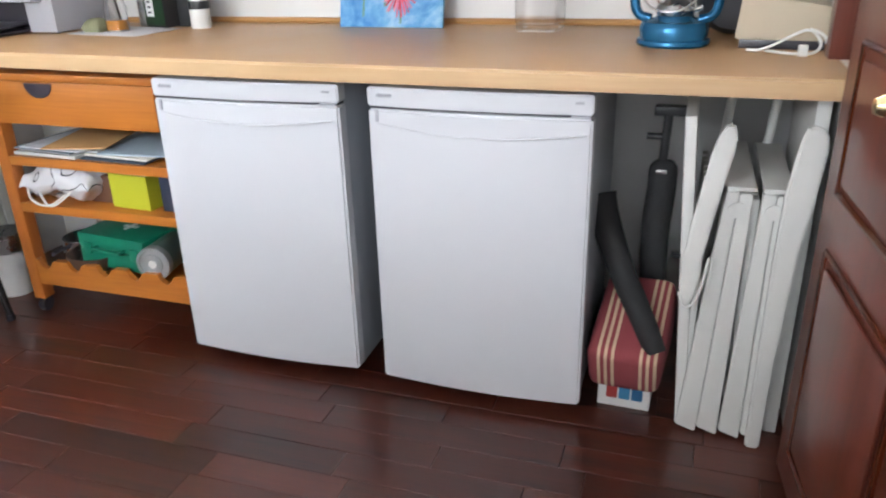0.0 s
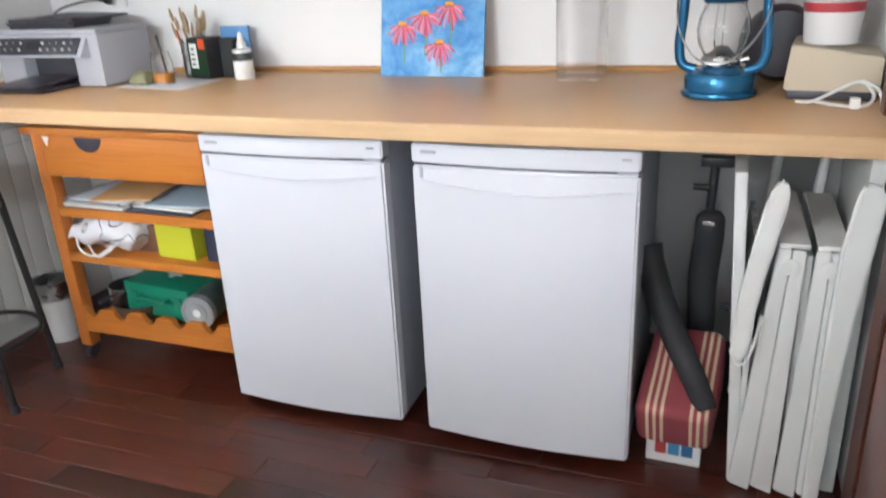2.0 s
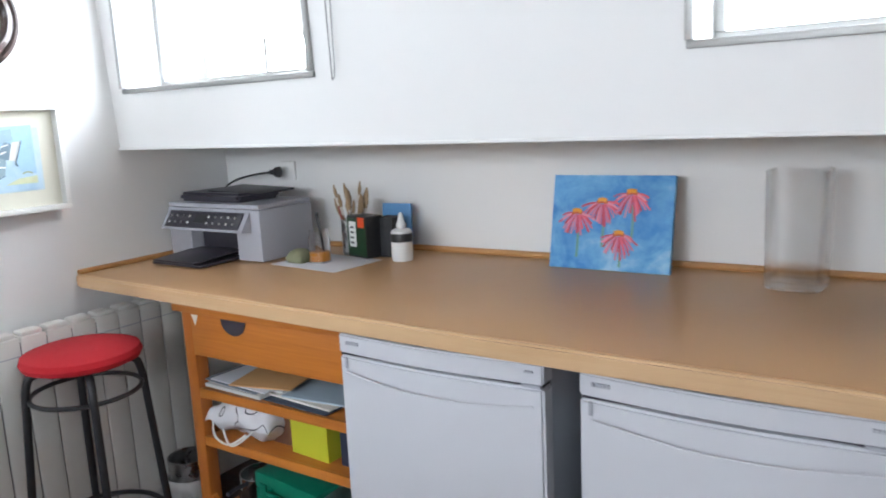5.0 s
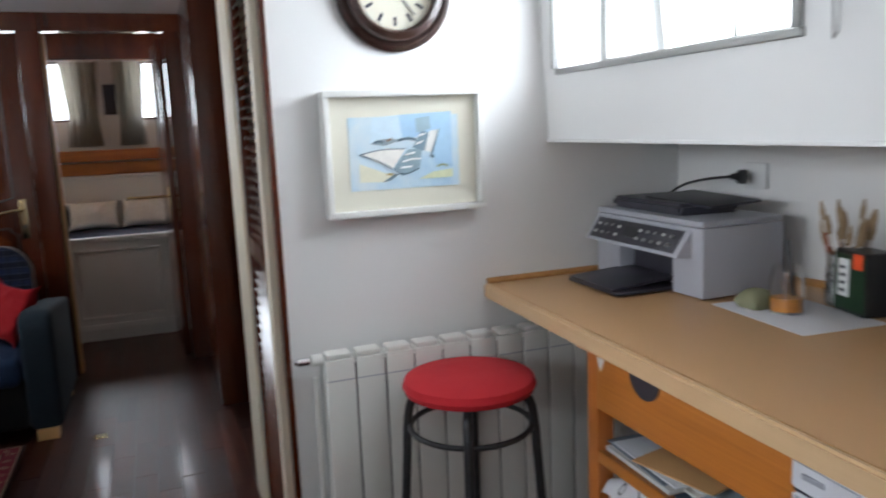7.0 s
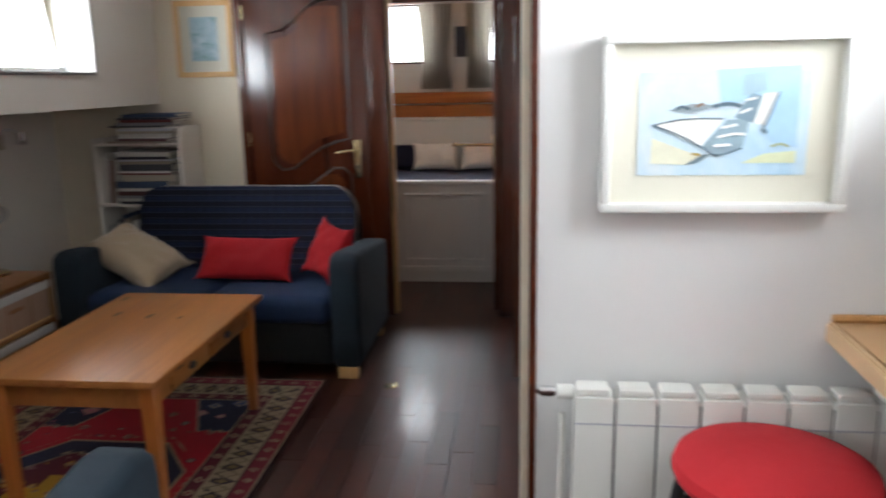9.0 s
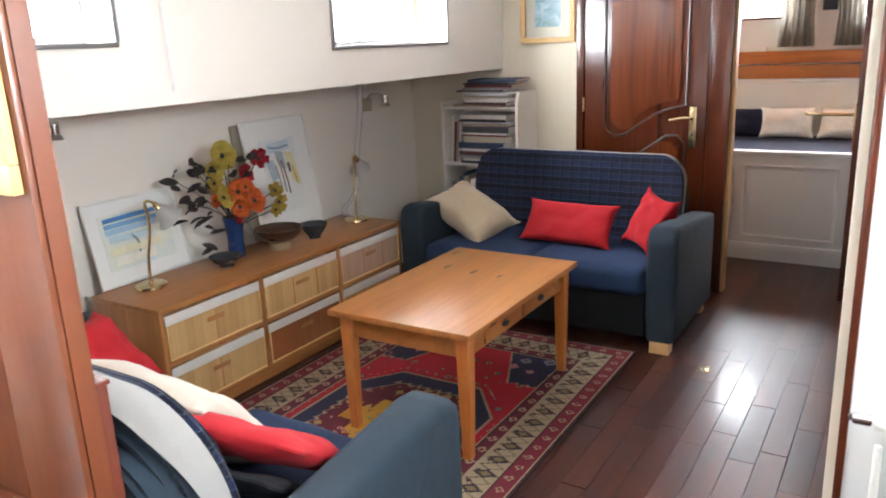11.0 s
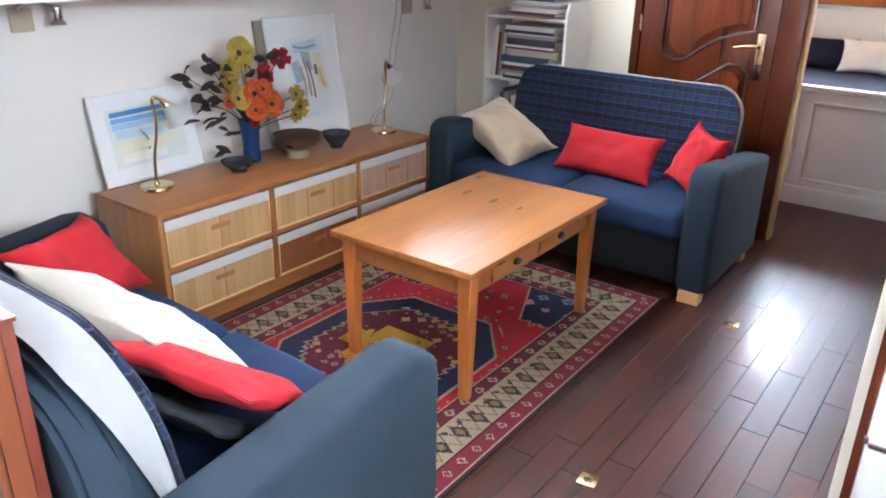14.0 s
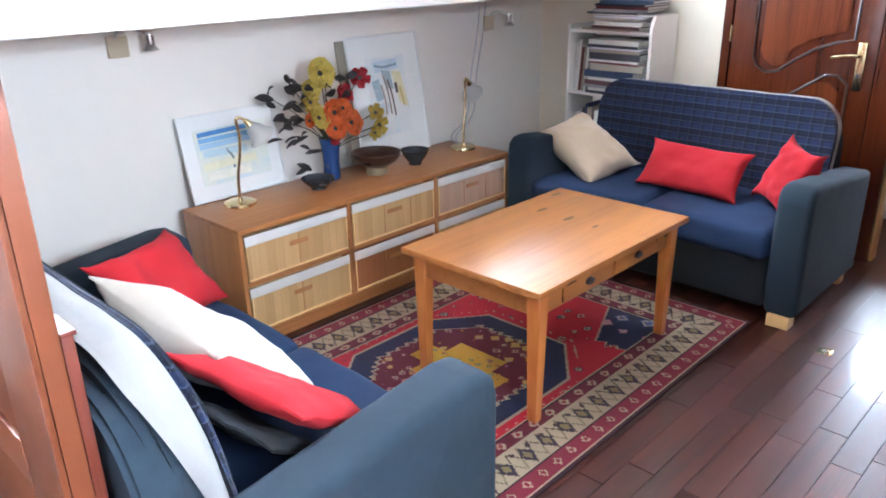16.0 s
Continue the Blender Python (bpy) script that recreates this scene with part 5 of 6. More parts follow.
garden_chair(0.788, 0.053, 0.82, 1)
garden_chair(0.891, 0.026, 0.82, 0)
brd = solid("white_board", box(0, 0, 0, 0.026, 0.45, 0.80, 0.004), "chair_white", (0.786, 0.045, 0.002), "white painted board standing upright under the worktop", "board", rot=(0, -3.4, 0))
arm = thing("chair_armrest", (0.80, -0.005, 0), "curved white chair armrest leaning against the folded chairs", "chair")
def bent_slat(path, wide, parent, y0, y1, name):
    """A flat slat cut to a curve in x and z, with a rounded top."""
    left = [(x - w, z) for (x, z), w in zip(path, wide)]
    right = [(x + w, z) for (x, z), w in zip(path, wide)]
    part(name, prism(right + left[::-1], y0, y1, None, TO_XZ, 0.005), "chair_white", parent)


bent_slat([(-0.026, 0.366), (-0.020, 0.385), (-0.016, 0.42), (-0.014, 0.49), (-0.004, 0.57), (0.013, 0.677), (0.025, 0.745), (0.031, 0.780), (0.033, 0.800)], [0.008, 0.016, 0.019, 0.020, 0.021, 0.022, 0.022, 0.017, 0.007], arm, -0.018, 0.006, "armrest")
part("strut", tube([(-0.038, -0.022, 0.41), (-0.028, -0.024, 0.376), (-0.008, -0.024, 0.372), (0.010, -0.020, 0.42), (0.020, -0.018, 0.50)], 0.0035, 8, smooth=2), "chair_white", arm)
arm2 = thing("chair_armrest", (0.975, 0.0, 0), "broad white chair armrest leaning beside the red door", "chair")
bent_slat([(-0.005, 0.001), (-0.004, 0.25), (0.002, 0.50), (0.012, 0.66), (0.022, 0.76), (0.022, 0.79), (0.018, 0.803)], [0.016, 0.018, 0.024, 0.030, 0.028, 0.022, 0.010], arm2, -0.012, 0.012, "armrest")
solid("tall_white_slab", box(0, 0, 0, 0.03, 0.4, 0.845, 0.004), "chair_white", (1.0, 0.07, 0.001), "white painted slab beside the folded chairs", "board")


def black_stand():
    t = thing("tripod_bag", (0.69, 0.33, 0), "black nylon tripod bag standing upright with clamp head", "tripod")
    part("bag", soft_box(-0.038, -0.035, 0.24, 0.038, 0.035, 0.62, 0.03, 2, 0.008, 6), "nylon", t)
    part("tip", tube([(0.0, 0, 0.24), (0.015, 0, 0.05), (0.02, 0.0, 0.0)], [0.03, 0.012], 10), "nylon", t)
    part("neck", tube([(0, 0, 0.615), (0.005, 0, 0.74)], 0.012, 12), "black", t)
    part("clamp", box(-0.03, -0.02, 0.738, 0.05, 0.02, 0.762, 0.004), "black", t)
    part("screw_knob", cyl(0.009, 0.009, -0.045, 0.0, 12, m=pose(0.0, 0, 0.68, 0, 90)), "black", t)
    part("buckle", box(-0.014, -0.041, 0.59, 0.014, -0.0355, 0.6, 0.001), "chrome", t)
    part("strap", tube([(0.045, -0.02, 0.36), (0.07, -0.02, 0.355)], 0.008, 8), "nylon", t)
    s = thing("black_sleeve", (0.63, 0.17, 0.13), "padded black nylon sleeve leaning across the striped cushion", "bag", ry=0)
    part("sleeve", tube([(-0.09, 0.10, 0.40), (-0.075, 0.08, 0.35), (-0.02, 0.0, 0.24), (0.055, -0.09, 0.14), (0.095, -0.13, 0.07)], [0.044, 0.026], 14, smooth=2), "nylon", s)


black_stand()
cz = thing("striped_cushion", (0.655, 0.20, 0.115), "brick-red canvas cushion with cream stripes on a box", "cushion", rx=22, rz=-4)
part("cushion_body", soft_box(-0.09, -0.15, 0, 0.10, 0.15, 0.15, 0.03, 7, 0.008, 8), "striped", cz)
sb = thing("small_carton", (0.655, 0.17, 0.0), "small white carton with red and blue squares on the floor", "box", rz=-2)
part("carton", box(-0.068, -0.09, 0, 0.068, 0.12, 0.088, 0.003), "white_plastic", sb)
for k, c in enumerate(("a33a36", "3f83ad", "2c5f88")):
    part("printed_square", box(-0.045 + k * 0.033, -0.0935, 0.028, -0.017 + k * 0.033, -0.0905, 0.062), plain("square_" + c, rgb(c), 0.4), sb, smooth=False)
# open cupboard door of red mahogany at the end of the worktop
rd = thing("cupboard_door", (1.022, -0.06, 0.01), "red-brown panelled mahogany door at the end of the worktop", "door", rz=-84)
part("door_leaf", box(0, 0, 0, 0.62, 0.03, 1.96, 0.003), "red_wood", rd)
for z0, z1 in ((0.1, 0.58), (0.70, 0.98), (1.08, 1.85)):
    part("panel_groove", tube([(0.09, -0.001, z0), (0.53, -0.001, z0), (0.53, -0.001, z1), (0.09, -0.001, z1)], 0.008, 6, True), "mahog", rd)
    part("panel", box(0.115, -0.009, z0 + 0.025, 0.505, -0.0005, z1 - 0.025, 0.004), "red_wood", rd)
part("knob", lathe([(0, 0), (0.012, 0.0), (0.008, 0.015), (0.018, 0.03), (0.012, 0.042), (0, 0.044)], 20, m=pose(0.33, -0.002, 0.92, 90)), "brass", rd, "brass knob")
solid("trim_door_post", box(1.0, 0.04, 0.93, 1.049, 0.09, ZC, 0.004), "red_wood", kind="structure")


def bead_chain(x, y, z0, z1):
    c = thing("blind_chain", (x, y, 0), "white bead chain hanging on the upstand beside the window", "blind chain", "bead chains")
    n = 14
    pts = [(-0.012 + 0.0008 * i, 0, z1 - (z1 - z0 - 0.01) * i / n) for i in range(n)] + [(0.0, 0, z0), (0.008, 0, z0 + 0.01)] + [(0.010, 0, z0 + 0.01 + (z1 - z0 - 0.01) * i / n) for i in range(1, n + 1)]
    part("chain", tube(pts, 0.0019, 6), M.setdefault("bead_metal", plain("bead_metal", (0.28, 0.28, 0.28), 0.4, 0.1)), c)
    part("bracket", box(-0.014, 0.003, z1 - 0.03, 0.016, 0.02, z1 + 0.01, 0.002), "white_plastic", c)


bead_chain(-0.728, 0.165, 1.455, 1.86)

# ---- lounge ----
rug = solid("rug", box(-1.08, -0.66, 0.0, 1.08, 0.66, 0.009, 0.003), "rug", (-2.44, -2.145, 0.0005), "red and navy oriental wool rug with a cream border", "rug")


def round_top(hw, z0, z1, r, n=10):
    """An outline in y and z with two rounded upper corners."""
    o = [(-hw, z0)]
    o += [(-hw + r - r * math.cos(a), z1 - r + r * math.sin(a)) for a in (i * math.pi / 2 / n for i in range(n + 1))]
    o += [(hw - r + r * math.sin(a), z1 - r + r * math.cos(a)) for a in (i * math.pi / 2 / n for i in range(n + 1))]
    return o + [(hw, z0)]


def sofa(loc, rz, label, corner=0.13):
    """Two-seat sofa; the origin at the middle of its back on the floor, front towards +x."""
    s = thing("sofa", loc, label, "sofa", "facing sofas", rz)
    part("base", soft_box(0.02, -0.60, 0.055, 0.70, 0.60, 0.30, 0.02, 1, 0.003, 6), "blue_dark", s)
    for k, (a, c) in enumerate(((-0.598, -0.004), (0.004, 0.598))):
        part("seat_cushion", soft_box(0.16, a, 0.262, 0.735, c, 0.40, 0.045, 3 + k, 0.008, 8), "blue_seat", s)
    b = prism(round_top(0.588, 0.02, 0.548, corner), -0.05, 0.05, None, TO_YZ, 0.018)
    part("backrest", b, "blue_arm", s, loc=(0.13, 0, 0.26), rot=(0, -9, 0))
    part("back_shell", prism(round_top(0.6, 0.055, 0.745, corner), -0.034, 0.060, None, TO_YZ, 0.012), "blue_arm", s)
    for sgn in (-1, 1):
        y0, y1 = sorted((sgn * 0.605, sgn * 0.745))
        out = [(0.0, 0.055), (0.715, 0.055), (0.735, 0.20), (0.735, 0.52), (0.725, 0.565), (0.695, 0.592), (0.64, 0.598), (0.30, 0.56), (0.0, 0.525)]
        b = prism([(x, z) for x, z in out], -y1, -y0, None, TO_XZ)
        bmesh.ops.bevel(b, geom=[e for e in b.edges if abs(e.verts[0].co.y - e.verts[1].co.y) < 1e-4], offset=0.028, segments=4, affect="EDGES", profile=0.5)
        part("arm", b, "blue_arm", s)
        for x in (0.04, 0.655):
            part("foot", box(x, (y0 + y1) / 2 - 0.045, 0, x + 0.07, (y0 + y1) / 2 + 0.045, 0.054, 0.003), "light_frame", s, "pale wooden block foot")
    return s


sofa((-4.275, -2.07, 0), 0, "dark blue two-seat sofa beneath the mahogany door side")
sofa((-1.03, -2.13, 0), 180, "slate blue two-seat sofa backing onto the wooden partition", 0.21)


def throw_face(rz, corner):
    b = bmesh.new()
    n, m = 44, 16
    g = []
    for i in range(n + 1):
        y = -0.600 + 1.2 * i / n
        e = max(0.0, abs(y) - 0.60 + corner) / corner
        top = 0.565 - corner * (1 - math.sqrt(max(0.0, 1 - min(1, e) ** 2)))
        g.append([])
        for j in range(m + 1):
            z = 0.13 + (top - 0.13) * j / m
            x = 0.056 + 0.004 * noise.noise(Vector((y * 6, z * 7, rz))) + (0.012 if j == 0 else 0)
            g[-1].append(b.verts.new((x, y, z)))
    for i in range(n):
        for j in range(m):
            b.faces.new((g[i][j], g[i + 1][j], g[i + 1][j + 1], g[i][j + 1]))
    bmesh.ops.solidify(b, geom=b.faces[:], thickness=-0.006)
    return b


def throw_strip(xa, xb, th, corner):
    """A strip of cloth along the rounded edge of the backrest, from depth xa to xb."""
    o = round_top(0.592, 0.16, 0.558, corner, 12)
    path = []
    for (y0, z0), (y1, z1) in zip(o, o[1:]):
        k = max(1, int(math.hypot(y1 - y0, z1 - z0) / 0.03))
        path += [(y0 + (y1 - y0) * i / k, z0 + (z1 - z0) * i / k) for i in range(k)]
    path.append(o[-1])
    b = bmesh.new()
    g = []
    for i, (y, z) in enumerate(path):
        a, c = path[max(0, i - 1)], path[min(len(path) - 1, i + 1)]
        d = Vector((c[0] - a[0], c[1] - a[1])).normalized()
        ny, nz = -d.y, d.x
        w = (xa - xb) / 2 * (0.30 + 0.70 * min(1, max(0.0, (z - 0.20) / 0.32)))
        g.append([])
        for k in range(9):
            u = -1 + k / 4
            r = th + (xa - xb) * 0.14 * (1 - u * u) + 0.004 * noise.noise(Vector((y * 9, z * 9, u * 2)))
            g[-1].append(b.verts.new((xa - w * (1 - u), y + ny * r, z + nz * r)))
    for p, q in zip(g, g[1:]):
        for k in range(8):
            b.faces.new((p[k], p[k + 1], q[k + 1], q[k]))
    bmesh.ops.solidify(b, geom=b.faces[:], thickness=0.005)
    bmesh.ops.recalc_face_normals(b, faces=b.faces)
    return b


def throw(loc, rz, label, corner=0.13, back=-0.030, front=0.0195):
    """A plaid throw over a backrest; its white lining shows round the edge."""
    t = thing("throw_blanket", loc, label, "blanket", "plaid throws", rz)
    at = dict(loc=(0.13, 0, 0.26), rot=(0, -9, 0))
    part("plaid_front", throw_face(rz, corner), "plaid", t, "navy plaid woven face", **at)
    part("plaid_edge", throw_strip(0.056, front + 0.0005, 0.004, corner), "plaid", t, "navy plaid edge", **at)
    part("white_lining", throw_strip(front, back, 0.007, corner), "white_cloth", t, "white cotton lining round the edge", **at)
    return t


throw((-4.275, -2.07, 0), 0, "navy plaid throw with white edge over the sofa back")
throw((-1.03, -2.13, 0), 180, "navy plaid throw with broad white lining over the sofa back", 0.21, -0.042, 0.038)


def cushion(loc, tilt, heading, spin, w, h, t, mat, label, seed, group=""):
    """A cushion leaning back by 90 - tilt degrees and turned in its own plane by spin."""
    ob = solid("cushion", pillow(w, h, t, seed), mat, (0, 0, 0), label, "cushion", group)
    ob.matrix_basis = pose(*loc, tilt, 0, heading) @ pose(0, 0, 0, 0, 0, spin)
    return ob


def cushion_on(c, u, v, t, mat, label, seed, group="", pinch=0.12, crumple=0.014, rim=None):
    """A cushion about the point c with its sides along u and v."""
    u, v = Vector(u), Vector(v)
    w, h = u.length, v.length
    x = u.normalized()
    z = x.cross(v).normalized()
    if z.z < 0:
        z = -z
    y = z.cross(x)
    ob = thing("cushion", (0, 0, 0), label, "cushion", group)
    part("cover", pillow(w, h, t, seed, pinch, 30, crumple), mat, ob)
    if rim:
        k, n = 0.97, 14
        side = [(-1 + 2 * i / n, -1) for i in range(n)] + [(1, -1 + 2 * i / n) for i in range(n)] + [(1 - 2 * i / n, 1) for i in range(n)] + [(-1, 1 - 2 * i / n) for i in range(n)]
        path = [(a * w / 2 * (1 - pinch * (1 - abs(a) ** 3) * 0) * (1 - pinch * (1 - abs(b_) ** 3) * abs(a) ** 4) * k, b_ * h / 2 * (1 - pinch * (1 - abs(a) ** 3) * abs(b_) ** 4) * k, 0) for a, b_ in side]
        part("piping", tube(path, 0.004, 6, True), rim, ob, "stitched edge")
    ob.matrix_basis = Matrix.Translation(c) @ Matrix((x, y, z)).transposed().to_4x4()
    return ob


cushion_on((-3.865, -2.555, 0.515), (0.085, 0.42, -0.20), (-0.20, 0.26, -0.03), 0.15, "beige_cloth", "beige velvet cushion slumped in the sofa corner", 1, "", 0.14, 0.022, "cream_cloth")
cushion_on((-3.865, -1.968, 0.505), (0, 0.50, -0.012), (-0.15, 0.03, 0.19), 0.10, "red_cloth", "bright red oblong cushion on the dark sofa", 2, "red cushions", 0.10, 0.014)
cushion_on((-3.875, -1.548, 0.545), (-0.10, 0.125, 0.27), (0.14, 0.18, -0.05), 0.11, "red_cloth", "bright red cushion tipped against the sofa arm", 3, "red cushions", 0.22, 0.026)
cushion_on((-1.525, -2.515, 0.540), (0.36, 0.20, 0.02), (-0.16, 0.13, -0.22), 0.13, "red_cloth", "bright red cushion in the far sofa corner", 4, "red cushions", 0.16, 0.022)
cushion((-1.45, -2.10, 0.515), 44, -90, 4, 0.58, 0.44, 0.16, "cream_cloth", "large cream cushion leaning on the plaid throw", 5)
cushion((-1.42, -1.745, 0.535), 36, -82, 4, 0.42, 0.36, 0.075, "red_cloth", "bright red cushion sliding over the sofa arm side", 6, "red cushions")
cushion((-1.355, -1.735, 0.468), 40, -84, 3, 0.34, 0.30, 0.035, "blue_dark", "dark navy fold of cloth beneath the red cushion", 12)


def coffee_table():
    t = thing("coffee_table", (-2.765, -1.97, 0.0095), "knotty orange pine coffee table on the rug", "table")
    L, W, H = 0.95, 0.60, 0.492
    part("tabletop", box(-L / 2, -W / 2, H - 0.024, L / 2, W / 2, H, 0.004), "pine", t)
    for sx in (-1, 1):
        for sy in (-1, 1):
            x, y = sx * (L / 2 - 0.06), sy * (W / 2 - 0.05)
            b = bmesh.new()
            r = bmesh.ops.create_cone(b, cap_ends=True, segments=4, radius1=0.024, radius2=0.036, depth=H - 0.025)
            bmesh.ops.rotate(b, cent=(0, 0, 0), matrix=Matrix.Rotation(radians(45), 3, "Z"), verts=b.verts)
            bmesh.ops.translate(b, vec=(x, y, (H - 0.025) / 2), verts=b.verts)
            bmesh.ops.bevel(b, geom=b.edges[:], offset=0.002, segments=1, affect="EDGES")
            part("leg", b, "pine_z", t)
    a = 0.085
    for s in (-1, 1):
        part("apron", box(-L / 2 + 0.086, s * (W / 2 - 0.05) - 0.010, H - 0.025 - a, L / 2 - 0.086, s * (W / 2 - 0.05) + 0.010, H - 0.025, 0.001), "pine", t)
        part("apron", box(s * (L / 2 - 0.06) - 0.010, -W / 2 + 0.076, H - 0.025 - a, s * (L / 2 - 0.06) + 0.010, W / 2 - 0.076, H - 0.025, 0.001), "pine", t)
    for x0, x1 in ((-0.30, -0.01), (0.01, 0.30)):
        d = part("drawer_front", box(x0, W / 2 - 0.0395, H - 0.10, x1, W / 2 - 0.033, H - 0.034, 0.002), "pine", t)
        part("cup_handle", lathe([(0, 0), (0.024, 0.002), (0.020, 0.012), (0, 0.016)], 16, sy=0.55, m=pose((x0 + x1) / 2, W / 2 - 0.0325, H - 0.068, -90)), "dark_plastic", d, "dark metal cup handle")


coffee_table()


def sideboard():
    s = thing("storage_cabinet", (-3.60, -3.26, 0), "low walnut cabinet with six woven bamboo baskets", "cabinet")
    L, D, H = 1.60, 0.41, 0.50
    part("top", box(0, 0, H - 0.02, L, D, H, 0.002), "cabinet", s)
    part("plinth", box(0.002, 0.02, 0, L - 0.002, D - 0.01, 0.045, 0.001), "cabinet", s)
    part("bottom", box(0.0, 0, 0.0455, L, D, 0.063, 0.001), "cabinet", s)
    part("middle_shelf", box(0.019, 0.006, 0.262, L - 0.019, D - 0.002, 0.278, 0.001), "cabinet", s)
    part("back", box(0.001, 0.0, 0.064, L - 0.001, 0.005, H - 0.021), "cabinet", s)
    for k in range(4):
        x = k * (L - 0.018) / 3
        part("upright", box(x, 0.006, 0.0635, x + 0.018, D, H - 0.0205, 0.001), "cabinet_z", s)
    w = (L - 0.018) / 3 - 0.018
    M["pink_cane"] = wood("pinkish_cane", rgb("94755f"), rgb("b39480"), 2, 0.6, 0.6)
    M["brown_cane"] = wood("brown_cane", rgb("70401f"), rgb("935b34"), 2, 0.6, 0.6)
    cane = {(0, 0.281): "pink_cane", (1, 0.066): "brown_cane"}
    cane_label = {(0, 0.281): "pinkish grey woven basket", (1, 0.066): "darker brown slatted basket"}
    for k in range(3):
        for z in (0.066, 0.281):
            x = 0.018 + k * (L - 0.018) / 3
            bk = part("basket", box(x + 0.008, 0.02, z, x + w - 0.008, D - 0.006, z + 0.168, 0.004), cane.get((k, z), "bamboo"), s, cane_label.get((k, z), "pale bamboo slatted basket"))
            part("cloth_rim", box(x + 0.006, D - 0.0058, z + 0.146, x + w - 0.006, D + 0.0, z + 0.186, 0.002), "white_cloth", bk, "white cloth rim")
            part("edge_rod", tube([(x + 0.010, D - 0.001, z + 0.145), (x + 0.010, D - 0.001, z + 0.006), (x + w - 0.010, D - 0.001, z + 0.006), (x + w - 0.010, D - 0.001, z + 0.145)], 0.004, 6), "light_frame", bk)
            for gx in (0.30, 0.62) if k != 2 else (0.5,):
                part("seam", box(x + w * gx, D - 0.0058, z + 0.008, x + w * gx + 0.003, D - 0.0040, z + 0.142), "cabinet", bk)
            part("handle_slot", box(x + w / 2 - 0.045, D - 0.0058, z + 0.095, x + w / 2 + 0.045, D - 0.0035, z + 0.115, 0.001), "cabinet", bk)


sideboard()


def desk_lamp(x, y, rz):
    l = thing("table_lamp", (x, y, 0.5005), "slender brass table lamp with frosted glass shade", "lamp", "brass table lamps", rz)
    part("base", lathe([(0, 0), (0.064, 0), (0.067, 0.004), (0.065, 0.014), (0.055, 0.02), (0.014, 0.02), (0.010, 0.03), (0, 0.03)], 32), "brass", l)
    part("stem", tube([(0, 0, 0.02), (0.002, 0, 0.12), (0.024, 0, 0.22), (0.030, 0, 0.30), (0.018, 0, 0.352), (0.034, 0, 0.362), (0.06, 0, 0.345)], 0.0065, 10, smooth=3), "brass", l)
    m = pose(0.058, 0, 0.345, 0, 140)
    part("lamp_holder", lathe([(0, 0), (0.012, 0), (0.014, 0.02), (0.018, 0.028), (0, 0.028)], 18, m=m), "brass", l)
    part("shade", lathe([(0.018, 0.026), (0.03, 0.045), (0.045, 0.085), (0.060, 0.10), (0.058, 0.10), (0.043, 0.086), (0.028, 0.046), (0.016, 0.027)], 28, m=m), M.setdefault("frosted", plain("frosted_glass", (0.85, 0.85, 0.84), 0.4, 0.02, Transmission_Weight=0.75, Alpha=0.55)), l, "frosted glass bell shade")


desk_lamp(-2.19, -3.13, 165)
desk_lamp(-3.50, -3.07, 200)


M["beige_plate"] = plain("beige_plate", rgb("b5a68c"), 0.45, 0.04)


def spot(x, z):
    l = thing("wall_spot", (x, YP, z), "small steel wall spotlight on a square switch plate", "lamp", "wall spotlights")
    part("switch_plate", box(-0.04, 0.0, -0.055, 0.04, 0.018, 0.025, 0.004), "beige_plate", l)
    part("arm", tube([(0.01, 0.018, 0.02), (0.01, 0.05, 0.05), (-0.03, 0.07, 0.055), (-0.085, 0.075, 0.03)], 0.005, 8, smooth=2), "steel", l)
    part("spot_head", lathe([(0, 0), (0.018, 0), (0.02, 0.012), (0.018, 0.045), (0.032, 0.065), (0.031, 0.066), (0.012, 0.05), (0, 0.05)], 22, m=pose(-0.095, 0.08, 0.035, 180, 0, 0)), "chrome", l)
    part("bulb", lathe([(0, 0), (0.012, 0.0), (0.022, 0.012), (0, 0.018)], 14, m=pose(-0.095, 0.08, -0.015, 180)), "white_plastic", l)


spot(-1.885, 1.165)
spot(-4.03, 1.10)
cord = thing("lamp_cord", (0, 0, 0), "thin grey lamp cord running up the hull wall", "cable")
for dx in (0.0, 0.05):
    part("cord", tube([(-3.52, -3.12, 0.506), (-3.62 - dx, -3.30, 0.51), (-3.86 - dx, YP + 0.006, 0.56), (-3.87 - dx, YP + 0.006, 0.8), (-3.94 - dx, YP + 0.006, 1.04), (-3.96 - dx, YP + 0.006, 1.26)], 0.0028, 6, smooth=3), "grey_plastic", cord)

art2 = wash("art_sea", [(0.3, rgb("dfe0d8")), (0.5, rgb("d9dccf")), (0.7, rgb("c9d6db"))], 6)
sea = framed("picture", (-2.055, -3.265, 0.5005), 182, -11, 0.47, 0.36, 0.008, 0.012, 0.055, "white_wood", "white-framed seascape watercolour leaning on the cabinet", art2, "white_wood")
strokes(sea, -0.0085, [("4a80bd", 0.010, [(0.08, 0.275), (0.2, 0.278), (0.36, 0.28)]), ("78a5cf", 0.010, [(0.08, 0.25), (0.36, 0.252)]), ("a3c3d8", 0.012, [(0.08, 0.225), (0.34, 0.23)]),
                      ("b9cfd6", 0.016, [(0.09, 0.195), (0.3, 0.19)]), ("dfdcc0", 0.018, [(0.08, 0.14), (0.34, 0.145)]), ("e4e2d3", 0.020, [(0.09, 0.10), (0.3, 0.10)]), ("79858a", 0.006, [(0.20, 0.20), (0.23, 0.16), (0.22, 0.11)])])
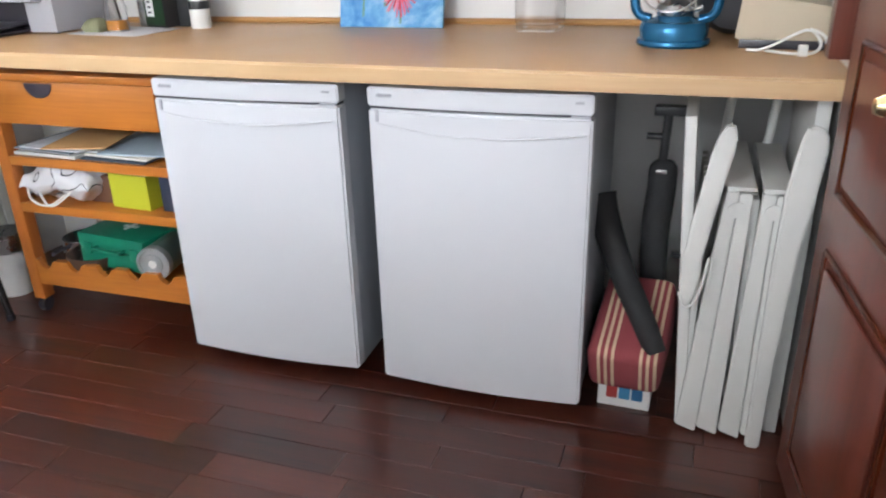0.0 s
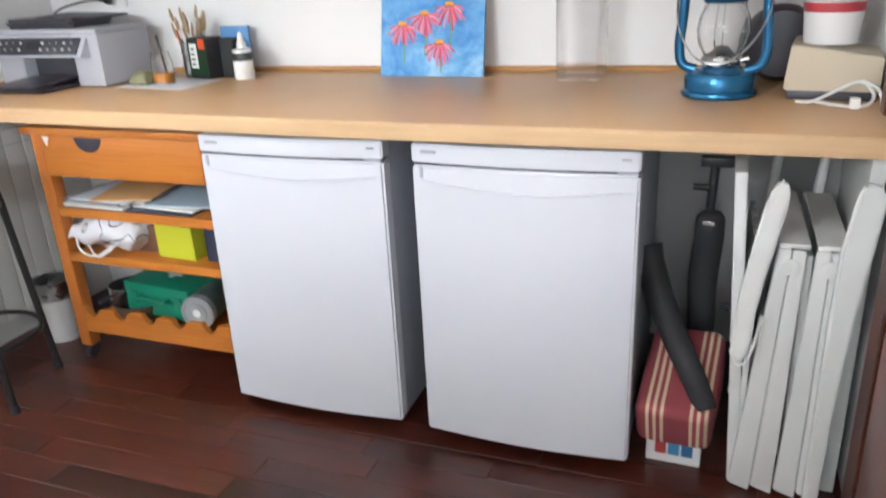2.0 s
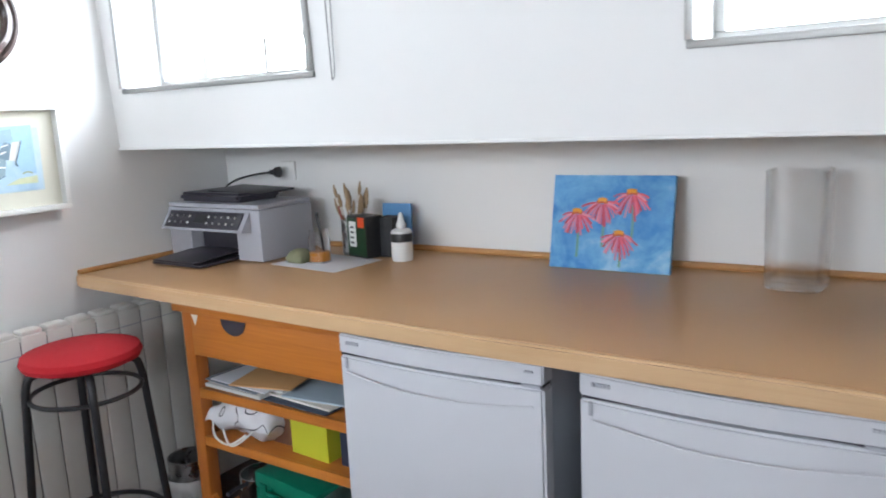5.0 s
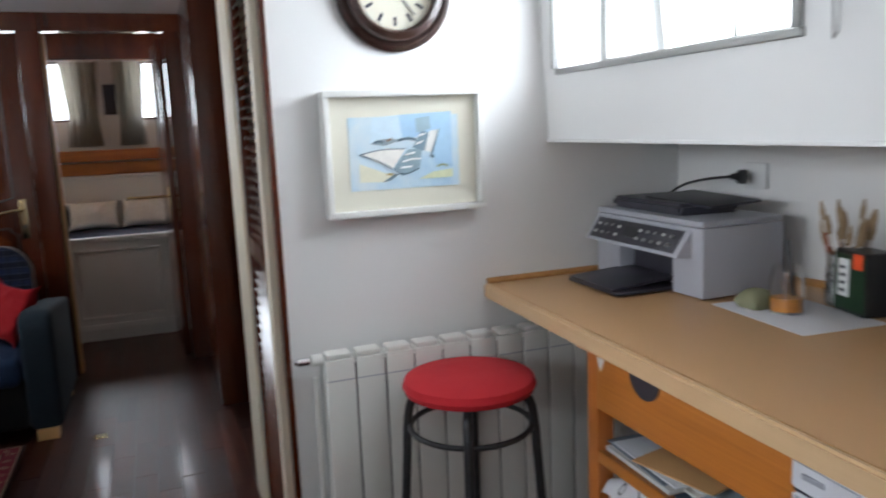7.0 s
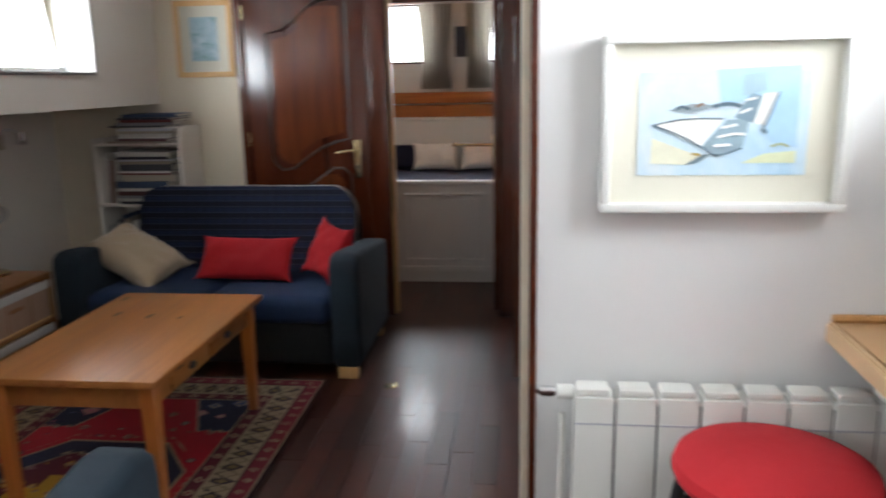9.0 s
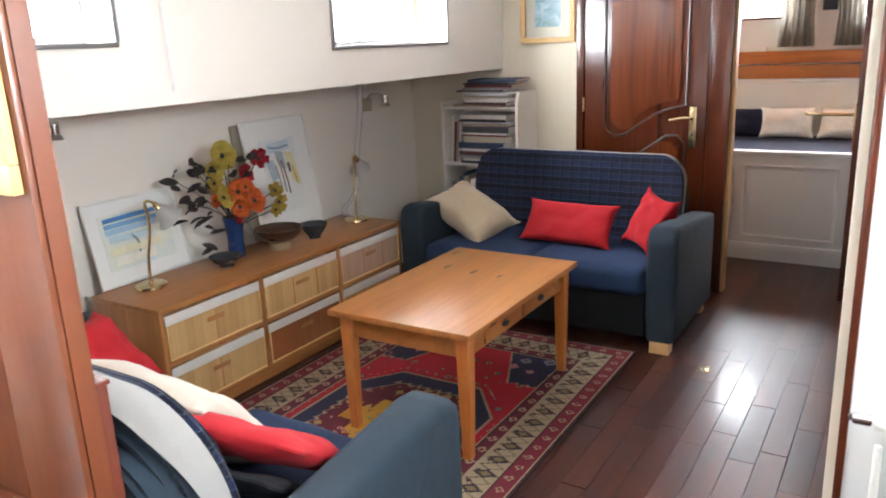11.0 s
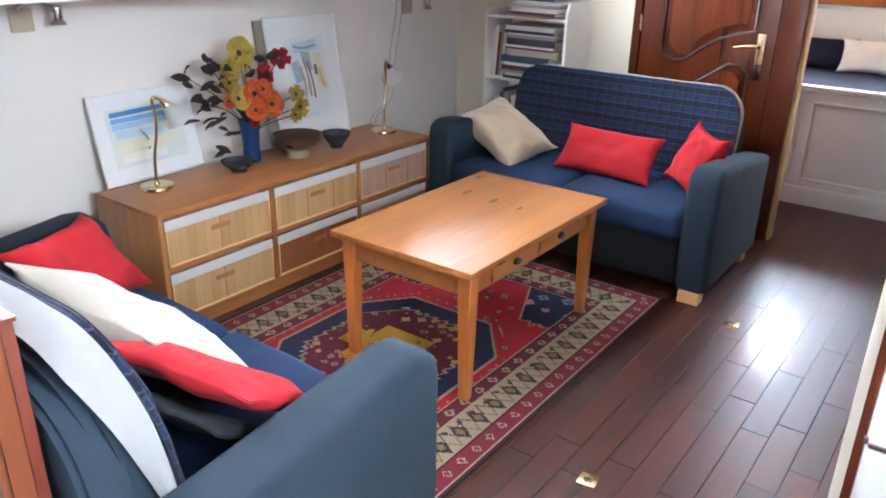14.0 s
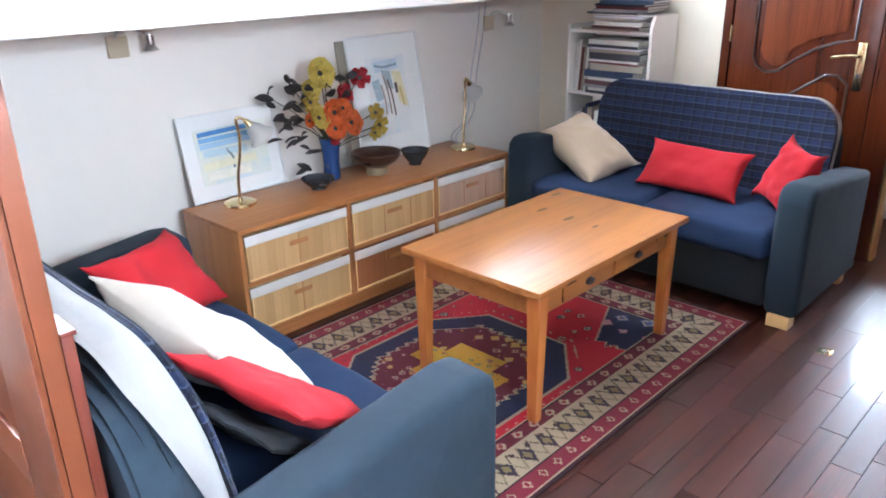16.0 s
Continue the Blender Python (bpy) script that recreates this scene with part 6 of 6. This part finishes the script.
art3 = wash("art_figures", [(0.3, rgb("e2e1dc")), (0.55, rgb("dddedb")), (0.75, rgb("ccd4d8"))], 6)
figs = framed("picture", (-2.945, -3.235, 0.5005), 181, -9, 0.475, 0.60, 0.009, 0.014, 0.10, "white_wood", "white-framed watercolour of figures leaning against the hull wall", art3, "white_wood")
patches(figs, -0.0093, [
    ("b9c9d4", [(0.15, 0.47), (0.31, 0.48), (0.32, 0.43), (0.16, 0.42)]), ("a3b4bd", [(0.13, 0.38), (0.18, 0.39), (0.20, 0.29), (0.15, 0.28)]), ("c7cdd0", [(0.14, 0.27), (0.24, 0.27), (0.23, 0.22), (0.15, 0.22)]),
    ("d6cfa6", [(0.27, 0.42), (0.33, 0.41), (0.36, 0.23), (0.30, 0.26)]), ("9aa9b0", [(0.20, 0.43), (0.26, 0.42), (0.27, 0.33), (0.22, 0.34)])])
strokes(figs, -0.0105, [("7f93a3", 0.006, [(0.16, 0.455), (0.22, 0.44), (0.31, 0.45)]), ("8a7868", 0.0055, [(0.21, 0.40), (0.23, 0.32), (0.235, 0.21)]), ("6b5a50", 0.006, [(0.235, 0.38), (0.255, 0.30), (0.26, 0.20)]),
                       ("a08d7c", 0.005, [(0.19, 0.36), (0.205, 0.28), (0.20, 0.21)]), ("5b5454", 0.010, [(0.285, 0.36), (0.290, 0.31)]), ("c0ae62", 0.006, [(0.31, 0.34), (0.33, 0.24)]), ("aebcc4", 0.008, [(0.14, 0.34), (0.17, 0.33)])])
solid("stretched_canvas", box(-0.12, -0.02, 0, 0.03, 0, 0.585, 0.002), M.setdefault("raw_canvas", plain("raw_canvas", rgb("8f887a"), 0.8, 0.08)), (-2.945, -3.262, 0.5005), "narrow canvas edge standing behind the framed picture", "picture", rot=(8, 0, 0))


def bowl(x, y, r, h, mat, label, foot=0.5):
    return solid("bowl", lathe([(0, 0), (r * foot, 0), (r * foot * 0.95, h * 0.12), (r * 0.78, h * 0.55), (r * 0.97, h * 0.9), (r, h), (r * 0.955, h), (r * 0.90, h * 0.86), (r * 0.7, h * 0.5), (r * 0.35, h * 0.2), (0, h * 0.16)], 40), mat, (x, y, 0.5005), label, "bowl")


M["stoneware"] = plain("brown_stoneware", rgb("3a241b"), 0.3, 0.35, 14)
M["stone_light"] = plain("grey_glaze", rgb("33363a"), 0.25, 0.3, 14)
bowl(-2.55, -3.07, 0.075, 0.05, "stone_light", "small shallow dark grey pottery bowl", 0.45)
big = thing("bowl", (-2.885, -3.06, 0.5005), "large brown stoneware bowl with a pale foot", "bowl")
part("bowl_body", lathe([(0, 0.040), (0.062, 0.042), (0.095, 0.062), (0.112, 0.085), (0.116, 0.104), (0.112, 0.104), (0.105, 0.086), (0.088, 0.066), (0.05, 0.052), (0, 0.05)], 44), "stoneware", big)
part("bowl_foot", lathe([(0, 0), (0.050, 0), (0.052, 0.004), (0.052, 0.034), (0.061, 0.0415), (0, 0.0395)], 44), M.setdefault("pale_clay", plain("pale_clay", rgb("8f8063"), 0.6, 0.2, 12)), big, "pale unglazed clay foot")
bowl(-3.115, -3.04, 0.07, 0.075, "stone_light", "small dark glazed pottery bowl", 0.45)


def flowers():
    v = thing("flower_vase", (-2.69, -3.15, 0.5005), "cobalt blue pottery vase of cloth poppies and dark leaves", "vase")
    part("vase_body", lathe([(0, 0), (0.036, 0), (0.04, 0.01), (0.036, 0.08), (0.042, 0.15), (0.05, 0.19), (0.046, 0.19), (0.036, 0.14), (0.03, 0.02), (0, 0.012)], 32), plain("cobalt_glaze", rgb("223a66"), 0.2, 0.3, 12), v)
    random.seed(11)
    stem_m = plain("stem_green", rgb("3a3d2b"), 0.7, 0.2)
    leaf_m = plain("dark_leaf", rgb("403b38"), 0.6, 0.35, 25)
    pet = {k: plain("petal_" + k, rgb(c), 0.7, 0.15, 30) for k, c in (("yellow", "c9b552"), ("orange", "d4662a"), ("red", "a91f2b"), ("gold", "b79a3a"))}
    heads = [("yellow", 0.045, 0.02, 0.482, 0.062), ("red", -0.17, 0.03, 0.44, 0.046), ("orange", 0.02, 0.07, 0.315, 0.055), ("orange", -0.055, 0.09, 0.262, 0.055), ("orange", 0.036, 0.09, 0.250, 0.048),
             ("red", -0.065, 0.03, 0.372, 0.055), ("yellow", 0.107, 0.07, 0.305, 0.050), ("gold", 0.115, 0.03, 0.37, 0.042), ("yellow", 0.095, 0.02, 0.42, 0.040), ("gold", -0.235, 0.05, 0.275, 0.040),
             ("gold", -0.255, 0.05, 0.215, 0.050), ("gold", -0.215, 0.06, 0.185, 0.034), ("orange", 0.15, 0.06, 0.30, 0.030), ("red", 0.02, 0.05, 0.20, 0.035), ("orange", -0.02, 0.08, 0.33, 0.040)]
    for k, (c, x, y, z, r) in enumerate(heads):
        st = part("stem", tube([(0, 0, 0.12), (x * 0.35, y * 0.3, 0.12 + (z - 0.12) * 0.6), (x, y, z)], 0.0025, 6, smooth=2), stem_m, v)
        turn = look((x, y, z), (x + random.uniform(-0.3, 0.5), y + 1.0, z + random.uniform(0.0, 0.5))).to_3x3().to_4x4() @ Matrix.Rotation(math.pi, 4, "X")
        f = tagged(new("flower"), c + " cloth flower with a dark centre")
        f.parent = v
        f.matrix_basis = Matrix.Translation((x, y, z)) @ turn
        for q in range(5):
            b = bmesh.new()
            g = []
            for i in range(7):
                u = i / 6
                row = []
                for jj in range(7):
                    w = (jj / 6 - 0.5) * 2
                    rr = r * (0.12 + 0.95 * u)
                    ww = (0.42 if c in ("red", "gold") else 0.62) * r * math.sin(min(1, u * 1.1 + 0.12) * math.pi * 0.62) * w * (1 + 0.12 * math.sin(u * 9 + q * 2 + k))
                    zz = 0.26 * r * u * u + 0.12 * r * w * w + noise.noise(Vector((u * 3 + k, w * 3, q))) * 0.34 * r
                    row.append(b.verts.new((rr * math.sqrt(max(0, 1 - 0.18 * w * w)), ww, -zz)))
                g.append(row)
            for i in range(6):
                for jj in range(6):
                    b.faces.new((g[i][jj], g[i + 1][jj], g[i + 1][jj + 1], g[i][jj + 1]))
            bmesh.ops.solidify(b, geom=b.faces[:], thickness=0.0012)
            part("petal", b, pet[c], f, rot=(180, 0, q * 72 + k * 20))
        part("flower_centre", lathe([(0, -0.004), (r * 0.2, -0.002), (r * 0.2, 0.006), (0, 0.01)], 12), "black", f)
    for k in range(44):
        side = 1 if k % 5 else -1
        a, z = random.uniform(-0.5, 0.5), random.uniform(0.2, 0.46)
        x = random.uniform(0.08, 0.27) * side if k % 5 else random.uniform(-0.14, 0.05)
        if k > 37:
            x, z = random.uniform(0.03, 0.12), random.uniform(0.05, 0.15)
        y = random.uniform(-0.05, 0.06)
        b = bmesh.new()
        L, W = random.uniform(0.045, 0.08), random.uniform(0.010, 0.020)
        g = []
        for i in range(8):
            u = i / 7
            hw = W * math.sin(math.pi * (0.06 + 0.92 * u)) ** 0.8
            g.append([b.verts.new((L * u, s * hw, 0.012 * math.sin(u * 2.5) + 0.006 * abs(s))) for s in (-1, 0, 1)])
        for i in range(7):
            for jj in range(2):
                b.faces.new((g[i][jj], g[i + 1][jj], g[i + 1][jj + 1], g[i][jj + 1]))
        bmesh.ops.solidify(b, geom=b.faces[:], thickness=0.001)
        lf = part("leaf", b, leaf_m, v, loc=(x, y, z), rot=(random.uniform(30, 110), random.uniform(-40, 40), (0 if side > 0 else 180) + random.uniform(-50, 50)))
        if k % 3 == 0:
            part("twig", tube([(0, 0, 0.15), (x * 0.5, y * 0.5, (z + 0.15) / 2 + 0.03), (x, y, z)], 0.0018, 6, smooth=2), stem_m, v)


flowers()


def bookshelf():
    s = thing("bookcase", (-4.535, -2.97, 0), "white painted bookcase packed with magazines and folders", "bookcase")
    W, D, H = 0.52, 0.27, 1.14
    part("side_panel", box(0, 0, 0, D, 0.016, H - 0.06, 0.002), "port", s)
    out = [(0, 0), (D, 0), (D, H - 0.06), (D - 0.03, H), (0, H)]
    part("side_panel", prism(out, -W, -W + 0.016, None, TO_XZ, 0.002), "port", s)
    part("back", box(0, 0.017, 0.02, 0.008, W - 0.017, H - 0.02), "port", s)
    for z in (0.05, 0.38, 0.70, 1.04):
        part("shelf", box(0.009, 0.017, z, D - 0.004, W - 0.017, z + 0.016, 0.001), "port", s)
    return s


bookshelf()
random.seed(21)
spine = ["2a2d3c", "c9c7c0", "8f8f92", "5a3a3a", "dedbd2", "3a4a66", "b5ab9a", "6b2c2c", "e2e0da", "44464c", "9a8f80", "c7c9d0"]


def book(x, y, z, w, d, t, rz, c, label, upright=False, tilt=0):
    m = M.setdefault("cover_" + c, plain("cover_" + c, rgb(c), 0.5, 0.1, 12))
    pg = M.setdefault("pages", plain("book_pages", rgb("d8d3c5"), 0.8, 0.08, 10, 900, 0.4))
    b = thing("book", (x, y, z), label, "book", "books and magazines in the bookcase", rz, rx=tilt)
    if upright:
        part("cover", box(0, 0, 0, w, t, d, 0.001), m, b)
    else:
        part("cover", box(0, 0, t - 0.002, w, d, t, 0.0005), m, b)
        part("page_block", box(0.002, 0.002, 0.0021, w - 0.002, d - 0.002, t - 0.0021), pg, b, smooth=False)
        part("cover", box(0, 0, 0, w, d, 0.002, 0.0005), m, b)
        part("spine", box(w - 0.0015, 0, 0.0021, w, d, t - 0.0021), m, b, smooth=False)


z = 0.7165
k = 0
while z < 0.985:
    t = random.choice((0.010, 0.016, 0.024, 0.036))
    book(-4.50 + random.uniform(0, 0.02), -2.83 + random.uniform(-0.015, 0.02), z, 0.225, 0.31, t, random.uniform(-4, 4), spine[k % 12], "magazine or folder lying flat in the bookcase stack")
    z += t + 0.0006
    k += 1
z = 1.0565
while z < 1.20:
    t = random.choice((0.006, 0.010, 0.016))
    book(-4.50 + random.uniform(0, 0.03), -2.84 + random.uniform(-0.02, 0.06), z, 0.225, 0.31, t, random.uniform(-7, 7), spine[(k * 5) % 12], "magazine in the heap on the bookcase top")
    z += t + 0.0006
    k += 1
for i in range(5):
    book(-4.50, -2.945 + i * 0.017, 0.7165, 0.20, random.uniform(0.24, 0.29), 0.013, 0, spine[(i * 3 + 1) % 12], "thin folder standing upright in the bookcase", True, -4)
y = -2.93
i = 0
while y < -2.55:
    t = random.choice((0.014, 0.022, 0.03))
    book(-4.50, y, 0.3965, 0.19, random.uniform(0.17, 0.25), t, 0, spine[(i * 5 + 2) % 12], "book standing upright on the lower bookcase shelf", True)
    y += t + 0.001
    i += 1

art4 = wash("art_small", [(0.35, rgb("6f8f86")), (0.5, rgb("9db9c4")), (0.65, rgb("c3d3d8"))], 14)
framed("picture", (XD + 0.002, -2.55, 1.405), 90, 0, 0.34, 0.42, 0.03, 0.018, 0.06, "light_frame", "pale-framed small watercolour on the cream wall", art4)

sc = thing("brass_sconce", (-2.50, -2.672, 1.70), "brass gimbal wall lamp mounted on the upstand", "lamp")
part("wall_plate", lathe([(0, 0), (0.045, 0), (0.043, 0.012), (0.02, 0.02), (0, 0.022)], 28, m=pose(0.05, 0.0, 0.02, -90)), "brass", sc)
part("arm", tube([(0.05, 0.02, 0.02), (0.03, 0.07, 0.0), (-0.03, 0.09, 0.02), (-0.05, 0.09, 0.0)], 0.006, 8, smooth=2), "brass", sc)
part("gas_body", lathe([(0, -0.05), (0.02, -0.05), (0.026, -0.045), (0.026, 0.0), (0.016, 0.012), (0.012, 0.02), (0, 0.02)], 24, m=Matrix.Translation((-0.05, 0.09, 0))), "brass", sc)
part("glass_chimney", lathe([(0.018, 0.02), (0.026, 0.05), (0.018, 0.09), (0.014, 0.13), (0.0125, 0.13), (0.016, 0.09), (0.024, 0.05), (0.016, 0.021)], 24, m=Matrix.Translation((-0.05, 0.09, 0))), "glass", sc)
bc = thing("hanging_cord", (-2.05, -2.655, 0), "thin white cord hanging from the lounge window", "cord")
part("cord", tube([(0.01, 0.0, 1.7), (0.004, 0.0, 1.5), (0, 0.003, 1.34)], 0.003, 6, smooth=2), "white_plastic", bc)
part("tassel", cyl(0.006, 0.004, 1.31, 1.34, 10), "white_plastic", bc)

# wooden partition behind the near sofa
solid("wall_wooden_partition", box(-0.955, YP, 0, -0.922, -1.60, ZC), "panel_wood", kind="structure", smooth=False)
pd = thing("partition_panelling", (-0.9215, -1.60, 0), "varnished orange-brown wooden panelling with deep grooves", "panelling")
part("stile", box(0.0, -0.185, 0.0, 0.012, -0.002, ZC, 0.003), "panel_wood", pd)
part("rail", box(0.0, -1.79, 0.56, 0.012, -0.187, 0.655, 0.003), "panel_wood", pd)
part("upper_panel", box(0.0, -1.0, 0.665, 0.008, -0.195, 1.95, 0.004), "panel_wood", pd)
part("lower_panel", box(0.0, -1.0, 0.10, 0.008, -0.195, 0.55, 0.004), "panel_wood", pd)
kn = part("door_knob", lathe([(0, 0), (0.016, 0), (0.012, 0.02), (0.026, 0.035), (0.026, 0.05), (0, 0.06)], 16, m=pose(0.012, -0.40, 0.78, 0, 90)), "glass", pd, "faceted glass knob")
post = thing("partition_post", (-0.99, -1.59, 0), "red-brown mahogany cap board behind the sofa", "post")
part("board", box(0.012, -0.5, 0.0, 0.033, -0.014, 0.905, 0.004), "red_wood", post)
part("cap", box(0.008, -0.5, 0.9055, 0.034, -0.010, 0.915, 0.003), "red_wood", post)
art5 = plain("deep_blue_picture", rgb("2a4560"), 0.5, 0.2, 5)
framed("picture", (-0.908, -2.10, 1.24), 90, 0, 0.485, 0.42, 0.045, 0.018, 0.0, "light_frame", "pine-framed deep blue picture on the wooden partition", art5)


def floor_ring(x, y):
    r = thing("floor_ring", (x, y, 0.0008), "small square brass lifting ring let into the floor", "floor ring", "brass floor rings", 8)
    part("plate", box(-0.028, -0.028, 0, 0.028, 0.028, 0.002, 0.0008), "brass", r)
    part("recess", cyl(0.013, 0.013, 0.0022, 0.0028, 18), "dark_plastic", r)
    part("pull", tube([(0.010 * math.cos(i * math.pi / 6), 0.010 * math.sin(i * math.pi / 6), 0.0035) for i in range(12)], 0.0014, 6, True), "brass", r)


floor_ring(-3.476, -1.178)
floor_ring(-2.239, -1.203)

# ---- bedroom beyond the opening ----
solid("wall_bedroom_end", box(-7.0, -3.4, 0, -6.9, 0.6, 1.50), "white_wood", kind="structure", smooth=False)
solid("wall_bedroom_over", box(-7.0, -3.4, 1.99, -6.9, 0.6, 2.4), "mahog", kind="structure", smooth=False)
for a, c in ((-3.4, -1.95), (-1.36, -0.96), (-0.36, 0.6)):
    solid("wall_bedroom_pier", box(-7.0, a, 1.50, -6.9, c, 1.99), "white_wood", kind="structure", smooth=False)
for s, n in ((-2.6, "wall_bedroom_port"), (0.4, "wall_bedroom_starboard")):
    solid(n, box(-6.9, s, 0, XD - 0.081, s + 0.06, 2.4), "cream", kind="structure", smooth=False)
solid("ceiling_bedroom", box(-7.0, -3.4, 2.4, -4.55, 0.6, 2.46), "bed_rail", kind="structure", smooth=False)
for k, (a, c) in enumerate(((-1.95, -1.36), (-0.96, -0.36))):
    wn = tagged(new("window_%d" % (6 + k)), kind="structure")
    wn.matrix_basis = pose(-6.92, (a + c) / 2, 1.745)
    h = (c - a) / 2
    for q in ((-h, -0.245, h, -0.225), (-h, 0.225, h, 0.245), (-h, -0.225, -h + 0.02, 0.225), (h - 0.02, -0.225, h, 0.225)):
        part("window_frame", box(-0.02, q[0], q[1], 0.01, q[2], q[3], 0.002), "mahog", wn)
    part("pane", box(-0.008, -h + 0.02, -0.225, -0.004, h - 0.02, 0.225), "pane", wn, smooth=False).visible_shadow = False


def bed():
    b = thing("built_in_bed", (-5.30, -1.1, 0), "white panelled box bed with a moulded front", "bed")
    y0, y1 = -1.4, 1.4
    part("front_board", box(-0.03, y0, 0.001, 0.0, y1, 0.675, 0.002), "white_wood", b)
    part("front_rail", box(-0.04, y0, 0.676, 0.022, y1, 0.705, 0.006), "white_wood", b)
    part("plinth_moulding", box(0.001, y0, 0.07, 0.016, y1, 0.115, 0.004), "white_wood", b)
    y = -0.87
    while y < 1.0:
        f = [(y, 0.16), (y + 0.52, 0.16), (y + 0.52, 0.61), (y, 0.61)]
        part("panel_moulding", tube([(0.003, a, c) for a, c in f], 0.013, 6, True), "white_wood", b)
        part("panel", box(0.001, y + 0.03, 0.19, 0.006, y + 0.49, 0.58, 0.002), "white_wood", b)
        y += 0.60
    part("bed_base", box(-1.56, y0, 0.30, -0.041, y1, 0.499), "white_wood", b, smooth=False)
    part("mattress", soft_box(-1.55, y0 + 0.02, 0.50, -0.045, y1 - 0.02, 0.612, 0.04, 4, 0.008, 8), "navy_cloth", b, "navy spangled bedspread")
    part("headboard", box(-1.59, y0, 0.601, -1.561, y1, 1.02, 0.003), "white_wood", b)
    part("headboard_cap", box(-1.598, y0, 1.021, -1.545, y1, 1.045, 0.005), "white_wood", b)


bed()
solid("orange_board", box(-6.895, -2.4, 1.05, -6.868, 0.3, 1.155, 0.003), "bed_rail", (0, 0, 0), "varnished orange board above the headboard", "board")
solid("orange_shelf", box(-6.896, -2.4, 1.165, -6.83, 0.3, 1.26, 0.004), "bed_rail", (0, 0, 0), "thick orange wooden shelf above the bed", "shelf")
M["spotted"] = wash("printed_cotton", [(0.33, rgb("3f4640")), (0.37, rgb("e6e4de")), (0.6, rgb("f2f0ec"))], 22)
for y, r in ((-1.335, 4), (-0.92, -5)):
    solid("pillow", pillow(0.40, 0.25, 0.13, int(y * 10)), "spotted", (-6.70, y, 0.725), "off-white pillow printed with small dark sprigs", "pillow", "bed pillows", rot=(68, 0, 90 + r))
solid("pillow", pillow(0.40, 0.24, 0.12, 31), "navy_cloth", (-6.76, -1.64, 0.715), "dark navy pillow behind the printed pillows", "pillow", rot=(70, 0, 90))
sh = thing("shell_ornament", (-6.855, -1.55, 1.2605), "small white shell ornament on the orange shelf", "ornament")
part("shell", lathe([(0, 0), (0.018, 0), (0.02, 0.012), (0.008, 0.03), (0.0, 0.05)], 16), "white_plastic", sh)


def curtain(y0, y1, z0, z1, phase, label):
    b = bmesh.new()
    n, m = 60, 10
    g = []
    for i in range(n + 1):
        row = []
        for jj in range(m + 1):
            u, v = i / n, jj / m
            pull = 0.75 + 0.25 * abs(v - 0.35) * 1.6
            y = (y0 + y1) / 2 + (u - 0.5) * (y1 - y0) * pull
            x = 0.022 * math.sin(u * 34 + phase + v * 1.5) + 0.008 * math.sin(u * 90)
            row.append(b.verts.new((x, y, z0 + (z1 - z0) * v)))
        g.append(row)
    for i in range(n):
        for jj in range(m):
            b.faces.new((g[i][jj], g[i + 1][jj], g[i + 1][jj + 1], g[i][jj + 1]))
    bmesh.ops.solidify(b, geom=b.faces[:], thickness=0.002)
    c = thing("curtain", (-6.82, 0, 0), label, "curtain", "bedroom curtains")
    part("curtain_cloth", b, "spotted_curtain", c)


M["spotted_curtain"] = cloth("grey_linen", rgb("a8a399"), vary=0.12)
curtain(-1.48, -1.18, 1.29, 1.98, 0, "grey linen curtain drawn beside the bedroom window")
curtain(-1.08, -0.84, 1.29, 1.98, 2, "grey linen curtain gathered beside the other bedroom window")
rod = thing("curtain_rail", (-6.83, 0, 1.99), "white curtain rail above the bedroom windows", "rail")
part("rail", tube([(0, -2.0, 0), (0, -0.3, 0)], 0.009, 8), "white_plastic", rod)
# plain dark slab for the small dark area between the curtains
solid("dark_niche_picture", box(-6.897, -1.17, 1.55, -6.885, -1.07, 1.80, 0.002), "dark_plastic", (0, 0, 0), "small dark panel between the curtains", "picture")

# ---- floor planks, last ----
PW = 0.09
plank_mesh = {}
for L in (0.36, 0.45, 0.54, 0.63):
    plank_mesh[L] = link_mesh(box(0, 0, -0.0115, L - 0.0016, PW - 0.0014, 0, 0.0008, 1), "plank", "plank", False)
fl = bpy.data.objects["floor"]
fl_parent = tagged(new("floor_boards"), "red-brown merbau strip floor laid lengthwise", kind="structure")
random.seed(5)
far = bmesh.new()
count = 0
row = 0
y = -3.36
while y < 0.85:
    x = -6.9 - random.uniform(0, 0.5)
    while x < 1.04:
        L = random.choice((0.36, 0.45, 0.54, 0.63))
        near = -1.50 < y < 0.03 and -3.75 < x < 1.0
        if near and count < 300:
            o = new("plank", plank_mesh[L])
            o.parent = fl_parent
            o.location = (x, y, 0)
            o.rotation_euler = (random.uniform(-0.006, 0.006), random.uniform(-0.0022, 0.0022), 0)
            count += 1
        elif x + L < 1.6:
            v = [far.verts.new(p) for p in ((x, y, 0), (x + L - 0.0010, y, 0), (x + L - 0.0010, y + PW - 0.0009, 0), (x, y + PW - 0.0009, 0), (x, y, -0.011), (x + L - 0.0010, y, -0.011), (x + L - 0.0010, y + PW - 0.0009, -0.011), (x, y + PW - 0.0009, -0.011))]
            for f in ((0, 1, 2, 3), (4, 5, 1, 0), (5, 6, 2, 1), (6, 7, 3, 2), (7, 4, 0, 3)):
                far.faces.new([v[i] for i in f])
        x += L
    y += PW
    row += 1
part("planks", far, "plank", fl_parent, smooth=False, kind="stuff")
